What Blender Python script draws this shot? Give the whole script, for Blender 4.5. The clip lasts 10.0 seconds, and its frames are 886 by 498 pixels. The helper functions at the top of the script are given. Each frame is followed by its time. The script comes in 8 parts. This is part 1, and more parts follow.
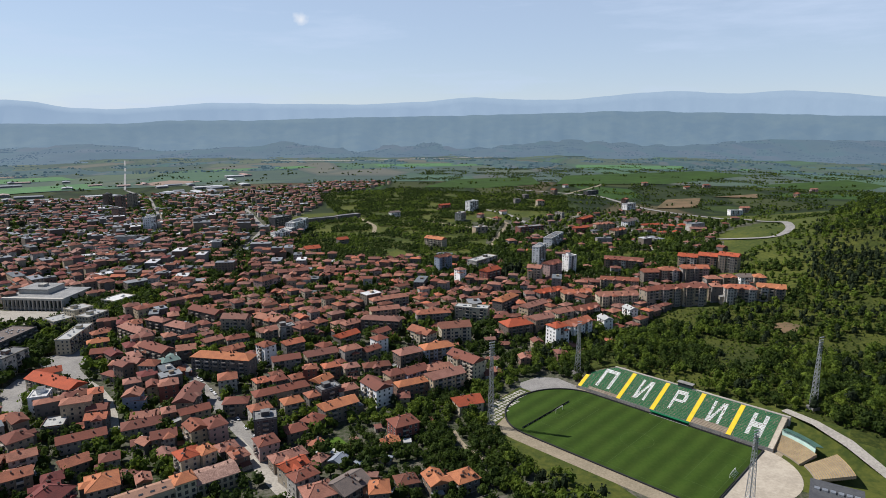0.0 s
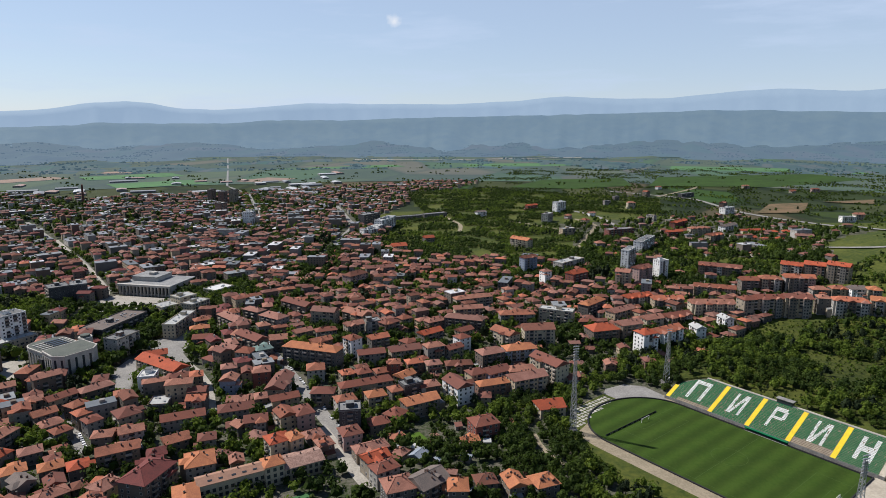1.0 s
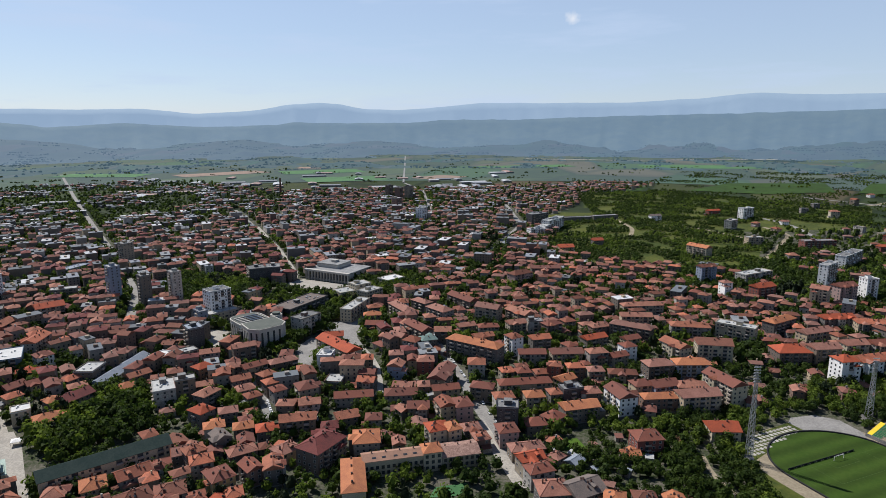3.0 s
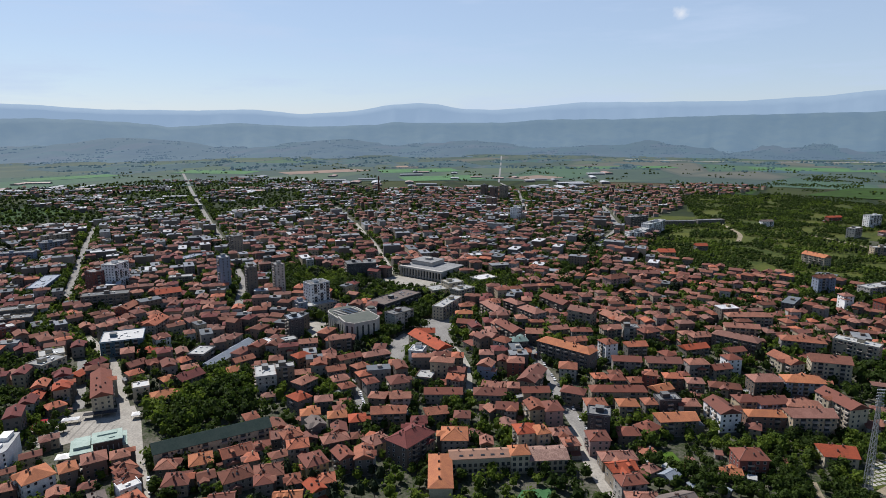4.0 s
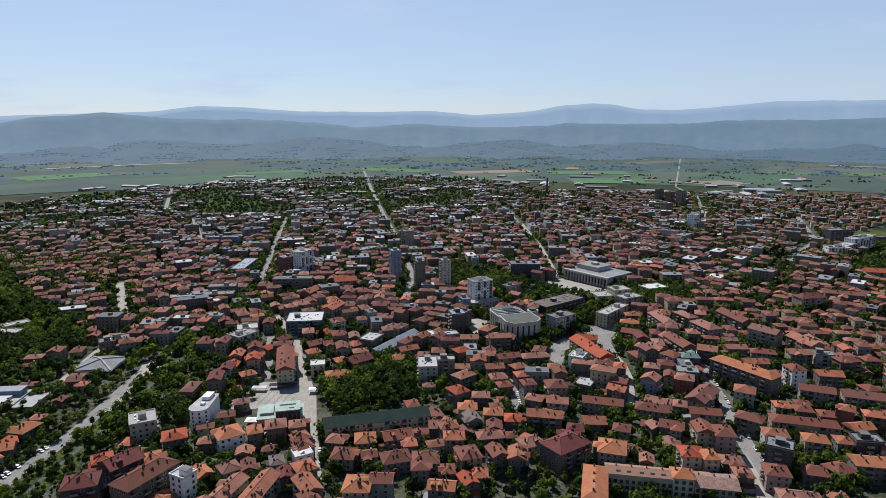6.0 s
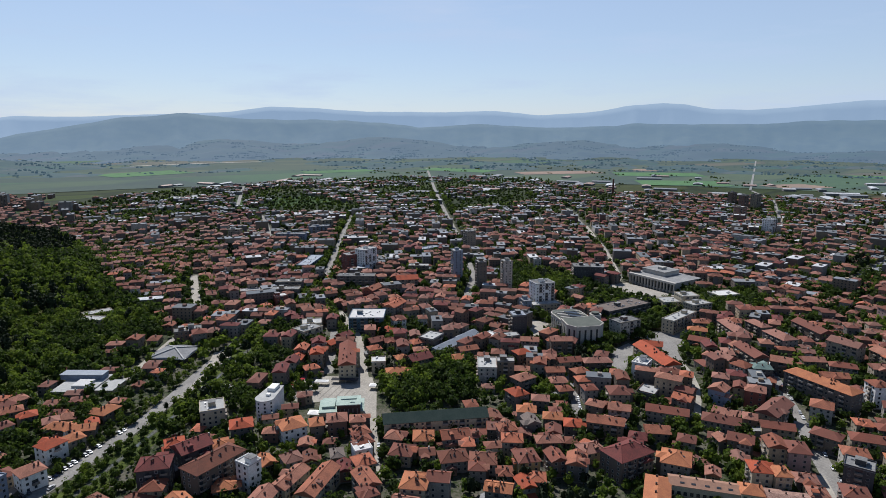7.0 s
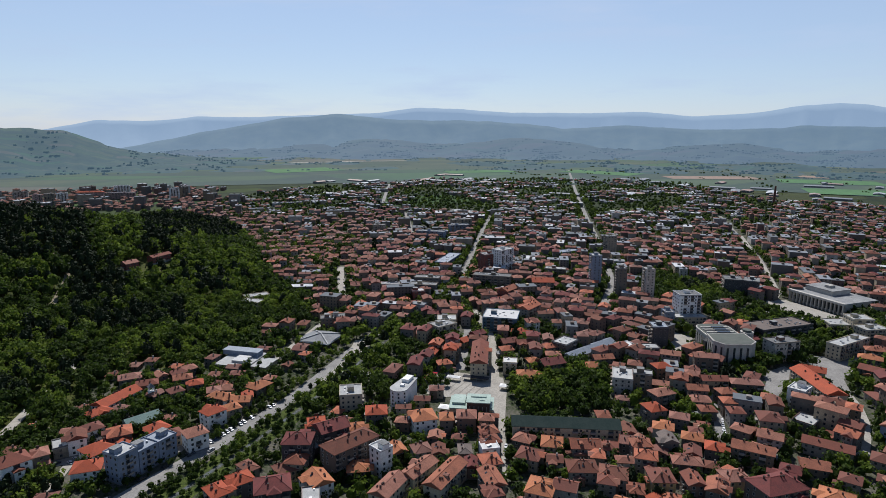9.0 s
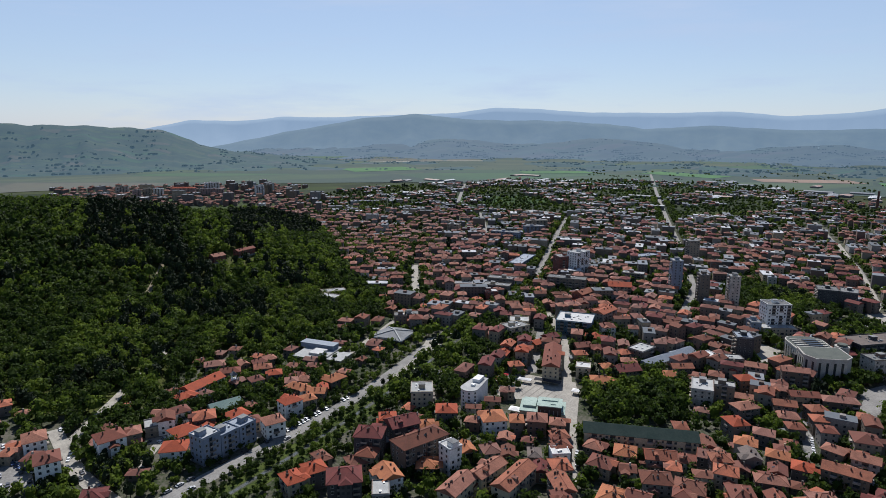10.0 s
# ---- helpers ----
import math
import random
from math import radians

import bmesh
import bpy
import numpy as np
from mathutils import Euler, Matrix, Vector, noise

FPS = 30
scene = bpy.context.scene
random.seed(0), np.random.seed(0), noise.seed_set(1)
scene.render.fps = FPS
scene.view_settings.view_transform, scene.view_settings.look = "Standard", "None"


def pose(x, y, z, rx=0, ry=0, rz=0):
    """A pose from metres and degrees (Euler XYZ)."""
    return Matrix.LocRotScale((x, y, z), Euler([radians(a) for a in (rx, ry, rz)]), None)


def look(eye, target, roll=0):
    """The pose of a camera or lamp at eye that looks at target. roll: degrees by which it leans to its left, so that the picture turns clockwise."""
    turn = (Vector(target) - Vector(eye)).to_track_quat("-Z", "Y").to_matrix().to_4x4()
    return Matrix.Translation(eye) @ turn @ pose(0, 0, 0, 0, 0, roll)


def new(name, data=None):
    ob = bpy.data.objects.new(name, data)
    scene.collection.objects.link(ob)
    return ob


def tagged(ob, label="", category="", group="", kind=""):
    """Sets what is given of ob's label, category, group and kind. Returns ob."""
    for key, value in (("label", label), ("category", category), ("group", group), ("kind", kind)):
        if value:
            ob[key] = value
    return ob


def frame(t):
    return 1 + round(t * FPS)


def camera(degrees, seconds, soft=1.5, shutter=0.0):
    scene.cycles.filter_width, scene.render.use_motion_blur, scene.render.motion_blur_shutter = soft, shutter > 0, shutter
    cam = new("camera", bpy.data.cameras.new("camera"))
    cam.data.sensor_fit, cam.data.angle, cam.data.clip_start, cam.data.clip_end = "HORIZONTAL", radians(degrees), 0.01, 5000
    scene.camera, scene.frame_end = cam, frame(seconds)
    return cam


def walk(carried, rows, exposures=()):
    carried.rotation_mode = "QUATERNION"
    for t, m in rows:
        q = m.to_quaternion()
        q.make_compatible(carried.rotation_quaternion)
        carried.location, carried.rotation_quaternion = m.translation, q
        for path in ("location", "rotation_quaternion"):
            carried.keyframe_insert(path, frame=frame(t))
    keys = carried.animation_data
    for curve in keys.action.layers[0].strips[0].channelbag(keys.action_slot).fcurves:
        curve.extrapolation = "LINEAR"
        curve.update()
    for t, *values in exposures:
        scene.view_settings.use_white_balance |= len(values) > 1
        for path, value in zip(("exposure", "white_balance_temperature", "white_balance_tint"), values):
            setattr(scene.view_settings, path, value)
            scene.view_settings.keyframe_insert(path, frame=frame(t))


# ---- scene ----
cam = camera(70.9, 10.0, soft=0.5)
PATH = [
    (0.0, pose(0, 0, 175, 78.70, 0.07, -0.00)),
    (0.5, pose(0, 0, 175, 78.67, 0.11, 3.89)),
    (1.0, pose(0, 0, 175, 78.68, 0.07, 7.98)),
    (1.5, pose(0, 0, 175, 78.64, 0.14, 12.25)),
    (2.0, pose(0, 0, 175, 78.63, 0.15, 16.25)),
    (2.2, pose(0, 0, 175, 78.63, 0.15, 17.70)),
    (3.3, pose(0, 0, 175, 78.65, 0.16, 25.78)),
    (3.5, pose(0, 0, 175, 78.65, 0.16, 27.44)),
    (4.0, pose(0, 0, 175, 78.65, 0.19, 32.20)),
    (4.5, pose(0, 0, 175, 78.69, 0.16, 37.40)),
    (5.0, pose(0, 0, 175, 78.73, 0.19, 41.90)),
    (5.2, pose(0, 0, 175, 78.73, 0.17, 43.40)),
    (6.3, pose(0, 0, 175, 78.77, 0.07, 49.10)),
    (6.5, pose(0, 0, 175, 78.77, 0.05, 50.27)),
    (7.0, pose(0, 0, 175, 78.79, 0.04, 53.40)),
    (7.5, pose(0, 0, 175, 78.82, -0.09, 56.57)),
    (8.0, pose(0, 0, 175, 78.83, -0.18, 59.80)),
    (8.5, pose(0, 0, 175, 78.86, -0.19, 62.91)),
    (9.0, pose(0, 0, 175, 78.85, -0.23, 66.25)),
    (9.5, pose(0, 0, 175, 78.84, -0.31, 69.74)),
    (10.0, pose(0, 0, 175, 78.82, -0.29, 73.20)),
]
walk(cam, PATH, [(0.0, 0.38, 6300, 12), (3.5, 0.32, 6150, 12), (7.0, 0.24, 6050, 12), (10.0, 0.20, 6000, 12)])

# ---- world, sun, exposure ----
SUN_AZ, SUN_EL = 74.0, 49.0          # degrees left of +y, above the horizon
sun_way = Vector((-math.sin(radians(SUN_AZ)) * math.cos(radians(SUN_EL)),
                  math.cos(radians(SUN_AZ)) * math.cos(radians(SUN_EL)), math.sin(radians(SUN_EL))))
world = bpy.data.worlds.new("sky")
scene.world = world
world.use_nodes = True
wn, wl = world.node_tree.nodes, world.node_tree.links
wn.clear()
sky = wn.new("ShaderNodeTexSky")
sky.sky_type, sky.sun_disc = "NISHITA", False
sky.sun_elevation, sky.sun_rotation = radians(SUN_EL), radians(-SUN_AZ)
sky.altitude, sky.air_density, sky.dust_density, sky.ozone_density = 500, 1.0, 0.3, 2.0
bg = wn.new("ShaderNodeBackground")
bg.inputs["Strength"].default_value = 0.077
wout = wn.new("ShaderNodeOutputWorld")
# thin high cloud: drawn-out wisps and one small puff
tc = wn.new("ShaderNodeTexCoord")
mp = wn.new("ShaderNodeMapping")
mp.inputs["Scale"].default_value = (2.2, 2.2, 16.0)
wisp = wn.new("ShaderNodeTexNoise")
wisp.inputs["Scale"].default_value, wisp.inputs["Detail"].default_value, wisp.inputs["Roughness"].default_value = 1.3, 7, 0.62
wl.new(tc.outputs["Generated"], mp.inputs["Vector"])
wl.new(mp.outputs[0], wisp.inputs["Vector"])
veil = wn.new("ShaderNodeMapRange")
veil.inputs["From Min"].default_value, veil.inputs["From Max"].default_value = 0.5, 0.74
veil.inputs["To Min"].default_value, veil.inputs["To Max"].default_value = 0.55, 0.92
wl.new(wisp.outputs["Fac"], veil.inputs["Value"])
height_of = wn.new("ShaderNodeSeparateXYZ")
wl.new(tc.outputs["Generated"], height_of.inputs[0])
thin = wn.new("ShaderNodeMapRange")          # the haze veil thins out towards the zenith
thin.inputs["From Min"].default_value, thin.inputs["From Max"].default_value = 0.18, 0.38
thin.inputs["To Min"].default_value, thin.inputs["To Max"].default_value = 1.0, 0.0
wl.new(height_of.outputs["Z"], thin.inputs["Value"])
haze = wn.new("ShaderNodeMath")
haze.operation = "MULTIPLY"
wl.new(veil.outputs["Result"], haze.inputs[0])
wl.new(thin.outputs["Result"], haze.inputs[1])
puff_at = Vector((math.tan(radians(-12.2)), 1, 0.158)).normalized()
dist = wn.new("ShaderNodeVectorMath")
dist.operation = "DISTANCE"
dist.inputs[1].default_value = puff_at
wl.new(tc.outputs["Generated"], dist.inputs[0])
rag = wn.new("ShaderNodeTexNoise")
rag.inputs["Scale"].default_value, rag.inputs["Detail"].default_value = 60, 5
wl.new(tc.outputs["Generated"], rag.inputs["Vector"])
ragged = wn.new("ShaderNodeMath")
ragged.operation = "MULTIPLY_ADD"
ragged.inputs[1].default_value = 0.026
wl.new(rag.outputs["Fac"], ragged.inputs[0])
wl.new(dist.outputs["Value"], ragged.inputs[2])
puff = wn.new("ShaderNodeMapRange")
puff.inputs["From Min"].default_value, puff.inputs["From Max"].default_value = 0.024, 0.012
puff.inputs["To Max"].default_value = 0.8
wl.new(ragged.outputs[0], puff.inputs["Value"])
cloud = wn.new("ShaderNodeMix")
cloud.data_type = "RGBA"
wl.new(haze.outputs[0], cloud.inputs["Factor"])
wl.new(sky.outputs[0], cloud.inputs["A"])
cloud.inputs["B"].default_value = (5.7, 6.85, 8.55, 1)
small = wn.new("ShaderNodeMix")
small.data_type = "RGBA"
wl.new(puff.outputs["Result"], small.inputs["Factor"])
wl.new(cloud.outputs["Result"], small.inputs["A"])
small.inputs["B"].default_value = (8.6, 8.8, 9.0, 1)
wl.new(small.outputs["Result"], bg.inputs["Color"])
wl.new(bg.outputs[0], wout.inputs["Surface"])
sun = new("sun", bpy.data.lights.new("sun", "SUN"))
sun.data.energy, sun.data.angle, sun.data.color = 5.0, radians(0.55), (1.0, 0.95, 0.87)
sun.matrix_world = look(sun_way * 100, (0, 0, 0))

# ---- materials ----
def material(name, a, b, scale=0.3, rough=0.85, bump=0.3, fine=6.0, vary=0.0, tints=(), spec=0.12, metal=0.0, glow=None):
    """Two colours mixed by coarse and fine noise in world metres; tints: more colours picked per piece."""
    m = bpy.data.materials.new(name)
    m.use_nodes = True
    n, l = m.node_tree.nodes, m.node_tree.links
    p = n["Principled BSDF"]
    p.inputs["Roughness"].default_value = rough
    p.inputs["Metallic"].default_value = metal
    p.inputs["Specular IOR Level"].default_value = spec
    geo = n.new("ShaderNodeNewGeometry")
    big, small = n.new("ShaderNodeTexNoise"), n.new("ShaderNodeTexNoise")
    for tex, s in ((big, scale), (small, fine)):
        l.new(geo.outputs["Position"], tex.inputs["Vector"])
        tex.inputs["Scale"].default_value = s
        tex.inputs["Detail"].default_value = 4
        tex.inputs["Roughness"].default_value = 0.6
    add = n.new("ShaderNodeMath")
    add.operation = "ADD"
    l.new(big.outputs["Fac"], add.inputs[0])
    l.new(small.outputs["Fac"], add.inputs[1])
    ramp = n.new("ShaderNodeMapRange")
    ramp.inputs["From Min"].default_value, ramp.inputs["From Max"].default_value = 0.82, 1.18
    l.new(add.outputs[0], ramp.inputs["Value"])
    mix = n.new("ShaderNodeMix")
    mix.data_type = "RGBA"
    l.new(ramp.outputs["Result"], mix.inputs["Factor"])
    mix.inputs["B"].default_value = (*b, 1)
    if tints or vary:
        info = n.new("ShaderNodeObjectInfo")
        s1 = n.new("ShaderNodeMath")
        s1.operation = "ADD"
        l.new(info.outputs["Random"], s1.inputs[0])
        l.new(geo.outputs["Random Per Island"], s1.inputs[1])
        fr = n.new("ShaderNodeMath")
        fr.operation = "FRACT"
        l.new(s1.outputs[0], fr.inputs[0])
    if tints:
        cr = n.new("ShaderNodeValToRGB")
        cr.color_ramp.interpolation = "CONSTANT"
        cols = [a, *tints]
        while len(cr.color_ramp.elements) < len(cols):
            cr.color_ramp.elements.new(0.5)
        for i, c in enumerate(cols):
            cr.color_ramp.elements[i].position = i / len(cols)
            cr.color_ramp.elements[i].color = (*c, 1)
        l.new(fr.outputs[0], cr.inputs["Fac"])
        l.new(cr.outputs["Color"], mix.inputs["A"])
        # the second colour is a worn mix of the piece's own tint
        m2 = n.new("ShaderNodeMix")
        m2.data_type = "RGBA"
        m2.inputs["Factor"].default_value = 0.55
        l.new(cr.outputs["Color"], m2.inputs["A"])
        m2.inputs["B"].default_value = (*b, 1)
        l.new(m2.outputs["Result"], mix.inputs["B"])
    else:
        mix.inputs["A"].default_value = (*a, 1)
    colour = mix.outputs["Result"]
    if vary:
        hs = n.new("ShaderNodeHueSaturation")
        mr = n.new("ShaderNodeMapRange")
        mr.inputs["To Min"].default_value, mr.inputs["To Max"].default_value = 1 - vary, 1 + vary
        l.new(fr.outputs[0], mr.inputs["Value"])
        l.new(mr.outputs["Result"], hs.inputs["Value"])
        l.new(colour, hs.inputs["Color"])
        colour = hs.outputs["Color"]
    l.new(colour, p.inputs["Base Color"])
    if bump:
        bp = n.new("ShaderNodeBump")
        bp.inputs["Strength"].default_value, bp.inputs["Distance"].default_value = bump, 0.15
        l.new(small.outputs["Fac"], bp.inputs["Height"])
        l.new(bp.outputs["Normal"], p.inputs["Normal"])
    # emission in place of real haze, for the far backdrop only
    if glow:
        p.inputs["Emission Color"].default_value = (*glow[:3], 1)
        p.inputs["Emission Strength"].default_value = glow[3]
    return m


M_ROOF = material("roof_tiles", (0.272, 0.098, 0.060), (0.122, 0.054, 0.039), 0.25, 0.85, 0.5, 1.6, 0.24,
                  ((0.335, 0.130, 0.078), (0.205, 0.073, 0.050), (0.310, 0.142, 0.096), (0.165, 0.064, 0.047), (0.262, 0.122, 0.087), (0.335, 0.110, 0.060), (0.225, 0.112, 0.085)))
M_ROOF_OLD = material("weathered_roof_tiles", (0.190, 0.076, 0.051), (0.108, 0.056, 0.043), 0.3, 0.9, 0.5, 1.6, 0.25,
                      ((0.215, 0.092, 0.063), (0.160, 0.064, 0.048), (0.185, 0.096, 0.075), (0.142, 0.062, 0.048)))
M_WALL = material("plaster", (0.195, 0.165, 0.135), (0.115, 0.10, 0.088), 0.2, 0.9, 0.2, 1.5, 0.2,
                  ((0.50, 0.47, 0.42), (0.21, 0.165, 0.12), (0.145, 0.135, 0.125), (0.33, 0.28, 0.21), (0.12, 0.09, 0.072), (0.24, 0.22, 0.20), (0.165, 0.098, 0.075), (0.36, 0.285, 0.19), (0.09, 0.083, 0.076)))
M_WHITE = material("white_plaster", (0.76, 0.75, 0.72), (0.58, 0.565, 0.54), 0.15, 0.85, 0.15, 1.5)
M_CONC = material("concrete", (0.230, 0.224, 0.211), (0.141, 0.134, 0.128), 0.2, 0.9, 0.3, 1.2, 0.15)
M_FLAT = material("flat_roof_felt", (0.141, 0.141, 0.141), (0.218, 0.218, 0.211), 0.15, 0.9, 0.3, 1.2, 0.3)
M_BRICKRED = material("red_painted_wall", (0.192, 0.070, 0.054), (0.141, 0.058, 0.048), 0.2, 0.9, 0.2, 1.5)
M_CHIM = material("chimney_brick", (0.150, 0.066, 0.048), (0.085, 0.050, 0.040), 0.8, 0.9, 0.4, 4)
M_CHIM_CAP = material("sooty_chimney_cap", (0.10, 0.09, 0.08), (0.06, 0.055, 0.05), 0.8, 0.9, 0.2, 4)
M_COPPER = material("pale_green_copper", (0.330, 0.400, 0.345), (0.240, 0.305, 0.262), 0.15, 0.7, 0.2, 1.0)
M_DARKGREEN = material("dark_green_sheet_roof", (0.024, 0.038, 0.034), (0.036, 0.050, 0.044), 0.15, 0.92, 0.1, 1.0, spec=0.05)
M_BLUE = material("blue_cladding", (0.056, 0.096, 0.136), (0.080, 0.136, 0.176), 0.15, 0.4, 0.1, 1.0)
M_METAL = material("galvanised_steel", (0.42, 0.43, 0.44), (0.30, 0.31, 0.32), 1, 0.45, 0.1, 5, metal=0.7)
M_SLATE = material("grey_sheet_roof", (0.115, 0.119, 0.122), (0.166, 0.169, 0.173), 0.15, 0.7, 0.2, 1.0, 0.2)
M_TOWN = material("town_ground", (0.105, 0.096, 0.076), (0.022, 0.034, 0.010), 0.06, 0.95, 0.4, 0.5)
M_MEADOW = material("rough_meadow", (0.078, 0.086, 0.017), (0.032, 0.047, 0.010), 0.014, 0.95, 0.4, 0.25)
M_FOREST = material("forest_floor", (0.066, 0.074, 0.014), (0.024, 0.034, 0.007), 0.03, 0.95, 0.4, 0.5)
M_ROAD = material("asphalt_street", (0.25, 0.238, 0.22), (0.17, 0.162, 0.15), 0.08, 0.9, 0.3, 0.8)
M_PAVE = material("pale_paving", (0.34, 0.315, 0.27), (0.245, 0.225, 0.195), 0.1, 0.9, 0.2, 0.8)
M_DIRT = material("sandy_track", (0.259, 0.216, 0.151), (0.187, 0.158, 0.108), 0.1, 0.95, 0.3, 0.8)
M_BARK = material("bark", (0.10, 0.075, 0.05), (0.06, 0.045, 0.035), 0.8, 0.95, 0.5, 4)


def glass_material():
    m = bpy.data.materials.new("window_glass")
    m.use_nodes = True
    p = m.node_tree.nodes["Principled BSDF"]
    p.inputs["Base Color"].default_value = (0.035, 0.04, 0.045, 1)
    p.inputs["Roughness"].default_value = 0.12
    return m


M_GLASS = glass_material()


def leaf_material(name, a, b, through_light=0.36):
    """Foliage: part of the light passes through the leaves and comes out yellower."""
    m = material(name, a, b, 0.085, 0.8, 0.0, 0.3, 0.16, (), 0.15)
    n, l = m.node_tree.nodes, m.node_tree.links
    p = n["Principled BSDF"]
    tr = n.new("ShaderNodeBsdfTranslucent")
    hs = n.new("ShaderNodeHueSaturation")
    hs.inputs["Hue"].default_value, hs.inputs["Value"].default_value = 0.5, 1.4
    l.new(p.inputs["Base Color"].links[0].from_socket, hs.inputs["Color"])
    l.new(hs.outputs["Color"], tr.inputs["Color"])
    mx = n.new("ShaderNodeMixShader")
    mx.inputs["Fac"].default_value = through_light
    l.new(p.outputs[0], mx.inputs[1])
    l.new(tr.outputs[0], mx.inputs[2])
    l.new(mx.outputs[0], n["Material Output"].inputs["Surface"])
    return m


M_LEAF = leaf_material("green_leaves", (0.048, 0.074, 0.011), (0.017, 0.032, 0.006))
M_LEAF_DARK = leaf_material("dark_needles", (0.020, 0.031, 0.011), (0.009, 0.016, 0.006), 0.1)
M_LEAF_FRESH = leaf_material("fresh_spring_leaves", (0.108, 0.146, 0.018), (0.044, 0.074, 0.010))


def fields_material(name, glow=None, size=1.0, gain=1.0):
    """Farmland in strips: cells of green, straw and bare earth with hedge-coloured noise."""
    m = material(name, (0.040 * gain, 0.052 * gain, 0.016 * gain), (0.014 * gain, 0.022 * gain, 0.009 * gain), 0.006, 0.95, 0.0, 0.035, glow=glow)
    n, l = m.node_tree.nodes, m.node_tree.links
    geo = n.new("ShaderNodeNewGeometry")
    mp = n.new("ShaderNodeMapping")
    mp.inputs["Rotation"].default_value = (0, 0, 0.6)
    mp.inputs["Scale"].default_value = (0.0066 / size, 0.0028 / size, 0.0)
    l.new(geo.outputs["Position"], mp.inputs["Vector"])
    vo = n.new("ShaderNodeTexVoronoi")
    vo.feature = "F1"
    vo.inputs["Scale"].default_value = 1.0
    l.new(mp.outputs[0], vo.inputs["Vector"])
    sep = n.new("ShaderNodeSeparateColor")
    l.new(vo.outputs["Color"], sep.inputs[0])
    cr = n.new("ShaderNodeValToRGB")
    cr.color_ramp.interpolation = "CONSTANT"
    cols = [(0.036, 0.056, 0.012), (0.062, 0.066, 0.022), (0.024, 0.038, 0.011), (0.095, 0.072, 0.044), (0.044, 0.052, 0.018), (0.030, 0.074, 0.012), (0.020, 0.030, 0.011), (0.052, 0.070, 0.016)]
    while len(cr.color_ramp.elements) < len(cols):
        cr.color_ramp.elements.new(0.5)
    for i, c in enumerate(cols):
        cr.color_ramp.elements[i].position = i / len(cols)
        cr.color_ramp.elements[i].color = (c[0] * gain, c[1] * gain, c[2] * gain, 1)
    l.new(sep.outputs[0], cr.inputs["Fac"])
    p = n["Principled BSDF"]
    old = p.inputs["Base Color"].links[0].from_socket
    mx = n.new("ShaderNodeMix")
    mx.data_type = "RGBA"
    mx.inputs["Factor"].default_value = 0.6
    l.new(old, mx.inputs["A"])
    l.new(cr.outputs["Color"], mx.inputs["B"])
    ve = n.new("ShaderNodeTexVoronoi")
    ve.feature = "DISTANCE_TO_EDGE"
    ve.inputs["Scale"].default_value = 1.0
    l.new(mp.outputs[0], ve.inputs["Vector"])
    hd = n.new("ShaderNodeMapRange")
    hd.inputs["From Min"].default_value, hd.inputs["From Max"].default_value = 0.085, 0.05
    hd.inputs["To Max"].default_value = 0.8 if size == 1 or size < 0.3 else 0.4
    l.new(ve.outputs["Distance"], hd.inputs["Value"])
    hm = n.new("ShaderNodeMix")
    hm.data_type = "RGBA"
    l.new(hd.outputs["Result"], hm.inputs["Factor"])
    l.new(mx.outputs["Result"], hm.inputs["A"])
    hm.inputs["B"].default_value = (0.012, 0.020, 0.008, 1)
    l.new(hm.outputs["Result"], p.inputs["Base Color"])
    return m


M_FIELDS = fields_material("farmland")
M_CROP = material("young_crop", (0.034, 0.068, 0.012), (0.024, 0.044, 0.010), 0.01, 0.95, 0.0, 0.05)
M_EARTH = material("bare_brown_earth", (0.15, 0.10, 0.058), (0.085, 0.070, 0.036), 0.02, 0.95, 0.2, 0.12)
M_COURT = material("green_court_paint", (0.055, 0.135, 0.050), (0.042, 0.110, 0.042), 0.1, 0.85, 0.1, 1.0)
M_GRASS = material("mown_grass", (0.046, 0.095, 0.010), (0.062, 0.110, 0.014), 0.06, 0.95, 0.2, 0.7)

# ---- landform ----
PITCH_C, PITCH_TURN = (108.0, 325.0), -44.0        # centre of the stadium and the turn of its long axis
E1 = (math.cos(radians(PITCH_TURN)), math.sin(radians(PITCH_TURN)))
E2 = (-E1[1], E1[0])


def on_pitch(a, b):
    """World place of a metres along the stadium's axis and b metres across it, towards the stand."""
    return PITCH_C[0] + a * E1[0] + b * E2[0], PITCH_C[1] + a * E1[1] + b * E2[1]


def height(x, y):
    """The lie of the land: a level town, two wooded hills at its sides, and the bank that carries the stand."""
    def hill(cx, cy, h, s):
        return np.maximum(h * 1.06 * np.exp(-((x - cx) ** 2 + (y - cy) ** 2) / (2 * s * s)) - 0.06 * h, 0)

    def ease(t):
        t = np.clip(t, 0, 1)
        return t * t * (3 - 2 * t)
    z = hill(-790, -215, 48, 150) + hill(-960, -400, 52, 190) + hill(-830, -40, 24, 105)
    z = z + hill(640, 700, 78, 185) + hill(1000, 1050, 52, 260)
    a = (x - PITCH_C[0]) * E1[0] + (y - PITCH_C[1]) * E1[1]
    b = (x - PITCH_C[0]) * E2[0] + (y - PITCH_C[1]) * E2[1]
    z = z + 11 * ease((b - 48) / 22) * ease((a + 90) / 30) * ease((150 - a) / 60) * np.exp(-(np.maximum(b - 70, 0) / 120) ** 2)
    return z

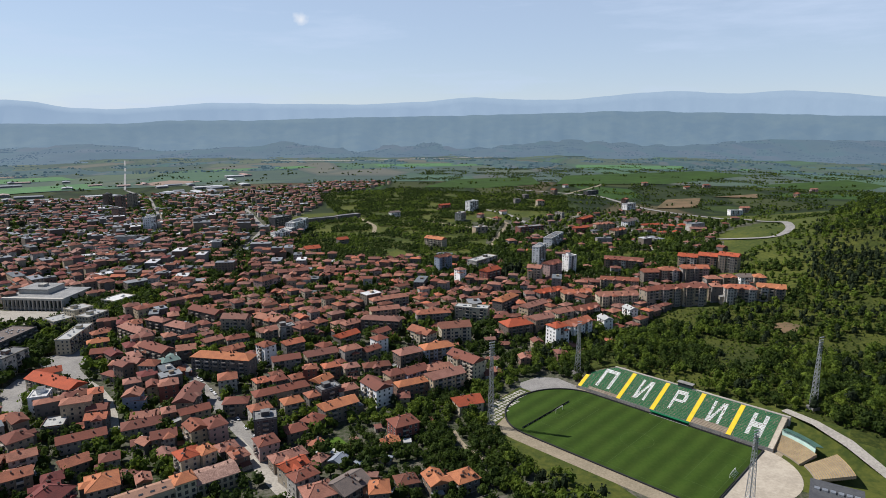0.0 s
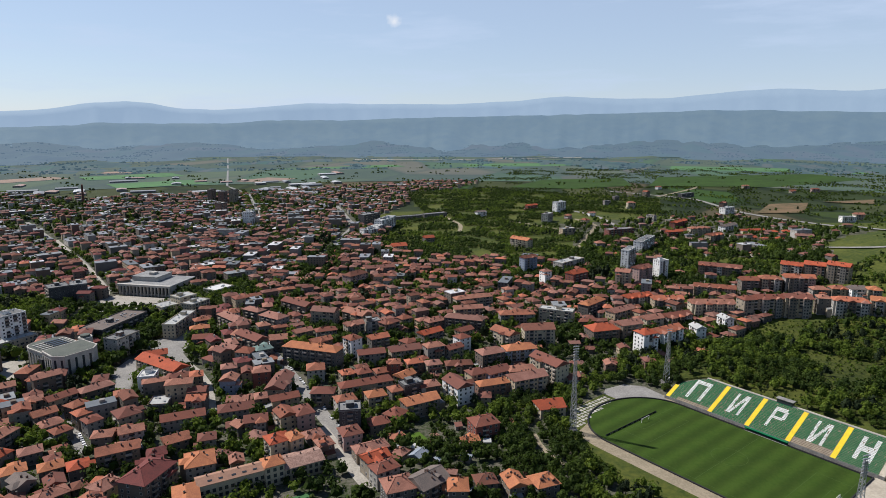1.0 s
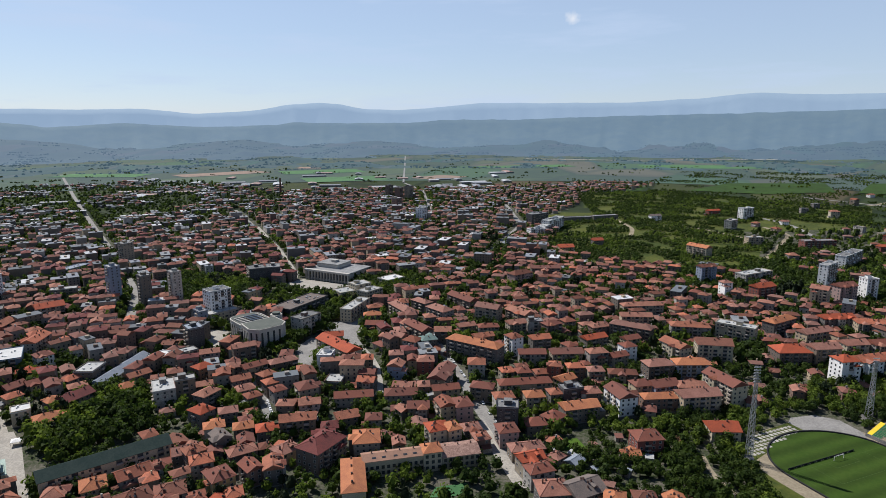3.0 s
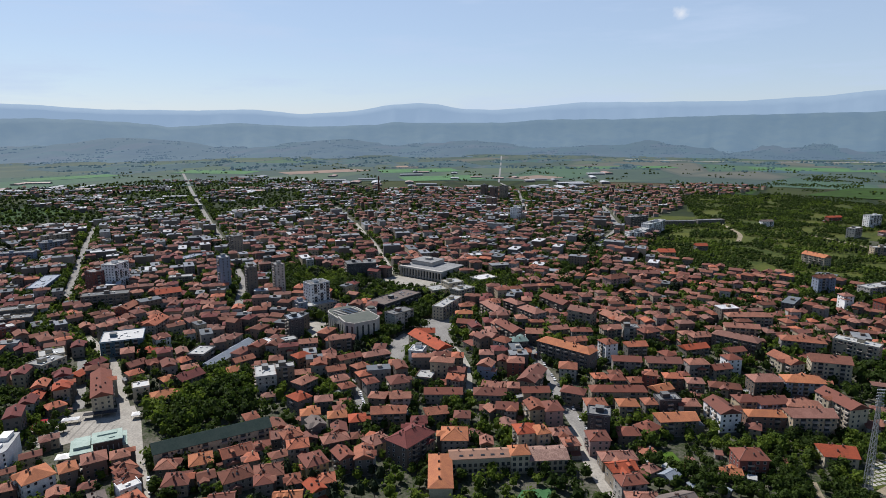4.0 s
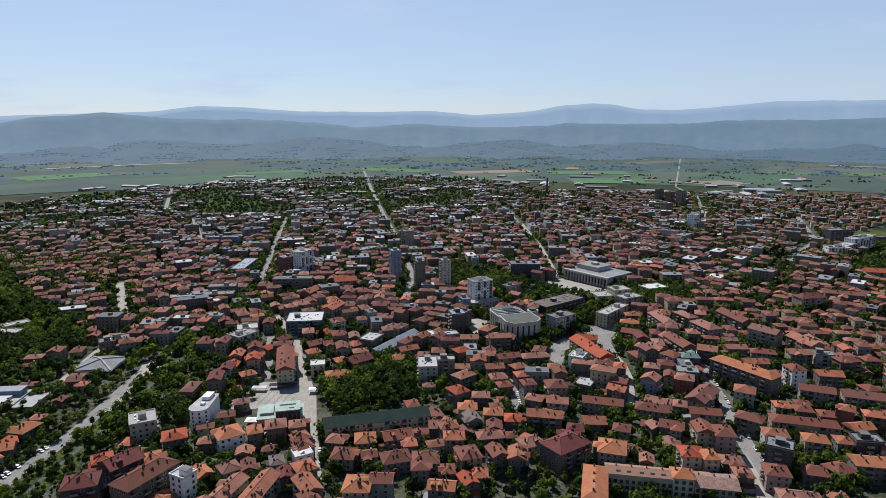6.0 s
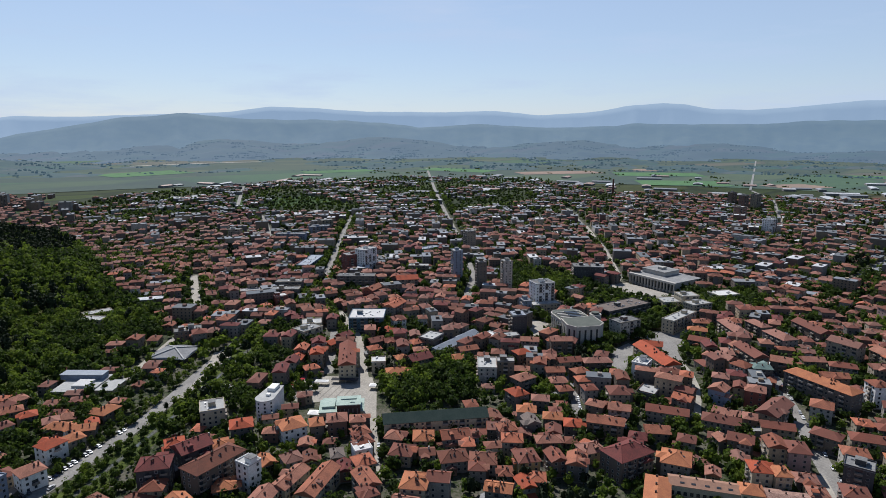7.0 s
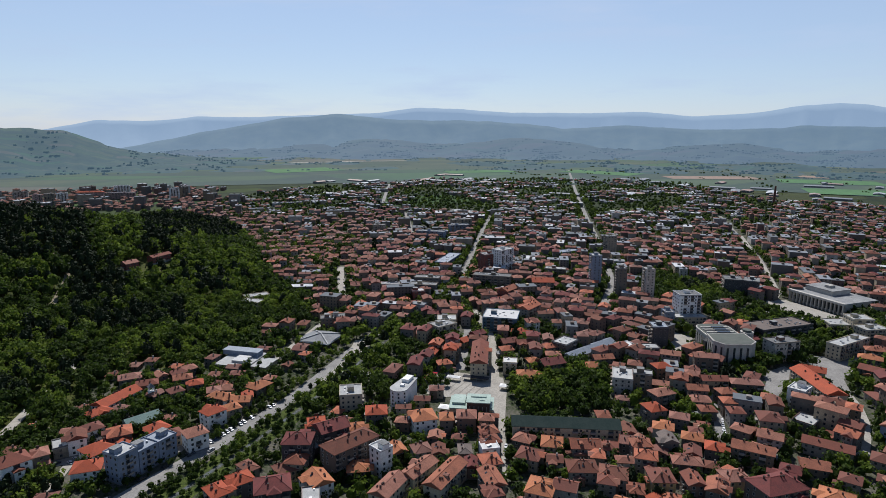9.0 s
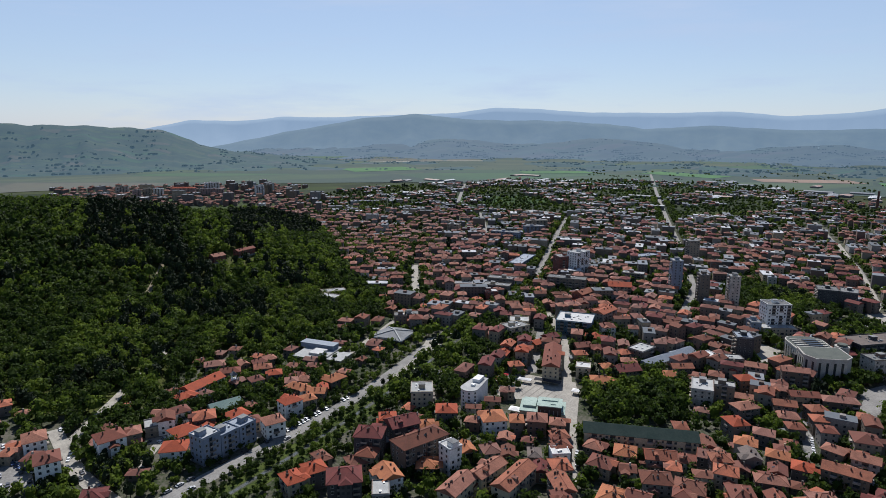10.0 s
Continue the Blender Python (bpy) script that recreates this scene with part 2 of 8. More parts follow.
# ---- building blocks ----
class Shell:
    """Gathers faces with material slots for one mesh."""

    def __init__(self):
        self.v, self.f, self.m = [], [], []

    def face(self, pts, m=0):
        k = len(self.v)
        self.v.extend(pts)
        self.f.append(tuple(range(k, k + len(pts))))
        self.m.append(m)

    def solid(self, pts, faces, m=0):
        k = len(self.v)
        self.v.extend(pts)
        for i, q in enumerate(faces):
            self.f.append(tuple(k + j for j in q))
            self.m.append(m if isinstance(m, int) else m[i])

    def box(self, c, s, rot=0.0, m=0, top=None):
        """A box on its base centre c, size s, turned rot degrees; top: a material slot of its own for the upper face."""
        ca, sa = math.cos(radians(rot)), math.sin(radians(rot))
        p = []
        for dz in (0, s[2]):
            for dx, dy in ((-1, -1), (1, -1), (1, 1), (-1, 1)):
                x, y = dx * s[0] / 2, dy * s[1] / 2
                p.append((c[0] + x * ca - y * sa, c[1] + x * sa + y * ca, c[2] + dz))
        self.solid(p, ((0, 3, 2, 1), (4, 5, 6, 7), (0, 1, 5, 4), (1, 2, 6, 5), (2, 3, 7, 6), (3, 0, 4, 7)),
                   (m, m if top is None else top, m, m, m, m))

    def roof(self, c, s, rise, rot=0.0, hip=1.0, eave=0.5, m=0):
        """A hipped (hip 1) or gabled (hip 0) roof over a base centred at c, size s along x and y, with a thick eave."""
        ca, sa = math.cos(radians(rot)), math.sin(radians(rot))
        a, b = s[0] / 2 + eave, s[1] / 2 + eave
        r = max(a - b * hip, 0.3) if hip else a
        t = 0.22
        loc = [(-a, -b, 0), (a, -b, 0), (a, b, 0), (-a, b, 0), (-a, -b, t), (a, -b, t), (a, b, t), (-a, b, t), (-r, 0, t + rise), (r, 0, t + rise)]
        p = [(c[0] + x * ca - y * sa, c[1] + x * sa + y * ca, c[2] + z) for x, y, z in loc]
        self.solid(p, ((0, 3, 2, 1), (0, 1, 5, 4), (1, 2, 6, 5), (2, 3, 7, 6), (3, 0, 4, 7),
                       (4, 5, 9, 8), (6, 7, 8, 9), (5, 6, 9), (7, 4, 8)), m)

    def mesh(self, name, mats):
        me = bpy.data.meshes.new(name)
        me.from_pydata(self.v, [], self.f)
        for q in mats:
            me.materials.append(q)
        if len(mats) > 1:
            me.polygons.foreach_set("material_index", self.m)
        me.update()
        return me


def part(name, shell, mats, parent=None, label=""):
    """Links a Shell or a ready mesh as one object under a thing or a part."""
    if isinstance(shell, Shell):
        shell = shell.mesh(name, mats if isinstance(mats, (list, tuple)) else [mats])
    ob = new(name, shell)
    if parent:
        ob.parent = parent
    if label:
        tagged(ob, label)
    return ob


def quads(name, v, mat):
    """One mesh of loose quads from an array of shape (n, 4, 3)."""
    n = len(v)
    me = bpy.data.meshes.new(name)
    me.vertices.add(n * 4)
    me.vertices.foreach_set("co", np.ascontiguousarray(v, np.float32).ravel())
    me.loops.add(n * 4)
    me.loops.foreach_set("vertex_index", np.arange(n * 4, dtype=np.int32))
    me.polygons.add(n)
    me.polygons.foreach_set("loop_start", np.arange(0, n * 4, 4, dtype=np.int32))
    me.materials.append(mat)
    me.update(calc_edges=True)
    return me


def core_quads(cx, cy, cz, r, tall, cone=False):
    """The dense inner mass of each crown: an uneven dome under the outer leaf clumps."""
    n, k = len(cx), 6
    g = np.random.default_rng(len(cx))
    wob = 0.72 + 0.34 * g.random((n, 2, k))
    ang = np.arange(k) * 2 * np.pi / k + g.random((n, 1, 1)) * 6.3
    low = np.stack([np.cos(ang[:, 0]) * wob[:, 0], np.sin(ang[:, 0]) * wob[:, 0], -0.42 + 0.2 * g.random((n, k))], -1)
    up = np.stack([np.cos(ang[:, 0] + 0.5) * wob[:, 1] * 0.8, np.sin(ang[:, 0] + 0.5) * wob[:, 1] * 0.8, 0.26 + 0.26 * g.random((n, k))], -1)
    if cone:
        up[..., :2] *= 0.55
    tip = np.concatenate([g.normal(size=(n, 1, 2)) * 0.12, (1.0 if cone else 0.62) + 0.14 * g.random((n, 1, 1))], -1).repeat(k, 1)
    nx = np.roll(np.arange(k), -1)
    q = np.concatenate([np.stack([low, low[:, nx], up[:, nx], up], 2), np.stack([up, up[:, nx], tip, tip * 0.5 + up * 0.5 + np.array([0, 0, 0.02 if cone else 0.13])], 2)], 1)
    sc = np.stack([r, r, tall], -1)
    return (np.stack([cx, cy, cz], -1)[:, None, None] + q * sc[:, None, None]).reshape(-1, 4, 3)


def ground_z(x, y):
    return float(height(np.float64(x), np.float64(y)))


def inside(poly, x, y):
    """Whether points lie in a polygon (arrays)."""
    r = np.zeros(np.shape(x), bool)
    for (x1, y1), (x2, y2) in zip(poly, poly[1:] + poly[:1]):
        r ^= ((y1 > y) != (y2 > y)) & (x < (x2 - x1) * (y - y1) / (y2 - y1 + 1e-9) + x1)
    return r

# ---- ground, streets, distance ----
PARK1 = [(-345, 205), (-367, 238), (-363, 255), (-360, 276), (-345, 284), (-299, 247), (-291, 231), (-313, 190)]
PARK2 = [(-580, 528), (-487, 542), (-427, 537), (-432, 471), (-467, 432), (-541, 466)]
PARK3 = [(-352, 69), (-358, 87), (-360, 117), (-383, 129), (-395, 160), (-443, 168), (-500, 178), (-515, 160), (-470, 128), (-425, 92), (-385, 62)]
GREEN1 = [(-242, 1100), (-195, 1153), (-96, 1244), (6, 1166), (73, 1045), (67, 865), (42, 812), (-62, 795), (-135, 789), (-187, 844), (-216, 884)]
GREEN2 = [(-324, 1588), (-132, 1726), (167, 1582), (299, 1521), (258, 1249), (101, 1289), (17, 1151), (-96, 1244), (-201, 1191)]
GREEN3 = [(253, 868), (396, 674), (375, 636), (328, 673), (273, 725), (211, 769), (173, 830)]
CIVIC = [(-406, 492), (-427, 581), (-345, 600), (-326, 642), (-277, 613), (-292, 521), (-306, 505), (-240, 398), (-273, 349), (-337, 428)]
FOREST_W = [(-432, -175), (-422, -158), (-405, -135), (-402, -119), (-400, -92), (-414, -68), (-434, -64), (-464, -56), (-488, -30), (-474, 8), (-500, 30), (-528, 70), (-540, 108), (-618, 112), (-674, 102), (-762, 100), (-954, 109), (-1119, 101), (-1256, 45), (-1423, -21), (-1400, -700), (-700, -900), (-400, -420)]
FOREST_E = [(70, 455), (101, 421), (160, 364), (206, 338), (235, 290), (700, 200), (1300, 900), (1200, 1400), (914, 1281), (759, 1162), (481, 786), (429, 720), (394, 646), (339, 586), (280, 576), (200, 568), (150, 545), (110, 520)]
TOWN_S = [(-1300, 60), (-1240, -120), (-1450, -420), (-1900, -520), (-1950, 0), (-1800, 150)]
TOWN = [(-60, 120), (200, 200), (110, 440), (200, 560), (330, 700), (400, 900), (520, 1000), (400, 1250), (100, 1150), (-150, 950), (-300, 1050), (-250, 1600), (-140, 1880), (-330, 1930), (-460, 1740), (-620, 1600), (-800, 1500), (-1060, 1330), (-1300, 1420), (-1500, 1480), (-1800, 1180), (-1900, 800), (-1750, 300), (-1500, 60), (-1000, 60), (-640, 80), (-440, -120), (-420, -300), (-100, -200)]


def land():
    az = np.concatenate([np.linspace(-60, 150, 316), np.linspace(153, 297, 49)])
    rad = np.concatenate([[0.0], np.geomspace(60, 4950, 150)])
    A, R = np.meshgrid(np.radians(az), rad, indexing="ij")
    X, Y = -np.sin(A) * R, np.cos(A) * R
    Z = height(X, Y)
    n, k = X.shape
    me = bpy.data.meshes.new("ground")
    i, j = np.meshgrid(np.arange(n), np.arange(k - 1), indexing="ij")
    f = np.stack([i * k + j, i * k + j + 1, ((i + 1) % n) * k + j + 1, ((i + 1) % n) * k + j], -1).reshape(-1, 4)
    me.from_pydata(np.stack([X, Y, Z], -1).reshape(-1, 3).tolist(), [], f[:, ::-1].tolist())
    for q in (M_TOWN, M_MEADOW, M_FOREST, M_FIELDS):
        me.materials.append(q)
    cx, cy = X.ravel()[f].mean(1), Y.ravel()[f].mean(1)
    slot = np.where(np.hypot(cx, cy) > 1250, 3, 1)
    slot[inside(TOWN, cx, cy) & (np.hypot(cx, cy) < 1350)] = 0
    slot[inside(GREEN1, cx, cy) | inside(GREEN2, cx, cy) | inside(GREEN3, cx, cy)] = 1
    slot[(inside(FOREST_W, cx, cy) | inside(FOREST_E, cx, cy)) & (np.hypot(cx, cy) < 1050)] = 2
    me.polygons.foreach_set("material_index", slot.astype(np.int32))
    me.polygons.foreach_set("use_smooth", np.ones(len(f), bool))
    me.update()
    return tagged(new("ground", me), "level valley floor with town lots, meadows and fields", "ground", kind="structure")


land()
STREETS = []


def street(pts, width, mat=None, name="road", label="", lift=0.12):
    """A ribbon of road along points, laid on the ground; its corridor is kept free of houses."""
    p = [Vector((x, y)) for x, y in pts]
    fine = [p[0]]
    for a, b in zip(p, p[1:]):
        k = max(1, int((b - a).length / 15))
        fine += [a.lerp(b, (i + 1) / k) for i in range(k)]
    for _ in range(3):
        fine = [fine[0]] + [(a + b * 2 + c) / 4 for a, b, c in zip(fine, fine[1:], fine[2:])] + [fine[-1]]
    s = Shell()
    for i, q in enumerate(fine):
        d = (fine[min(i + 1, len(fine) - 1)] - fine[max(i - 1, 0)]).normalized()
        nrm = Vector((-d.y, d.x)) * width / 2
        for w in (nrm, -nrm):
            e = q + w
            s.v.append((e.x, e.y, max(ground_z(e.x, e.y), ground_z(q.x, q.y)) + lift))
    for i in range(len(fine) - 1):
        s.f.append((2 * i + 1, 2 * i + 3, 2 * i + 2, 2 * i))
        s.m.append(0)
    for a, b in zip(p, p[1:]):
        STREETS.append((a.x, a.y, b.x, b.y, width))
    return tagged(part(name, s, mat or M_ROAD), label or "worn grey asphalt town street", "road", kind="structure")


street([(-270, -75), (-294, -47), (-315, -23), (-332, 1), (-356, 28), (-384, 61), (-420, 92), (-466, 130), (-498, 160)], 9.5, label="pale asphalt riverside road with parked cars")
street([(-250, 142), (-297, 168), (-354, 196), (-401, 219), (-447, 243), (-520, 262)], 7, M_PAVE, label="pale paved pedestrian street")
street([(-470, 232), (-388, 185)], 7)
street([(-1090, 587), (-894, 462), (-740, 368), (-650, 312)], 11, label="broad tree-lined boulevard")
street([(-2134, 1501), (-1640, 1172)], 8, lift=1.4)
street([(-1640, 1172), (-1347, 977), (-946, 715), (-759, 596)], 8)
street([(-754, 191), (-610, 155)], 8, M_PAVE)
street([(-912, 1011), (-577, 721), (-445, 589)], 7)
street([(-212, 458), (-181, 418), (-150, 378), (-126, 345), (-105, 318), (-83, 293), (-74, 280), (-50, 250)], 9)
street([(-287, 480), (-280, 444), (-286, 385), (-267, 353)], 12)
street([(-420, 1313), (-305, 1048), (-287, 882), (-270, 739)], 9)
street([(-869, 1699), (-716, 1513), (-502, 1102)], 7)
street([(-1827, 623), (-1382, 455), (-1179, 438), (-928, 355)], 8)
street([(-286, 326), (-237, 280)], 6)
street([(200, 1700), (264, 1650), (387, 1542), (419, 1325), (460, 1209), (530, 1079), (500, 900), (455, 800), (425, 774), (373, 867), (322, 1013), (283, 1116)], 11, lift=0.8, label="pale hill road in a wide bend")
street([(-184, 1227), (-119, 1086), (-114, 999)], 7, M_DIRT)
street([(-92, 1188), (-4, 1117), (54, 1054)], 7, M_DIRT)
street([(66, 880), (93, 998), (119, 1117), (83, 1187)], 8, M_DIRT)
street([(90, 1293), (130, 1226), (155, 1085), (171, 972)], 9, lift=0.5)
street([(199, 338), (209, 325), (216, 306), (225, 288), (232, 262)], 6, M_PAVE, lift=0.5)
street([(310, 1580), (452, 1806), (542, 2094), (542, 2342), (398, 2503)], 9, M_DIRT, lift=0.6)
street([(-510, -69), (-482, -80), (-451, -87), (-406, -97), (-377, -105), (-352, -110)], 6, M_PAVE, lift=0.4)
street([(-404, 27), (-378, 16), (-360, 8), (-345, -8)], 8)
street([(-355, -75), (-350, -57), (-361, -51), (-385, -30)], 9, M_PAVE)


def river():
    """A stony channel between the riverside road and the houses, with a thin stream in it."""
    line = [(-262, -52), (-289, -21), (-304, -2), (-321, 16), (-346, 41), (-369, 65), (-400, 95), (-430, 120), (-480, 165)]
    n = len(STREETS)
    street(line, 17, M_BANK, "river_bank", "grassy green river banks", 0.07)
    del STREETS[n:]
    street(line, 3.6, M_STONES, "river_bed", "stony river bed with gravel banks", 0.10)
    street(line, 2.0, M_WATER, "water", "shallow grey-green stream", 0.16)


M_BANK = material("bank_grass", (0.070, 0.092, 0.016), (0.026, 0.040, 0.010), 0.12, 0.95, 0.3, 0.8)
M_STONES = material("river_stones", (0.085, 0.085, 0.06), (0.03, 0.042, 0.014), 0.12, 0.95, 0.5, 1.2)
M_WATER = material("stream_water", (0.05, 0.06, 0.05), (0.12, 0.12, 0.11), 0.3, 0.15, 0.3, 1.5, spec=0.5)
river()


def paved(pts, label, mat=None, name="pavement", z=0.14):
    s = Shell()
    s.face([(x, y, ground_z(x, y) + z) for x, y in pts], 0)
    tagged(part(name, s, [mat or M_PAVE]), label, "pavement", kind="structure")


def plaza():
    pts = [(-366, 145), (-384, 155), (-397, 167), (-363, 207), (-340, 197), (-305, 176), (-297, 168), (-318, 165), (-345, 172), (-352, 150)]
    s = Shell()
    s.face([(x, y, 0.15) for x, y in pts], 0)
    tagged(part("plaza", s, [M_PAVE]), "pale paved square before the theatre", "square", kind="structure")
    k = 0
    for i in range(12):
        x, y = -392 + i * 5.2, 166 + i * 0.9
        s = Shell()
        s.box((x, y, 0.15), (0.9, 26, 0.03), 38, 0)
        tagged(part("paving_strip", s, [M_PAVE_D]), "darker paving strip", "paving", kind="structure")


M_PAVE_D = material("grey_paving", (0.24, 0.22, 0.19), (0.19, 0.175, 0.15), 0.1, 0.9, 0.2, 0.8)
plaza()
paved([(-412, 473), (-416, 526), (-427, 576), (-372, 561), (-371, 517), (-385, 458)], "pale paved square before the town hall")
paved([(-288, 433), (-289, 467), (-290, 484), (-273, 450), (-261, 416), (-271, 418)], "broad grey asphalt crossing", M_ROAD, "road", 0.17)
paved([(-290, 378), (-297, 394), (-299, 411), (-287, 407), (-283, 392), (-271, 370)], "curved asphalt forecourt", M_ROAD, "road", 0.18)
paved([(-448, 116), (-480, 132), (-476, 147), (-453, 135)], "pale paving beside the exhibition hall")
street([(-405, 87), (-425, 103), (-447, 120), (-471, 141), (-499, 157)], 5, M_PAVE, lift=0.2, label="pale paved park walk")
street([(-460, 62), (-500, 92), (-530, 112), (-560, 135)], 5, M_PAVE, lift=0.2)

for pts, lab, mat in (
        ([(337, 1851), (422, 2162), (977, 2371), (1064, 2155), (663, 1847)], "bright green field of young crop", M_CROP),
        ([(900, 1800), (1281, 1974), (1271, 1787), (1162, 1680), (1000, 1640)], "green field beyond the hill road", M_CROP),
        ([(-60, 1760), (40, 2020), (300, 2120), (290, 1850), (120, 1740)], "green field of young crop", M_CROP),
        ([(447, 1300), (526, 1458), (614, 1478), (530, 1290)], "bare scraped earth beside the hill road", M_EARTH),
        ([(649, 1496), (782, 1545), (720, 1420)], "bare brown earth on the slope", M_EARTH)):
    paved(pts, lab, mat, "field", 1.6)
street([(-600, -104), (-634, -100), (-654, -97), (-690, -90), (-720, -110)], 5, M_DIRT, lift=0.6, label="pale path through the park wood")
paved([(-425, 546), (-430, 570), (-412, 575), (-357, 571), (-360, 540), (-392, 531)], "pale paved town square", z=0.2)
street([(-367, 364), (-376, 395), (-410, 459), (-411, 483), (-420, 529), (-428, 570), (-466, 609), (-515, 660), (-596, 736), (-724, 854)], 6, M_PAVE, lift=0.22, label="pale promenade through the town centre")
street([(-282, 375), (-294, 404), (-290, 423), (-279, 430), (-286, 451), (-287, 476), (-300, 505), (-340, 548)], 9, lift=0.2)
street([(-470, 375), (-508, 413), (-556, 458), (-615, 498)], 8, lift=0.16)
street([(-268, 420), (-247, 404), (-228, 394), (-205, 359), (-192, 334)], 7, M_PAVE, lift=0.2)
street([(-74, 268), (-89, 286), (-102, 303), (-118, 325)], 7, M_PAVE, lift=0.24)
paved([(282, 494), (279, 505), (286, 516), (298, 519), (306, 508), (302, 494), (292, 490)], "bare sandy patch on the wooded slope", M_EARTH, "bare_earth", 1.2)
paved([(-64, 312), (-70, 322), (-60, 328), (-52, 318)], "small garden lawn", M_GRASS, "lawn", 0.1)
street([(6, 335), (8, 323), (11, 314), (17, 306), (24, 300)], 2.5, M_DIRT, lift=0.12, label="narrow dirt path through the gardens")
street([(-386, -119), (-362, -108), (-343, -102), (-325, -92), (-308, -80), (-296, -70)], 8, M_PAVE, lift=0.3, label="pale curved lane below the park wood")
street([(-328, -65), (-350, -59), (-367, -55)], 5, M_PAVE, lift=0.3, label="pale lane between the old houses")
paved([(-376, -149), (-376, -131), (-323, -111), (-320, -129)], "grey car park below the park wood", M_ROAD, "car_park", 0.5)
paved([(-306, -85), (-315, -102), (-313, -109), (-303, -94), (-299, -86)], "mown lawn below the houses", M_GRASS, "lawn", 0.4)

CROSSING, FORECOURT, TERRACE = [(-308, 439), (-292, 484), (-275, 460), (-273, 436), (-249, 411), (-262, 402), (-286, 429)], [(-274, 358), (-290, 383), (-292, 407), (-282, 408), (-281, 392), (-264, 359)], [(-350, 347), (-393, 393), (-374, 396), (-355, 376), (-335, 350)]
paved(CROSSING, "broad pale asphalt crossing below the public buildings", M_ROAD, "road", 0.26)
paved(FORECOURT, "curved asphalt drive beside the concert hall", M_ROAD, "road", 0.26)
paved(TERRACE, "pale paved terrace before the concert hall", M_PAVE, "pavement", 0.26)

# ---- distant hills ----
def ridge(name, radius, depth, base, profile, mat, label, rough=10.0, k=17):
    """A long hill chain: crest height over azimuth from a few knots, with long concave foot slopes before it and spurs running down."""
    az = np.linspace(-60, 150, 840)
    ka, kh = zip(*profile)
    crest = np.interp(az, ka, kh)
    crest = np.convolve(np.pad(crest, k // 2, mode="edge"), np.ones(k) / k, "valid")
    crest = crest + np.array([noise.fractal(Vector((a / 2.2, radius, 0)), 0.9, 2.0, 5) for a in az]) * rough * 0.45
    rows = np.linspace(0, 1, 16)
    v = []
    for i, a in enumerate(az):
        spur = 1.3 * noise.fractal(Vector((a / 3.1, radius / 90, 0)), 0.9, 2.0, 4)
        for t in rows:
            q = min(t / 0.8, 1.0)
            up = q ** (1.7 + 0.5 * spur) if t <= 0.8 else 1 - (t - 0.8) * 2
            rr = radius - depth * (0.8 - t)
            x, y = -math.sin(radians(a)) * rr, math.cos(radians(a)) * rr
            wob = noise.fractal(Vector((x / 420, y / 420, radius)), 0.8, 2.1, 5) * rough * 1.5 * math.sin(q * math.pi)
            v.append((x, y, base + (crest[i] - base) * up + wob))
    n = len(rows)
    f = [(i * n + j, i * n + j + 1, (i + 1) * n + j + 1, (i + 1) * n + j) for i in range(len(az) - 1) for j in range(n - 1)]
    me = bpy.data.meshes.new(name)
    me.from_pydata(v, [], [q[::-1] for q in f])
    me.materials.append(mat)
    me.polygons.foreach_set("use_smooth", np.ones(len(f), bool))
    me.update()
    return tagged(new(name, me), label, "hills", kind="structure")


# Haze is put into the hills as bluish emission, stronger for farther ranges.
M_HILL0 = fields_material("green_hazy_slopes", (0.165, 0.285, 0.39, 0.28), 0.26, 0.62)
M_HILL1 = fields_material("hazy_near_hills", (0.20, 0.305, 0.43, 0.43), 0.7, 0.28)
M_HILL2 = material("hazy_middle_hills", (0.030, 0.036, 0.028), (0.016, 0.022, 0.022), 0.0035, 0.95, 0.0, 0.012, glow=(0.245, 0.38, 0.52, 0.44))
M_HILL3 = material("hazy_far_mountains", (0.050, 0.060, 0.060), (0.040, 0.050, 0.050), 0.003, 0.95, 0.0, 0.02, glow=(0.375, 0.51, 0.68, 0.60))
# The plain's haze is a faint blue glow of its fields.
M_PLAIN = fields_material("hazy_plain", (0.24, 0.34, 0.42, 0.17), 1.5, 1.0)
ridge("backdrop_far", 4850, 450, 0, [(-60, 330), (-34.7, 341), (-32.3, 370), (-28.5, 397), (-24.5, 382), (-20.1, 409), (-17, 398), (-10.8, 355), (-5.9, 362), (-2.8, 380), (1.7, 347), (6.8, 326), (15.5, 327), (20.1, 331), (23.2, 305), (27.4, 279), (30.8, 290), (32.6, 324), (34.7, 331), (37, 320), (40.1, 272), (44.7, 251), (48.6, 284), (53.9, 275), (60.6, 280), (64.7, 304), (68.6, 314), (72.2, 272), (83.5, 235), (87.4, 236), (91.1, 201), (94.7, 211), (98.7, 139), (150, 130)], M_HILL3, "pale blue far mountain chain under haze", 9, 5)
ridge("backdrop_middle", 4500, 900, 0, [(-60, 220), (-32.4, 225), (-24.6, 247), (-15.7, 265), (-5.9, 244), (9, 224), (17.1, 203), (23.3, 205), (26.5, 183), (36.6, 186), (40.6, 165), (44.3, 160), (50.6, 188), (55.1, 160), (58, 190), (62.3, 212), (70.9, 221), (75.4, 258), (80.5, 224), (87.4, 125), (93.6, 24), (150, 20)], M_HILL2, "hazy blue-grey wooded hill range", 14, 7)
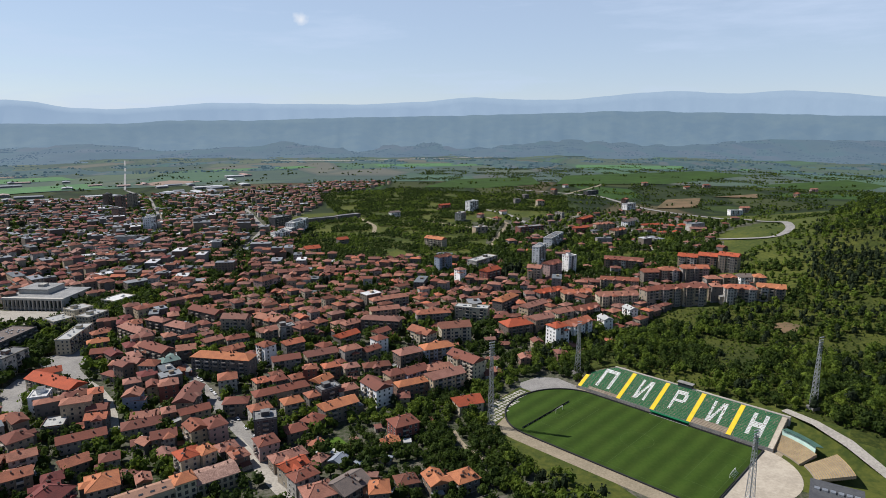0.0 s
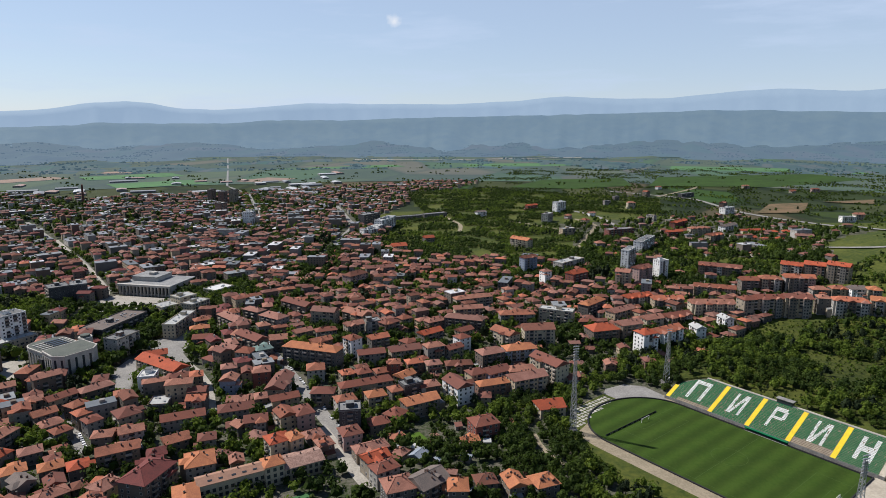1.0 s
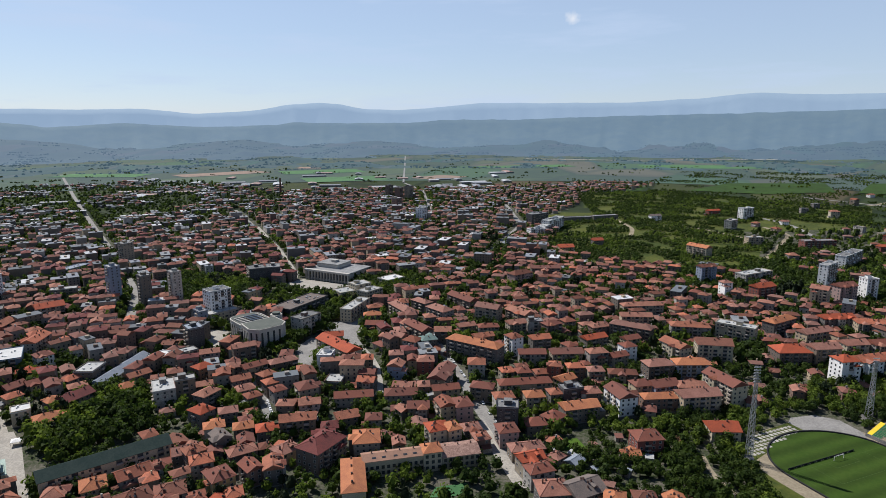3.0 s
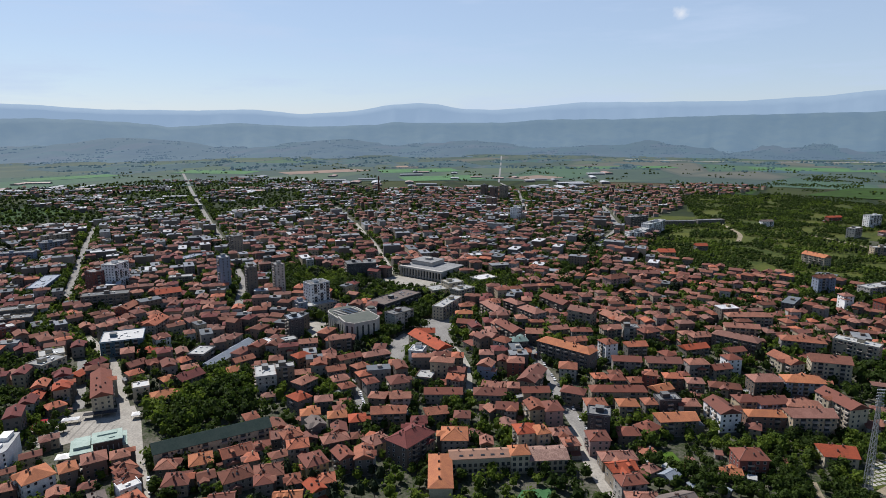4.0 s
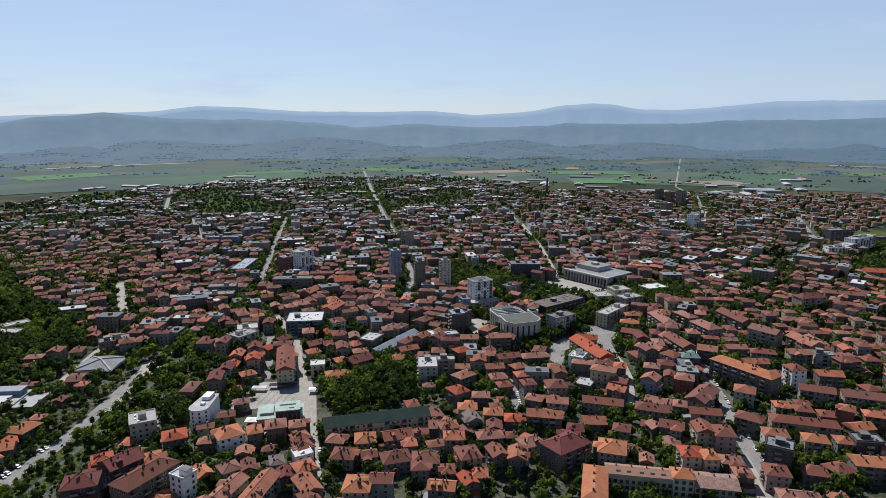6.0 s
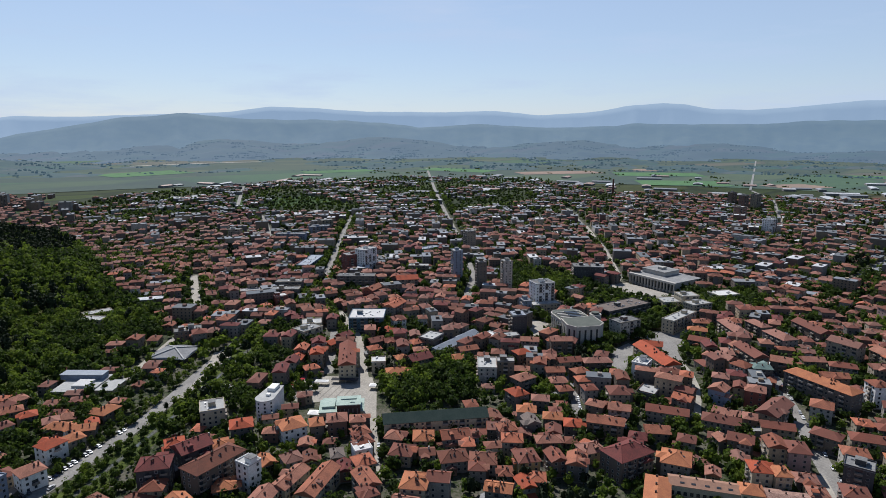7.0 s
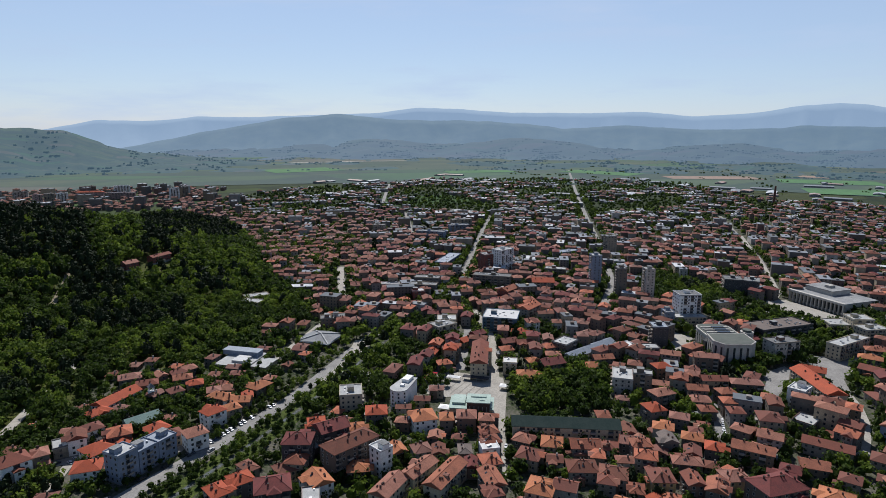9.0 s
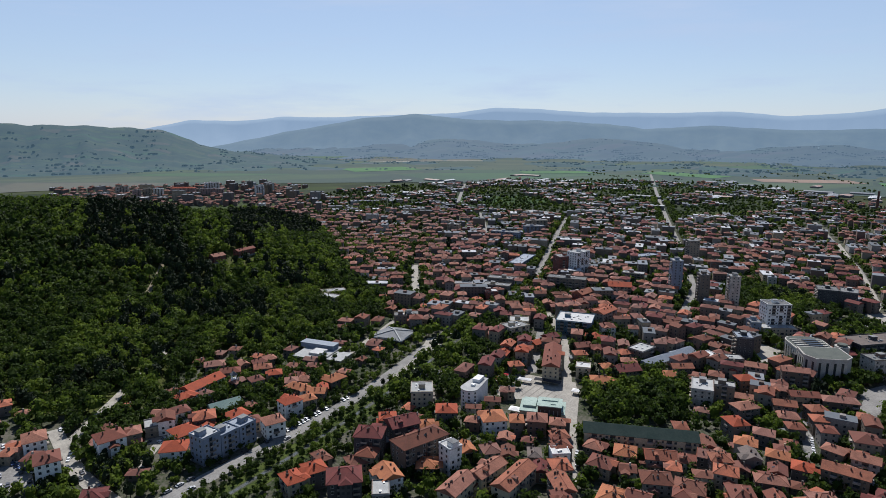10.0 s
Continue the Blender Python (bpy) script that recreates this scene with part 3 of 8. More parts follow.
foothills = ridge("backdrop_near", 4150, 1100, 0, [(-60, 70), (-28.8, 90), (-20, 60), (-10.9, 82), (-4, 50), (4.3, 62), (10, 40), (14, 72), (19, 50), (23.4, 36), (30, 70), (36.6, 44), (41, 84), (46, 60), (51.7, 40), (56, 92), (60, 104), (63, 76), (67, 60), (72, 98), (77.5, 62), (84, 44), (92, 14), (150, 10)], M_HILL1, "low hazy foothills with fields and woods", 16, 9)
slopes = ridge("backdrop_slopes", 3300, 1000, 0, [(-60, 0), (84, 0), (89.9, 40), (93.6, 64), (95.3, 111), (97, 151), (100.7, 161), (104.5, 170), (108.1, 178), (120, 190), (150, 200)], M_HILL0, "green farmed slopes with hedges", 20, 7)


def far_clumps(name, hill, count, low, high, mat, label, seed, cut):
    """Small tree clumps and hedges standing on a far hill's slope, gathered in patches."""
    g = random.Random(seed)
    pick = [p.center for p in hill.data.polygons]
    spots = []
    while len(spots) < count:
        c = g.choice(pick)
        x, y = c.x + g.uniform(-9, 9), c.y + g.uniform(-9, 9)
        if noise.noise(Vector((x / 190, y / 190, seed))) + 0.5 * noise.noise(Vector((x / 55, y / 55, seed))) > cut:
            spots.append((x, y, c.z))
        elif g.random() < 0.02:
            spots.append((x, y, c.z))
    q = np.array(spots)
    r = np.array([g.uniform(low, high) for _ in spots])
    v = core_quads(q[:, 0], q[:, 1], q[:, 2] + r * 0.25, r, r * 0.9)
    tagged(part(name, quads(name, v, mat), None), label, "trees", kind="stuff")


def plain_z(r):
    """How high the far valley floor lies, r metres from the town."""
    return 1.0 + 7 * max(0, (r - 2600) / 1600) ** 2


def plain():
    """The far valley floor, from the town's edge to the foot of the hills."""
    az, rad = np.linspace(-60, 150, 141), np.concatenate([[1960], np.linspace(2100, 4200, 22)])
    v = [(-math.sin(radians(a)) * r, math.cos(radians(a)) * r, plain_z(r)) for a in az for r in rad]
    n = len(rad)
    me = bpy.data.meshes.new("backdrop_plain")
    me.from_pydata(v, [], [((i + 1) * n + j, (i + 1) * n + j + 1, i * n + j + 1, i * n + j) for i in range(len(az) - 1) for j in range(n - 1)])
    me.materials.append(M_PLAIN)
    me.update()
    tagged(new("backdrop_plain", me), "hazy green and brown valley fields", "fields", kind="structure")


plain()


def far_strip(pts, width, mat, label):
    """A pale track, sand bar or bare field far out on the valley floor; points as degrees and metres."""
    s = Shell()
    ends = [Vector((-math.sin(radians(a)) * r, math.cos(radians(a)) * r)) for a, r in pts]
    for p, q in zip(ends, ends[1:]):
        n = Vector((-(q - p).y, (q - p).x)).normalized() * width / 2
        s.face([(c.x, c.y, plain_z(c.length) + 1.2) for c in (p - n, q - n, q + n, p + n)], 0)
    tagged(part("backdrop_strip", s, [mat]), label, "fields", kind="structure")


# Far strips and tree clumps glow weakly, painting haze over their own colours.
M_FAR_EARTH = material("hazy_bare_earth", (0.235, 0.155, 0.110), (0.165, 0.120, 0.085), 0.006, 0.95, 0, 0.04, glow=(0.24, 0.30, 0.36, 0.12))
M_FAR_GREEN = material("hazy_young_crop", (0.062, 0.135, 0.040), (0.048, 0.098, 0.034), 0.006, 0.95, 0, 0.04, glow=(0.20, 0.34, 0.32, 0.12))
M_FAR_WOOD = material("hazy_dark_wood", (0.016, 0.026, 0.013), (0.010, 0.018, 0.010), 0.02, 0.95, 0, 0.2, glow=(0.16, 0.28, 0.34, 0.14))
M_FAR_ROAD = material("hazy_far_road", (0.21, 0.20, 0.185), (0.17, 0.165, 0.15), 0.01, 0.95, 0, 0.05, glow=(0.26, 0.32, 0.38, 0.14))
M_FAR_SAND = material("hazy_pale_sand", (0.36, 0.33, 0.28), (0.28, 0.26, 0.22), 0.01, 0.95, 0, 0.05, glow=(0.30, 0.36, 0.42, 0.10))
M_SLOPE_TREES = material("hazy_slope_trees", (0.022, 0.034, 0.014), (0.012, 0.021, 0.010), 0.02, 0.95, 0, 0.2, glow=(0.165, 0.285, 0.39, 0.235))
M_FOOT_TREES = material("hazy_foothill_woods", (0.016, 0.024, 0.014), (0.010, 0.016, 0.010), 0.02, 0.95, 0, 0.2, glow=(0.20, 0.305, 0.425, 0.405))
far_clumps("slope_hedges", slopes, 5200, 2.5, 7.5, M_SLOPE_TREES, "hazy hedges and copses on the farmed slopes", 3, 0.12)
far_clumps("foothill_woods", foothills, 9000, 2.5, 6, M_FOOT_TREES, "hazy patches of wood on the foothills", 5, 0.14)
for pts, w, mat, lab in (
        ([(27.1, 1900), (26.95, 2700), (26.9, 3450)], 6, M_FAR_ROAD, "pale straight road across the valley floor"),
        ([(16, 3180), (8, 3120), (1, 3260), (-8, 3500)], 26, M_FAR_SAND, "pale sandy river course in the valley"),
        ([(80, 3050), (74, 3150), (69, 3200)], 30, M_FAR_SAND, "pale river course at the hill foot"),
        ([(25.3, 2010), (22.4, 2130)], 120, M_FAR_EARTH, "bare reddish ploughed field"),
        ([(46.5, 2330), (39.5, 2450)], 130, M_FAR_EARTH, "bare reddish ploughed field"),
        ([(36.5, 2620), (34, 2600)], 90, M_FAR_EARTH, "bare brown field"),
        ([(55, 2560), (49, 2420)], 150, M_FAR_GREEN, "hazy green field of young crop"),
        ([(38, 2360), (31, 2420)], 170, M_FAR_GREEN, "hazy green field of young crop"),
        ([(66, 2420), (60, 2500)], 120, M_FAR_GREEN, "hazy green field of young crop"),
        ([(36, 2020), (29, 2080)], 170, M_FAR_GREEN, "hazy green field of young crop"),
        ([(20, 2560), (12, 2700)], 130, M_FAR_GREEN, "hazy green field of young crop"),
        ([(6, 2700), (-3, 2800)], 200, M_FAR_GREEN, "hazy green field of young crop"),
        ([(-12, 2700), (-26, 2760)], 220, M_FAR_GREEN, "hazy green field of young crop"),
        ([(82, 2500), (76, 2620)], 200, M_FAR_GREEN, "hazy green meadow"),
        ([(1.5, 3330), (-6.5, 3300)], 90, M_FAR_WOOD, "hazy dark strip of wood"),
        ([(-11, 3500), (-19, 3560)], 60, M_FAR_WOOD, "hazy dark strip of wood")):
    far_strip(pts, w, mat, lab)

# ---- stadium ----
M_SEAT_G = material("green_plastic_seats", (0.011, 0.143, 0.056), (0.009, 0.112, 0.045), 0.3, 0.5, 0, 3)
M_SEAT_W = material("white_plastic_seats", (0.72, 0.74, 0.72), (0.6, 0.62, 0.6), 0.3, 0.5, 0, 3)
M_YELLOW = material("yellow_painted_steps", (0.62, 0.46, 0.03), (0.52, 0.38, 0.03), 0.3, 0.8, 0.1, 3)
M_TERR = material("bare_concrete_terrace", (0.270, 0.225, 0.165), (0.203, 0.165, 0.128), 0.3, 0.9, 0.2, 3)
M_BLACK = material("black_kerb", (0.02, 0.02, 0.022), (0.03, 0.03, 0.03), 0.5, 0.7, 0, 3)
M_LINE = material("worn_pitch_chalk", (0.055, 0.085, 0.025), (0.042, 0.075, 0.018), 0.3, 0.9, 0, 3)
M_SAND = material("pale_sand", (0.400, 0.352, 0.280), (0.304, 0.264, 0.208), 0.08, 0.95, 0.2, 0.6)


def mown_stripes():
    """Bands of grass mown in turn, across the pitch."""
    m = material("striped_pitch_grass", (0.026, 0.052, 0.006), (0.034, 0.060, 0.008), 0.05, 0.95, 0.2, 0.5)
    n, l = m.node_tree.nodes, m.node_tree.links
    p = n["Principled BSDF"]
    old = p.inputs["Base Color"].links[0].from_socket
    tc = n.new("ShaderNodeTexCoord")
    w = n.new("ShaderNodeTexWave")
    w.bands_direction = "X"
    w.inputs["Scale"].default_value = 0.028
    w.inputs["Distortion"].default_value = 0.4
    l.new(tc.outputs["Object"], w.inputs["Vector"])
    mx = n.new("ShaderNodeMix")
    mx.data_type, mx.blend_type = "RGBA", "MULTIPLY"
    mr = n.new("ShaderNodeMapRange")
    mr.inputs["To Min"].default_value, mr.inputs["To Max"].default_value = 0.78, 1.12
    l.new(w.outputs["Fac"], mr.inputs["Value"])
    mx.inputs["Factor"].default_value = 1.0
    l.new(old, mx.inputs["A"])
    l.new(mr.outputs["Result"], mx.inputs["B"])
    l.new(mx.outputs["Result"], p.inputs["Base Color"])
    return m


def stadium_place(z=0.0):
    return pose(PITCH_C[0], PITCH_C[1], z, 0, 0, PITCH_TURN)


def oval(grow, left=-80.0, right=57.0, lo=-38.0, hi=36.0, steps=28, bow=-48.0):
    """The pitch's outline: straight sides, a half ellipse at one end."""
    c, b = (lo + hi) / 2, (hi - lo) / 2 + grow
    p = [(right + grow, lo - grow), (right + grow, hi + grow)]
    for i in range(steps + 1):
        q = math.pi / 2 + math.pi * i / steps
        p.append((bow + (bow - left + grow) * math.cos(q), c + b * math.sin(q)))
    return p


def sheet(name, outline, z, mat, label, category="ground", kind="structure", thick=0.0):
    s = Shell()
    s.face([(x, y, 0) for x, y in outline], 0)
    ob = part(name, s, [mat])
    ob.matrix_world = stadium_place(z)
    return tagged(ob, label, category, kind=kind)


def band(name, inner, outer, z, mat, label, h=0.0, category="ground"):
    s = Shell()
    k = len(inner)
    for i in range(k):
        j = (i + 1) % k
        s.face([(*inner[i], h), (*inner[j], h), (*outer[j], h), (*outer[i], h)], 0)
        if h:
            s.face([(*inner[j], h), (*inner[i], h), (*inner[i], 0), (*inner[j], 0)], 0)
            s.face([(*outer[i], h), (*outer[j], h), (*outer[j], 0), (*outer[i], 0)], 0)
    ob = part(name, s, [mat])
    ob.matrix_world = stadium_place(z)
    return tagged(ob, label, category, kind="structure")


sheet("track", oval(9.5), 0.06, M_DIRT, "worn sandy running track round the pitch")
sheet("pitch", oval(0), 0.14, mown_stripes(), "mown green football pitch with pale stripes", "pitch")
band("kerb", oval(0.05), oval(0.75), 0.1, M_BLACK, "low black kerb wall round the pitch", 0.7, "kerb")
sheet("sand_end", [(57.8, -42), (57.8, 38)] + [(52 + 31.5 * math.cos(q), 8 + 31.5 * math.sin(q)) for q in (radians(78 - 130 * i / 16) for i in range(17))], 0.18, M_SAND, "pale bare sand behind the goal")
APRON = [(-77, -44), (-87, -23), (-89, -1), (-90, 12), (-77, 12), (-76, -6), (-74, -18), (-70, -28), (-66, -43)]
sheet("verge", [(-74, -51), (-46, -58), (-26, -66), (1, -68), (30, -66), (50, -58), (14, -47), (-30, -43), (-63, -43), (-66, -43), (-77, -44)], 0.04, M_MEADOW, "rough yellowish grass verge beside the track", "grass")
apron = sheet("apron", APRON, 0.08, M_MEADOW, "slab-paved strip with grass joints at the stadium's end")
sheet("forecourt", [(-90, 12), (-94, 19), (-91, 35), (-80, 43), (-65, 41), (-57, 35), (-63, 29), (-72, 18), (-77, 12)], 0.09, M_ROAD, "worn grey forecourt at the stadium's end")


def slabs():
    s = Shell()
    s.box((0, 0, -0.05), (2.1, 2.1, 0.12), 0, 0)
    me = s.mesh("paving_slab", [M_SLAB])
    for i in range(-46, 12, 3):
        for j in range(-92, -62, 3):
            if all(within_ring(APRON, j + dx, i + dy) for dx, dy in ((-1, -1), (1, -1), (1, 1), (-1, 1))):
                part("paving_slab", me, None, apron).matrix_basis = pose(j, i, 0.04)


def within_ring(poly, x, y):
    return bool(inside(poly, np.array([float(x)]), np.array([float(y)]))[0])


M_SLAB = material("weathered_paving_slabs", (0.36, 0.34, 0.30), (0.26, 0.245, 0.22), 0.2, 0.9, 0.2, 1.2, 0.2)
slabs()


def chalk():
    s = Shell()
    def line(x0, y0, x1, y1, w=0.16):
        d = Vector((x1 - x0, y1 - y0)).normalized()
        n = Vector((-d.y, d.x)) * w / 2
        s.face([(x0 - n.x, y0 - n.y, 0), (x1 - n.x, y1 - n.y, 0), (x1 + n.x, y1 + n.y, 0), (x0 + n.x, y0 + n.y, 0)], 0)
    for a, b, c, d in ((-50, -34, 54, -34), (-50, 34, 54, 34), (-50, -34, -50, 34), (54, -34, 54, 34), (2, -34, 2, 34),
                       (-50, -20, -33.5, -20), (-50, 20, -33.5, 20), (-33.5, -20, -33.5, 20), (54, -20, 37.5, -20), (54, 20, 37.5, 20), (37.5, -20, 37.5, 20),
                       (-50, -9, -44.5, -9), (-50, 9, -44.5, 9), (-44.5, -9, -44.5, 9), (54, -9, 48.5, -9), (54, 9, 48.5, 9), (48.5, -9, 48.5, 9)):
        line(a, b, c, d)
    for i in range(40):
        q, r = 2 * math.pi * i / 40, 2 * math.pi * (i + 1) / 40
        line(2 + 9.15 * math.cos(q), 9.15 * math.sin(q), 2 + 9.15 * math.cos(r), 9.15 * math.sin(r))
    ob = part("pitch_marking", s, [M_LINE])
    ob.matrix_world = stadium_place(0.155)
    tagged(ob, "faint chalk lines on the football pitch", "marking", kind="structure")


chalk()


def goal(a, sign):
    t = new("football_goal")
    x, y = on_pitch(a, 0)
    t.matrix_world = pose(x, y, 0.14, 0, 0, PITCH_TURN)
    tagged(t, "white football goal with a net on the pitch", "goal", "goals on the pitch")
    for e in (-3.66, 3.66):
        s = Shell()
        s.box((0, e, 0), (0.14, 0.14, 2.5), 0, 0)
        part("post", s, [M_WHITE], t)
    s = Shell()
    s.box((0, 0, 2.44), (0.14, 7.46, 0.14), 0, 0)
    part("crossbar", s, [M_WHITE], t)
    s = Shell()
    for i in range(14):
        y0 = -3.6 + i * 0.55
        s.face([(0.05 * sign, y0, 2.4), (0.05 * sign, y0 + 0.06, 2.4), (1.9 * sign, y0 + 0.06, 0.05), (1.9 * sign, y0, 0.05)], 0)
    for i in range(6):
        u = i / 6
        s.face([(1.9 * sign * u, -3.6, 2.4 * (1 - u)), (1.9 * sign * u, 3.6, 2.4 * (1 - u)), (1.9 * sign * u + 0.06 * sign, 3.6, 2.4 * (1 - u) - 0.06), (1.9 * sign * u + 0.06 * sign, -3.6, 2.4 * (1 - u) - 0.06)], 0)
    part("net", s, [M_WHITE], t)


goal(-50, -1)
goal(54, 1)


def boards(a, b0, b1, k):
    """Dark advertising boards behind a goal."""
    for i in range(k):
        s = Shell()
        w = (b1 - b0) / k
        s.box((0, 0, 0), (0.12, w * 0.94, 0.95), 0, 0)
        for e in (-0.35, 0.35):
            s.box((0.25, e * w, 0), (0.5, 0.1, 0.5), 0, 1)
        ob = part("advertising_board", s, [M_BLACK, M_METAL])
        x, y = on_pitch(a, b0 + (i + 0.5) * w)
        ob.matrix_world = pose(x, y, 0.14, 0, 0, PITCH_TURN)
        tagged(ob, "dark advertising board standing behind the goal", "board", "boards behind the goals")


boards(-53, -34, 16, 10)
boards(57, -36, -5, 6)


def letter(ch, x, y):
    """Whether a seat at x, y (0 to 1 across and up a letter) belongs to its strokes."""
    left, right, w = x < 0.22, x > 0.78, 0.12
    if ch == "П":
        return left or right or y > 0.84
    if ch == "Н":
        return left or right or abs(y - 0.5) < 0.1
    if ch == "И":
        return left or right or abs(x - 0.25 - 0.5 * y) < w * 0.9
    bowl = y > 0.42 and (y > 0.86 or y < 0.56 or x > 0.72) and not (x > 0.86 and (y > 0.93 or y < 0.48))
    return left or bowl


def grandstand():
    """A long open stand: stepped concrete, coloured seats row by row, painted stairways and a back wall."""
    t = new("grandstand")
    t.matrix_world = stadium_place()
    tagged(t, "open concrete stand with green seats, white letters and yellow stairs", "stand")
    rows, y0, z0, dy, dz = 24, 38.6, 1.4, 0.98, 0.44
    edges = (-60.0, -31.5, -8.5, 14.5, 37.5, 60.0)
    x0, x1 = edges[0] - 1.6, edges[-1] + 1.6


    def lift_rows(x):
        """Rows at a place along the stand: its far end runs out in a curve."""
        return rows if x > -44 else max(11, round(rows - 13 * ((-44 - x) / 17) ** 1.5))
    for r in range(rows):
        xa = next(x0 + i * 0.5 for i in range(60) if lift_rows(x0 + i * 0.5) > r)
        s = Shell()
        s.box(((xa + x1) / 2, y0 + (r + 0.5) * dy, -2), (x1 - xa, dy, z0 + r * dz + 2), 0, 0)
        part("terrace_step", s, [M_TERR], t)
    s = Shell()
    s.box(((x0 + x1) / 2, y0 - 0.25, 0), (x1 - x0, 0.3, 2.0), 0, 0)
    part("front_wall", s, [M_CONC], t)
    s = Shell()
    s.box(((x0 + x1) / 2 + 8, y0 + rows * dy + 0.9, 4), (x1 - x0 - 14, 1.8, z0 + rows * dz - 3.6), 0, 0)
    part("back_walk", s, [M_PAVE], t)
    for i, e in enumerate(edges):
        s = Shell()
        w = 2.6
        prof = []
        for r in range(2 * lift_rows(e)):
            z = z0 + r * dz / 2 + 0.12
            prof += [(y0 + r * dy / 2, z - 0.12), (y0 + r * dy / 2 + 0.1, z)]
        prof = [(prof[0][0], 0.0)] + prof + [(prof[-1][0], 0.0)]
        k = len(prof)
        s.solid([(e + d, y, z) for d in (-w / 2, w / 2) for y, z in prof],
                [(i, i + 1, k + i + 1, k + i) for i in range(k - 1)] + [tuple(range(k - 1, -1, -1)), tuple(range(k, 2 * k))], 0)
        part("stairway", s, [M_SAND if i == 5 else M_YELLOW], t, "sandy stairway" if i == 5 else "yellow painted stairway")
    for i, ch in enumerate("ПИРИН"):
        a, b = edges[i] + 1.5, edges[i + 1] - 1.5
        k = int((b - a) / 0.52)
        green, white = [], []
        for r in range(rows):
            for c in range(k):
                if rh_s.random() < 0.03 or (i == 3 and r < 5) or (i == 0 and r < 3 and c > 8):
                    continue
                if r >= lift_rows(a + (c + 0.5) * (b - a) / k):
                    continue
                gx, gy = (c / k - 0.29) / 0.42, (r - 5.0) / 15.0
                on = 0 <= gx <= 1 and 0 <= gy <= 1 and letter(ch, gx, gy)
                (white if on else green).append((a + (c + 0.5) * (b - a) / k, r))
        for nm, lst, mat in (("seat_block", green, M_SEAT_G), ("seat_letter", white, M_SEAT_W)):
            q = Shell()
            for x, r in lst:
                y, z = y0 + r * dy + 0.35, z0 + r * dz
                q.solid([(x - 0.22, y - 0.2, z + 0.3), (x + 0.22, y - 0.2, z + 0.3), (x + 0.22, y + 0.22, z + 0.3), (x - 0.22, y + 0.22, z + 0.3),
                         (x + 0.22, y + 0.28, z + 0.58), (x - 0.22, y + 0.28, z + 0.58), (x - 0.22, y - 0.2, z + 0.08), (x + 0.22, y - 0.2, z + 0.08)],
                        ((0, 1, 2, 3), (3, 2, 4, 5), (6, 7, 1, 0)), 0)
            tagged(part(nm, q, [mat], t, "white seats forming a letter" if nm == "seat_letter" else "green plastic seats"), kind="stuff")
    # the team shelters at the foot of the stand
    s = Shell()
    s.box((4, y0 - 2.2, 0), (24, 1.6, 0.3), 0, 0)
    s.box((4, y0 - 1.5, 0.3), (24, 0.2, 1.9), 0, 1)
    s.box((4, y0 - 2.2, 2.1), (24, 1.8, 0.12), 0, 1)
    part("team_shelter", s, [M_CONC, M_SEAT_G], t, "green team shelter")
    s = Shell()
    s.box((2, y0 + rows * dy + 1.2, z0 + rows * dz), (9, 3, 2.6), 0, 0)
    s.box((2, y0 + rows * dy + 1.2, z0 + rows * dz + 2.6), (10, 4, 0.3), 0, 1)
    part("press_box", s, [WALLS_GLASS, M_CONC], t, "dark glazed press box")


rh_s = random.Random(3)
WALLS_GLASS = M_GLASS
grandstand()


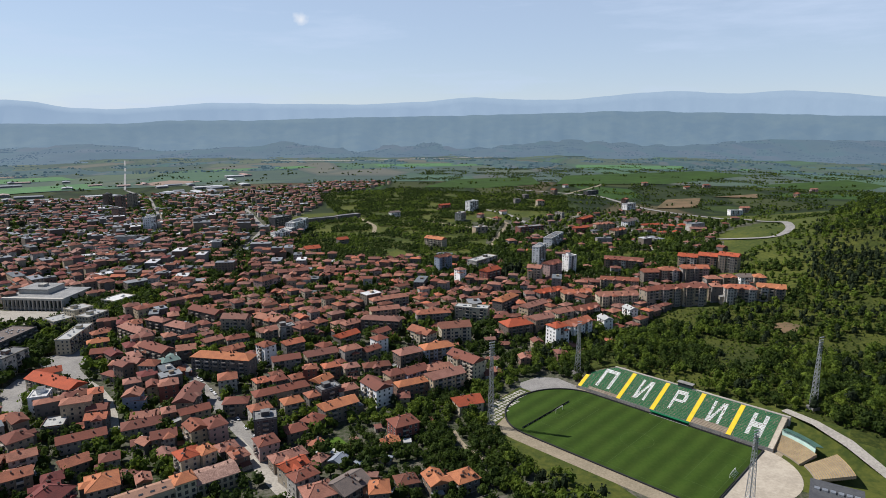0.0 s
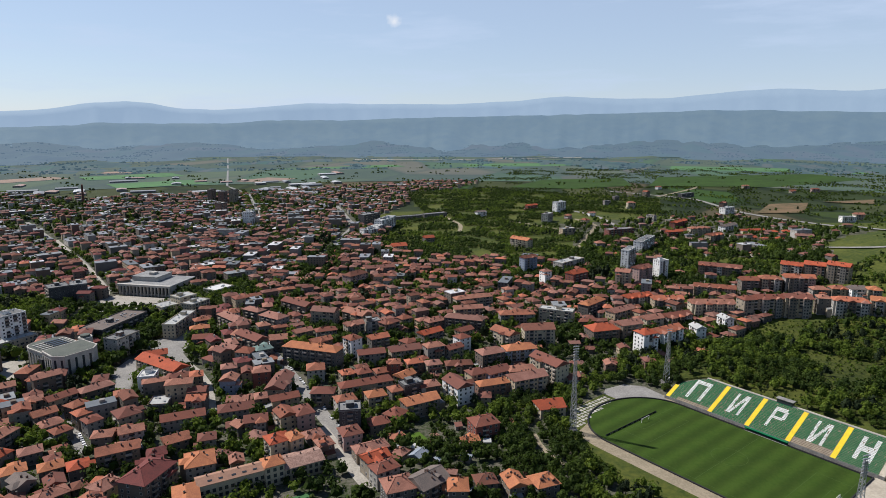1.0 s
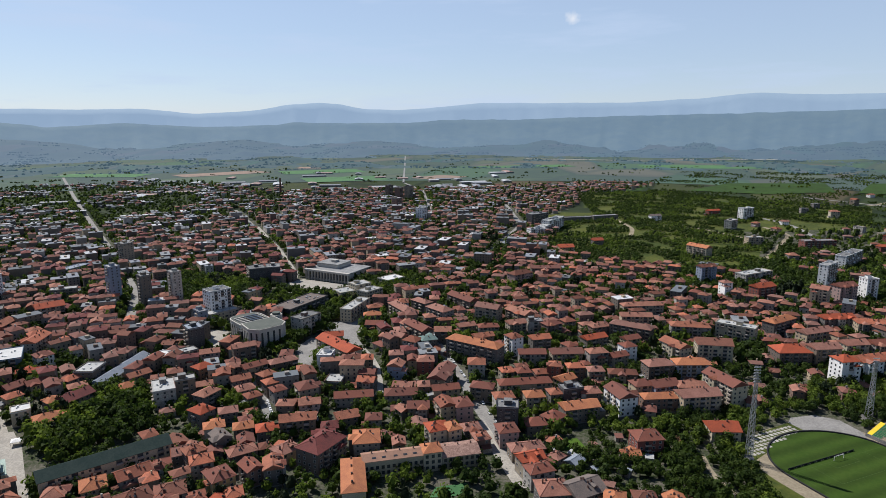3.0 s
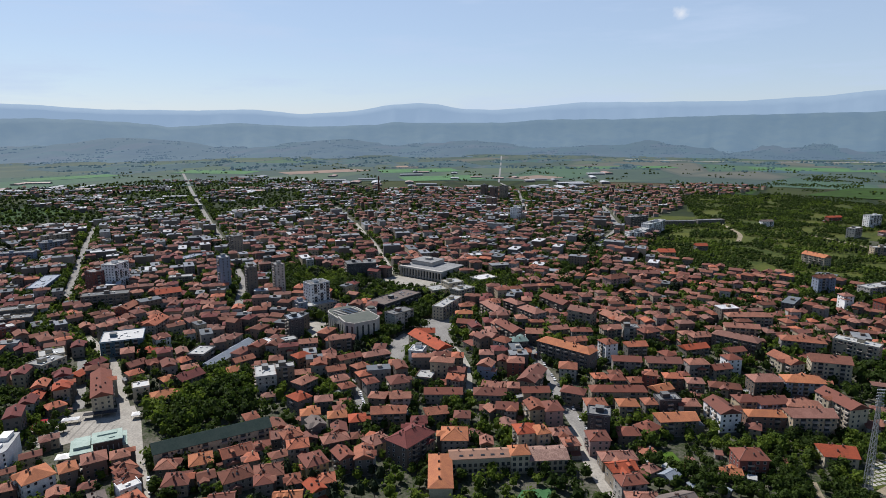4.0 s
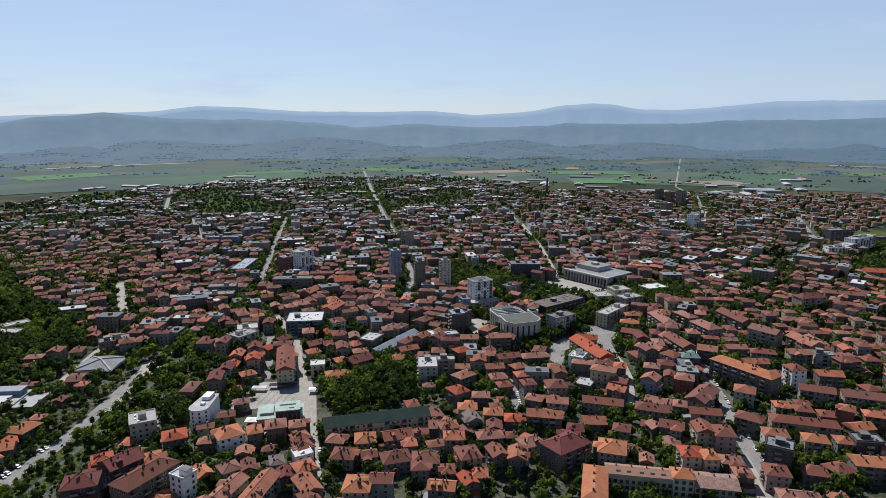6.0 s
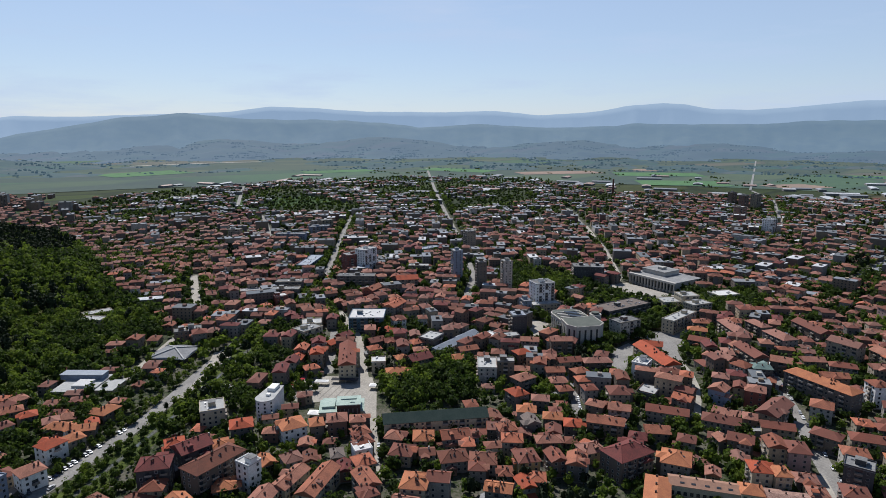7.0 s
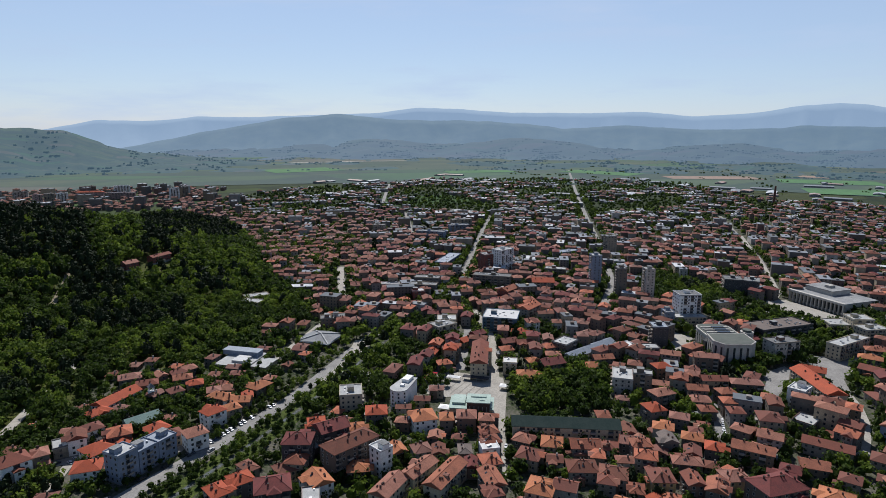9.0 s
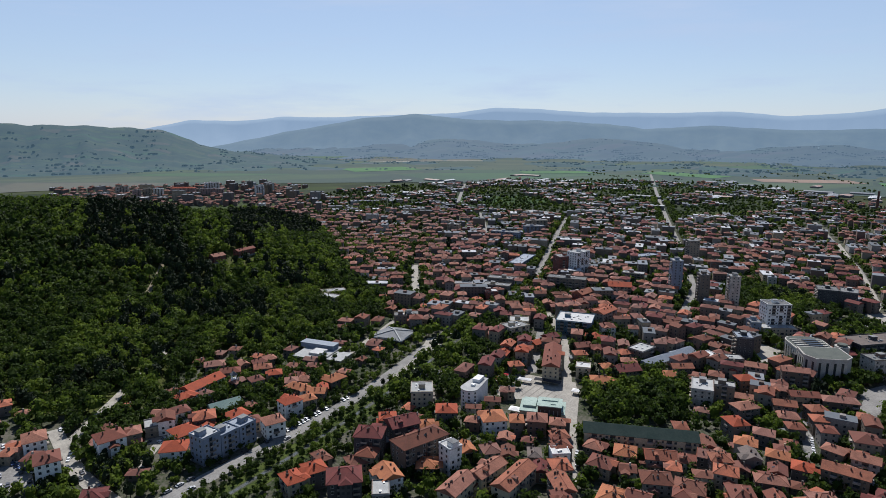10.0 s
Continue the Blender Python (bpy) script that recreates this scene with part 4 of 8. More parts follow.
def curved_terrace():
    """The end terrace in two lifts, bent round the sand, with its green canopy."""
    t = new("curved_terrace")
    t.matrix_world = stadium_place()
    tagged(t, "curved brown terrace with green canopy behind the goal end", "stand")
    def bent(q0, q1, r0, r1, rows, z0, dz, mat, nm):
        for r in range(rows):
            s = Shell()
            ra, rb = r0 + (r1 - r0) * r / rows, r0 + (r1 - r0) * (r + 1) / rows
            k, z = 10, z0 + r * dz
            ring = []
            for i in range(k + 1):
                a = radians(q0 + (q1 - q0) * i / k)
                ring += [(52 + ra * math.cos(a), 8 + ra * math.sin(a), z), (52 + rb * math.cos(a), 8 + rb * math.sin(a), z)]
            n = len(ring)
            s.solid(ring + [(x, y, c - 1.5) for x, y, c in ring],
                    [f for i in range(0, n - 2, 2) for f in ((i, i + 1, i + 3, i + 2), (i, i + 2, i + 2 + n, i + n), (i + 1, i + 1 + n, i + 3 + n, i + 3))] + [(1, 0, n, n + 1), (n - 2, n - 1, 2 * n - 1, 2 * n - 2)], 0)
            step = part(nm, s, [mat], t)
            s = Shell()
            inner, outer = rb - 0.42 * (rb - ra), rb - 0.08 * (rb - ra)
            p = []
            for i in range(k + 1):
                a = radians(q0 + (q1 - q0) * i / k)
                for r_, dz_ in ((inner, 0.0), (inner, 0.32), (outer, 0.32), (outer, 0.0)):
                    p.append((52 + r_ * math.cos(a), 8 + r_ * math.sin(a), z + dz_))
            s.solid(p, [(4 * i + j, 4 * i + j + 1, 4 * i + j + 5, 4 * i + j + 4) for i in range(k) for j in range(3)], 0)
            part("bench", s, [M_BENCH], step)
    bent(47.5, 77, 35, 44, 11, 0.9, 0.48, M_TERR, "step")
    bent(24, 46, 37, 54, 16, 0.9, 0.36, M_TERR, "step")
    s = Shell()
    k = 12
    for i in range(k):
        a, b = radians(50 + 27 * i / k), radians(50 + 27 * (i + 1) / k)
        for r0, r1, z0, z1, m in ((43.5, 49, 9.4, 8.4, 0), (44.3, 44.5, 5.8, 9.0, 1)):
            p = [(52 + r * math.cos(q), 8 + r * math.sin(q), z) for q, r, z in ((a, r0, z0), (a, r1, z1), (b, r1, z1), (b, r0, z0))]
            s.face(p, m)
            s.face([(x, y, z - 0.2) for x, y, z in p][::-1], m)
    part("canopy", s, [ROOFS_GREEN, ROOFS_PALE], t, "pale green sheet canopy")


M_BENCH = material("weathered_yellow_benches", (0.36, 0.26, 0.12), (0.25, 0.18, 0.09), 0.3, 0.8, 0.1, 3)
ROOFS_GREEN = material("dull_green_sheet", (0.07, 0.14, 0.11), (0.05, 0.10, 0.08), 0.3, 0.6, 0, 2)
ROOFS_PALE = material("pale_green_panels", (0.42, 0.56, 0.50), (0.34, 0.47, 0.42), 0.3, 0.6, 0, 2)
curved_terrace()


def mast(x, y, h, wide=3.0):
    """A lattice floodlight mast: four tapering legs, cross braces, a lamp rack."""
    t = new("floodlight_mast")
    t.matrix_world = pose(x, y, ground_z(x, y), 0, 0, 20)
    tagged(t, "tall steel lattice floodlight mast on a concrete base", "mast", "floodlight masts at the stadium")
    s = Shell()
    s.box((0, 0, -1), (wide * 1.7, wide * 1.7, 3.0), 0, 0)
    part("base", s, [M_CONC], t)

    def bar(s, p, q, w):
        p, q = Vector(p), Vector(q)
        d = (q - p).normalized()
        a = d.orthogonal().normalized() * w
        b = d.cross(a).normalized() * w
        r = [p + a, p + b, p - a, p - b, q + a, q + b, q - a, q - b]
        s.solid([tuple(v) for v in r], ((0, 1, 5, 4), (1, 2, 6, 5), (2, 3, 7, 6), (3, 0, 4, 7)), 0)

    def corner(i, z):
        w = wide / 2 * (1 - 0.72 * z / h)
        return ((-w, w, w, -w)[i], (-w, -w, w, w)[i], 2 + z)
    for i in range(4):
        s = Shell()
        bar(s, corner(i, 0), corner(i, h - 2), 0.16)
        part("leg", s, [M_METAL], t)
    s = Shell()
    k = int(h / 3)
    for j in range(k):
        for i in range(4):
            bar(s, corner(i, j * h / k * 0.95), corner((i + 1) % 4, (j + 1) * h / k * 0.95), 0.09)
            bar(s, corner((i + 1) % 4, j * h / k * 0.95), corner(i, (j + 1) * h / k * 0.95), 0.09)
    part("bracing", s, [M_METAL], t)
    s = Shell()
    for j in range(6):
        s.box((0, 0, h - 6 + j * 1.6), (3.4, 0.25, 0.2), 0, 0)
    rack = part("lamp_rack", s, [M_METAL], t)
    for j in range(6):
        for i in range(5):
            s = Shell()
            s.box((0, 0, -0.3), (0.5, 0.35, 0.6), 0, 0)
            part("lamp", s, [M_FLOOD], rack).matrix_basis = pose(-1.4 + i * 0.7, -0.25, h - 5.6 + j * 1.6, 20)


M_FLOOD = material("floodlight_glass", (0.35, 0.36, 0.38), (0.25, 0.26, 0.28), 1, 0.25, 0, 4)
mast(28, 340, 50)
mast(95, 415, 36)
mast(217, 340, 42)
mast(143, 262, 36)


def clubhouse():
    t = new("club_building")
    x, y = on_pitch(99, 2)
    t.matrix_world = pose(x, y, 0, 0, 0, PITCH_TURN + 12)
    tagged(t, "low grey club building with flat felt roof", "building")
    s = Shell()
    s.box((0, 0, -1), (21, 22, 8), 0, 0)
    glazed_row = [(-9.5 + i * 3.2) for i in range(6)]
    for u in glazed_row:
        s.face([(u, -11.06, 1.2), (u + 2, -11.06, 1.2), (u + 2, -11.06, 5), (u, -11.06, 5)], 1)
    part("wall", s, [M_CONC, M_GLASS], t)
    s = Shell()
    s.box((0, 0, 7), (22, 23, 0.5), 0, 0)
    for i in range(6):
        s.box((-8 + i * 3.2, 2, 7.5), (2.2, 2.2, 0.9), 0, 1)
    part("roof", s, [M_DARKFELT, M_METAL], t)


M_DARKFELT = material("dark_roof_felt", (0.055, 0.057, 0.062), (0.080, 0.082, 0.086), 0.15, 0.9, 0.2, 1.0)
clubhouse()

# ---- houses ----
def tint(name, a, b, rough=0.85, vary=0.12, fine=2.0):
    return material(name, a, b, 0.25, rough, 0.3, fine, vary)


ROOFS = {
    "-": M_ROOF, "old": M_ROOF_OLD,
    "red": tint("fresh_red_tiles", (0.33, 0.075, 0.036), (0.24, 0.062, 0.034)),
    "orange": tint("orange_tiles", (0.38, 0.15, 0.07), (0.28, 0.108, 0.058)),
    "maroon": tint("maroon_tiles", (0.155, 0.046, 0.04), (0.105, 0.038, 0.034)),
    "green": tint("pale_green_sheet", (0.156, 0.212, 0.187), (0.112, 0.162, 0.150)),
    "grey": tint("grey_brown_slates", (0.17, 0.135, 0.115), (0.12, 0.1, 0.09)),
    "metal": tint("zinc_sheet", (0.240, 0.264, 0.296), (0.176, 0.200, 0.232), 0.45),
    "light": tint("pale_roof_felt", (0.374, 0.374, 0.357), (0.281, 0.281, 0.272)),
    "white": tint("white_roof_membrane", (0.503, 0.496, 0.476), (0.408, 0.401, 0.387)),
    "darkgreen": M_DARKGREEN,
}
ROOF_WORD = {"-": "terracotta tiled", "old": "weathered brown tiled", "red": "bright red tiled", "orange": "orange tiled", "maroon": "dark maroon tiled",
             "green": "pale green sheet", "grey": "grey-brown", "metal": "zinc sheet", "light": "pale grey", "white": "white", "darkgreen": "dark green sheet"}
WALLS = {
    "-": M_WALL, "white": M_WHITE, "brick": M_BRICKRED,
    "cream": tint("cream_plaster", (0.42, 0.36, 0.26), (0.33, 0.285, 0.21)),
    "pink": tint("pink_plaster", (0.38, 0.26, 0.235), (0.3, 0.21, 0.19)),
    "blue": tint("blue_grey_plaster", (0.22, 0.25, 0.31), (0.17, 0.2, 0.25)),
    "yellow": tint("yellow_plaster", (0.42, 0.32, 0.145), (0.33, 0.26, 0.13)),
    "dark": tint("dark_grey_cladding", (0.068, 0.065, 0.068), (0.048, 0.048, 0.050), 0.5),
    "navy": M_BLUE,
}
WALL_WORD = {"-": "plastered", "white": "white", "brick": "brick-red", "cream": "cream", "pink": "pink", "blue": "blue-grey", "yellow": "yellow", "dark": "dark grey", "navy": "dark blue"}
COUNT = ("", "one", "two", "three", "four", "five", "six", "seven", "eight", "nine", "ten", "eleven", "twelve", "thirteen")
M_FRAME = material("painted_window_frame", (0.34, 0.33, 0.31), (0.26, 0.25, 0.24), 1, 0.6, 0, 5)
M_RAIL = material("balcony_panel", (0.30, 0.26, 0.22), (0.17, 0.15, 0.13), 0.5, 0.8, 0.1, 3, 0.45)


def window_mesh():
    """A window frame as one ring, and its pane."""
    s = Shell()
    loops = [[(x * a, y, z * b) for x, z in ((-1, -1), (1, -1), (1, 1), (-1, 1))] for a, b, y in ((0.72, 0.82, 0.02), (0.72, 0.82, -0.09), (0.58, 0.68, -0.09), (0.58, 0.68, -0.02))]
    s.solid([v for l in loops for v in l], [(k * 4 + i, k * 4 + (i + 1) % 4, k * 4 + 4 + (i + 1) % 4, k * 4 + 4 + i) for k in range(3) for i in range(4)], 0)
    p = Shell()
    p.face([(-0.6, -0.025, -0.7), (0.6, -0.025, -0.7), (0.6, -0.025, 0.7), (-0.6, -0.025, 0.7)], 0)
    return s.mesh("window", [M_FRAME]), p.mesh("pane", [M_GLASS])


def add_window(parent, m):
    w = part("window", WIN, None, parent)
    w.matrix_basis = m
    part("pane", PANE, None, w)


def chimney_mesh():
    s = Shell()
    s.box((0, 0, -1.2), (0.55, 0.85, 2.2), 0, 0)
    s.box((0, 0, 1.0), (0.68, 0.98, 0.12), 0, 1)
    for e in (-0.2, 0.2):
        s.box((0, e, 1.12), (0.22, 0.22, 0.25), 0, 0)
    return s.mesh("chimney", [M_CHIM, M_CHIM_CAP])


def balcony_mesh():
    s = Shell()
    s.box((0, -0.65, 0), (3.2, 1.3, 0.16), 0, 1)
    s.box((0, -1.27, 0.16), (3.2, 0.08, 0.85), 0, 0)
    for e in (-1.56, 1.56):
        s.box((e, -0.65, 0.16), (0.08, 1.2, 0.85), 0, 0)
    s.box((-0.5, -0.04, 0.16), (1.8, 0.06, 2.0), 0, 2)
    return s.mesh("balcony", [M_RAIL, M_CONC, M_GLASS])


(WIN, PANE), CHIM, BALC = window_mesh(), chimney_mesh(), balcony_mesh()
TAKEN = {}


def free(x, y, r):
    for i in range(int((x - 40) // 20), int((x + 40) // 20) + 1):
        for j in range(int((y - 40) // 20), int((y + 40) // 20) + 1):
            for a, b, c in TAKEN.get((i, j), ()):
                if (a - x) ** 2 + (b - y) ** 2 < (r + c) ** 2:
                    return False
    return True


def take(x, y, r):
    TAKEN.setdefault((int(x // 20), int(y // 20)), []).append((x, y, r))


def take_box(x, y, rot, L, W):
    ca, sa = math.cos(radians(rot)), math.sin(radians(rot))
    k = max(1, round(L / W))
    for i in range(k):
        d = (i + 0.5) / k * L - L / 2
        take(x + d * ca, y + d * sa, W * 0.5)


def ridge_caps(s, a, b, r, rise, m=0):
    """Rounded cap tiles along ridge and hips as slim raised strips."""
    t = 0.22
    for p, q in (((-r, 0, t + rise), (r, 0, t + rise)), ((-a, -b, t), (-r, 0, t + rise)), ((-a, b, t), (-r, 0, t + rise)), ((a, -b, t), (r, 0, t + rise)), ((a, b, t), (r, 0, t + rise))):
        p, q = Vector(p), Vector(q)
        if (q - p).length < 0.5:
            continue
        side = (q - p).cross(Vector((0, 0, 1))).normalized() * 0.2
        up = Vector((0, 0, 0.14))
        s.solid([tuple(v) for v in (p - side, p + side, p + up, q - side, q + side, q + up)], ((0, 3, 5, 2), (1, 2, 5, 4), (0, 2, 1), (3, 4, 5)), m)


rh = random.Random(11)
rv = random.Random(17)


def wing(top, u, side, L, W, h, rise, wall_mat, roof_mat, lower=True):
    """A projecting bay under a cross gable or a cross hip, often one storey lower than the house."""
    w = min(rv.uniform(4.2, 6.5), L * 0.5)
    out = rv.uniform(1.2, 3.0)
    drop = rv.choice((0.0, 0.0, 2.9)) if h > 6 and lower else 0.0
    long_ = W / 2 + out
    hh = h - drop + 0.04
    s = Shell()
    s.box((u, side * long_ / 2, -3), (w, long_, hh + 3), 0, 0)
    for st in range(max(1, int((hh - 0.6) / 2.9))):
        for e in ((-0.22, 0.22) if w > 5 else (0.0,)):
            y, z, c = side * (long_ + 0.04), 1.5 + st * 2.9, u + e * w
            q = [(c - 0.65, y, z), (c + 0.65, y, z), (c + 0.65, y, z + 1.45), (c - 0.65, y, z + 1.45)]
            s.face(q if side < 0 else q[::-1], 1)
    part("wing", s, [wall_mat, M_GLASS], top)
    s = Shell()
    hip = rv.choice((0, 0.8))
    up = min(0.23 * w + 0.3, rise - 0.25) if not drop else 0.24 * w
    s.roof((u, side * long_ / 2, hh), (long_, w), max(up, 0.5), 90, hip, 0.45, 0)
    if not hip:
        y = side * long_
        q = [(u - w / 2, y, hh), (u + w / 2, y, hh), (u, y, hh + max(up, 0.5))]
        s.face(q if side < 0 else q[::-1], 1)
    part("wing_roof", s, [roof_mat, wall_mat], top)


def dormer(top, u, side, W, h, rise, wall_mat, roof_mat):
    """A small gabled dormer with its window, halfway up the slope."""
    w, d = rv.uniform(1.6, 2.6), 2.6
    y, z = side * W * 0.34, h + rise * 0.25
    s = Shell()
    s.box((u, y - side * d * 0.3, z - 0.4), (w, d, 1.75), 0, 0)
    f = y + side * (d * 0.2 + 0.03)
    q = [(u - w * 0.32, f, z + 0.2), (u + w * 0.32, f, z + 0.2), (u + w * 0.32, f, z + 1.15), (u - w * 0.32, f, z + 1.15)]
    s.face(q if side < 0 else q[::-1], 1)
    s.roof((u, y - side * d * 0.3, z + 1.35), (d, w), 0.55, 90, 0, 0.2, 2)
    part("dormer", s, [wall_mat, M_GLASS, roof_mat], top)


def annex(top, L, W, h, wall_mat, roof_mat):
    """A low lean-to against the end wall."""
    a, b = rv.uniform(2.2, 4.0), rv.uniform(0.5, 0.9) * W
    e = rv.choice((-1, 1))
    hh = rv.choice((2.6, 3.0, 5.6)) if h > 6.5 else 2.5
    x, y = e * (L / 2 + a / 2), rv.uniform(-0.5, 0.5) * (W - b)
    s = Shell()
    s.box((x, y, -3), (a, b, hh + 3), 0, 0)
    p = []
    for dz in (0.0, 0.22):
        for sx, sy in ((-1, -1), (1, -1), (1, 1), (-1, 1)):
            p.append((x + sx * (a / 2 + 0.25), y + sy * (b / 2 + 0.3), hh + dz + (0.75 if sx * e < 0 else 0.0)))
    s.solid(p, ((0, 3, 2, 1), (4, 5, 6, 7), (0, 1, 5, 4), (1, 2, 6, 5), (2, 3, 7, 6), (3, 0, 4, 7)), 1)
    part("annex", s, [wall_mat, roof_mat], top)


def house(x, y, rot, L, W, n, roof="h", wall="-", tone="-", name=None, label=""):
    """A plastered house or block of n storeys, with its roof, chimneys, balconies and windows as parts."""
    z = ground_z(x, y)
    h = n * 2.9 + 0.6
    if roof == "h" and L / W > 1.2 and rv.random() < 0.62:
        roof = "g"
    big = n >= 5 or roof == "f" and L > 22
    top = new(name or ("apartment_block" if big else "house"))
    top.matrix_world = pose(x, y, z, 0, 0, rot)
    words = "flat" if roof == "f" else ("gabled" if roof == "g" else "hipped")
    tagged(top, label or f"{COUNT[min(n, 13)]}-storey {WALL_WORD[wall]} {'block' if big else 'house'} with {words} {ROOF_WORD[tone] if roof != 'f' or tone != '-' else 'grey'} roof",
           "building" if big else "house", "apartment blocks in the town" if big else "houses in the town")
    take_box(x, y, rot, L, W)
    near = math.hypot(x, y) < 335
    s = Shell()
    s.box((0, 0, -3), (L, W, h + 3), 0, 0)
    s.box((0, 0, -3), (L + 0.16, W + 0.16, 3.6), 0, 3)
    ca, sa = math.cos(radians(rot)), math.sin(radians(rot))
    to_eye = (-(x * ca + y * sa), x * sa - y * ca)
    order = [("x", -1, L, W / 2), ("x", 1, L, W / 2), ("y", -1, W, L / 2), ("y", 1, W, L / 2)]
    balc_side = None
    if n >= 3:
        balc_side = -1 if to_eye[1] < 0 else 1
    for axis, sign, length, off in order:
        faces = (to_eye[1] if axis == "x" else to_eye[0]) * sign > 0
        k = max(1, int((length - 1.2) / 3.1))
        for i in range(k):
            u = (i + 0.5) / k * (length - 1.0) - (length - 1.0) / 2
            for st in range(n):
                zc = 0.6 + st * 2.9 + 1.6
                if rh.random() < 0.12:
                    continue
                if axis == "x":
                    turn = 0 if sign < 0 else 180
                    px_, py_ = u, sign * off
                else:
                    turn = 90 if sign > 0 else -90
                    px_, py_ = sign * off, u
                is_balc = axis == "x" and sign == balc_side and st > 0 and k > 2 and (i % 2 == 1 if n > 3 else i % 3 == 1)
                if is_balc and near:
                    b = part("balcony", BALC, None, top)
                    b.matrix_basis = pose(px_, py_, zc - 1.6, 0, 0, turn)
                    continue
                if near and faces:
                    add_window(top, pose(px_, py_, zc, 0, 0, turn))
                else:
                    c2, s2 = math.cos(radians(turn)), math.sin(radians(turn))

                    def spot(a, d, e):
                        return (px_ + a * c2 - d * s2, py_ + a * s2 + d * c2, zc + e)
                    if is_balc:
                        q = [spot(a, d, e) for e in (-1.6, -0.6) for a, d in ((-1.6, -1.2), (1.6, -1.2), (1.6, 0), (-1.6, 0))]
                        s.solid(q, ((0, 3, 2, 1), (4, 5, 6, 7), (0, 1, 5, 4), (1, 2, 6, 5), (3, 0, 4, 7)), 4)
                        s.face([spot(a, -0.05, e) for a, e in ((-1.4, -0.6), (1.4, -0.6), (1.4, 1.0), (-1.4, 1.0))], 1)
                        continue
                    s.face([spot(a, -0.03, e) for a, e in ((-0.66, -0.76), (0.66, -0.76), (0.66, 0.72), (-0.66, 0.72))], 2)
                    s.face([spot(a, -0.05, e) for a, e in ((-0.6, -0.65), (0.6, -0.65), (0.6, 0.65), (-0.6, 0.65))], 1)
    wall_mat = WALLS[wall]
    part("wall", s, [wall_mat, M_GLASS, M_FRAME, M_CONC, M_RAIL], top)
    r = Shell()
    if roof == "f":
        r.box((0, 0, h), (L + 0.5, W + 0.5, 0.35), 0, 0)
        for e, d, sx, sy in ((0, W / 2, L + 0.5, 0.3), (0, -W / 2, L + 0.5, 0.3), (L / 2, 0, 0.3, W - 0.3), (-L / 2, 0, 0.3, W - 0.3)):
            r.box((e, d, h + 0.35), (sx, sy, 0.6), 0, 1)
        for _ in range(int(L * W / 60) + 1):
            r.box((rh.uniform(-0.35, 0.35) * L, rh.uniform(-0.3, 0.3) * W, h + 0.35), (rh.uniform(0.6, 1.6), rh.uniform(0.6, 1.4), rh.uniform(0.5, 1.1)), 0, 2)
        part("roof", r, [ROOFS[tone] if tone != "-" else M_FLAT, wall_mat, M_METAL], top)
        if n > 3:
            q = Shell()
            q.box((0, 0, 0), (4.5, min(4.0, W - 2), 2.6), 0, 0)
            q.box((0, 0, 2.6), (4.9, min(4.4, W - 1.6), 0.25), 0, 1)
            part("stair_head", q, [wall_mat, M_FLAT], top).matrix_basis = pose(rh.uniform(-0.25, 0.25) * L, 0, h + 0.35)
    else:
        rise = 0.26 * W
        hip = 0.9 if roof == "h" else 0
        r.roof((0, 0, h), (L, W), rise, 0, hip, 0.65, 0)
        a, b = L / 2 + 0.65, W / 2 + 0.65
        if near:
            caps = Shell()
            ridge_caps(caps, a, b, max(a - b * hip, 0.3) if hip else a, rise)
            part("ridge_tiles", caps, [ROOFS[tone]], top).matrix_basis = pose(0, 0, h)
        if roof == "g":
            for e in (-1, 1):
                r.face([(e * L / 2, -W / 2, h), (e * L / 2, W / 2, h), (e * L / 2, 0, h + rise)][::e], 1)
        if near and rh.random() < 0.35:
            sl = Shell()
            sl.box((0, 0, 0), (0.9, 1.3, 0.12), 0, 0)
            k = part("skylight", sl, [M_GLASS], top)
            k.matrix_basis = pose(rh.uniform(-0.15, 0.15) * L, -W * 0.25 * (1 if to_eye[1] < 0 else -1), h + 0.3 + rise * 0.55, 25 if to_eye[1] < 0 else -25)
        part("roof", r, [ROOFS[tone], wall_mat], top)
        eye_side = -1 if to_eye[1] < 0 else 1
        if L > 19 and n > 3 and x > 100:
            for i in range(int(L / 8.5)):
                wing(top, ((i + 0.5) / int(L / 8.5) - 0.5) * L, eye_side, L, W, h, rise, wall_mat, ROOFS[tone], False)
        elif L > 8.5 and rv.random() < 0.5:
            wing(top, rv.uniform(-0.27, 0.27) * L, eye_side if rv.random() < 0.65 else -eye_side, L, W, h, rise, wall_mat, ROOFS[tone])
        if near and W > 8 and rv.random() < 0.4:
            for i in range(rv.choice((1, 1, 2))):
                dormer(top, (rv.uniform(-0.3, 0.3) if i == 0 else rv.choice((-0.33, 0.33))) * L, eye_side, W, h, rise, wall_mat, ROOFS[tone])
        if rv.random() < 0.3:
            annex(top, L, W, h, wall_mat, rv.choice((ROOFS[tone], ROOFS["old"], M_FLAT, M_SLATE)))
        for _ in range(0 if tone in ("darkgreen", "metal") else 2 + near + (L > 11) + (L > 16) + (L > 20) + (L > 30) + (near and rh.random() < 0.5)):
            e = rh.uniform(-0.28, 0.28)
            part("chimney", CHIM, None, top).matrix_basis = pose(rh.uniform(-0.36, 0.36) * L, e * W, h + rise * (1 - 2 * abs(e)) + 0.1)
    return top

# the near quarters
house(-256, 386, -25, 44.1, 13.0, 3, 'h', 'cream', 'red')
house(-271, 403, 34, 14.3, 10.0, 3, 'h', 'cream', 'red')
house(-249, 359, -72, 12.0, 10.2, 4, 'f', 'white', 'white')
house(-231, 357, -80, 9.0, 7.2, 4)
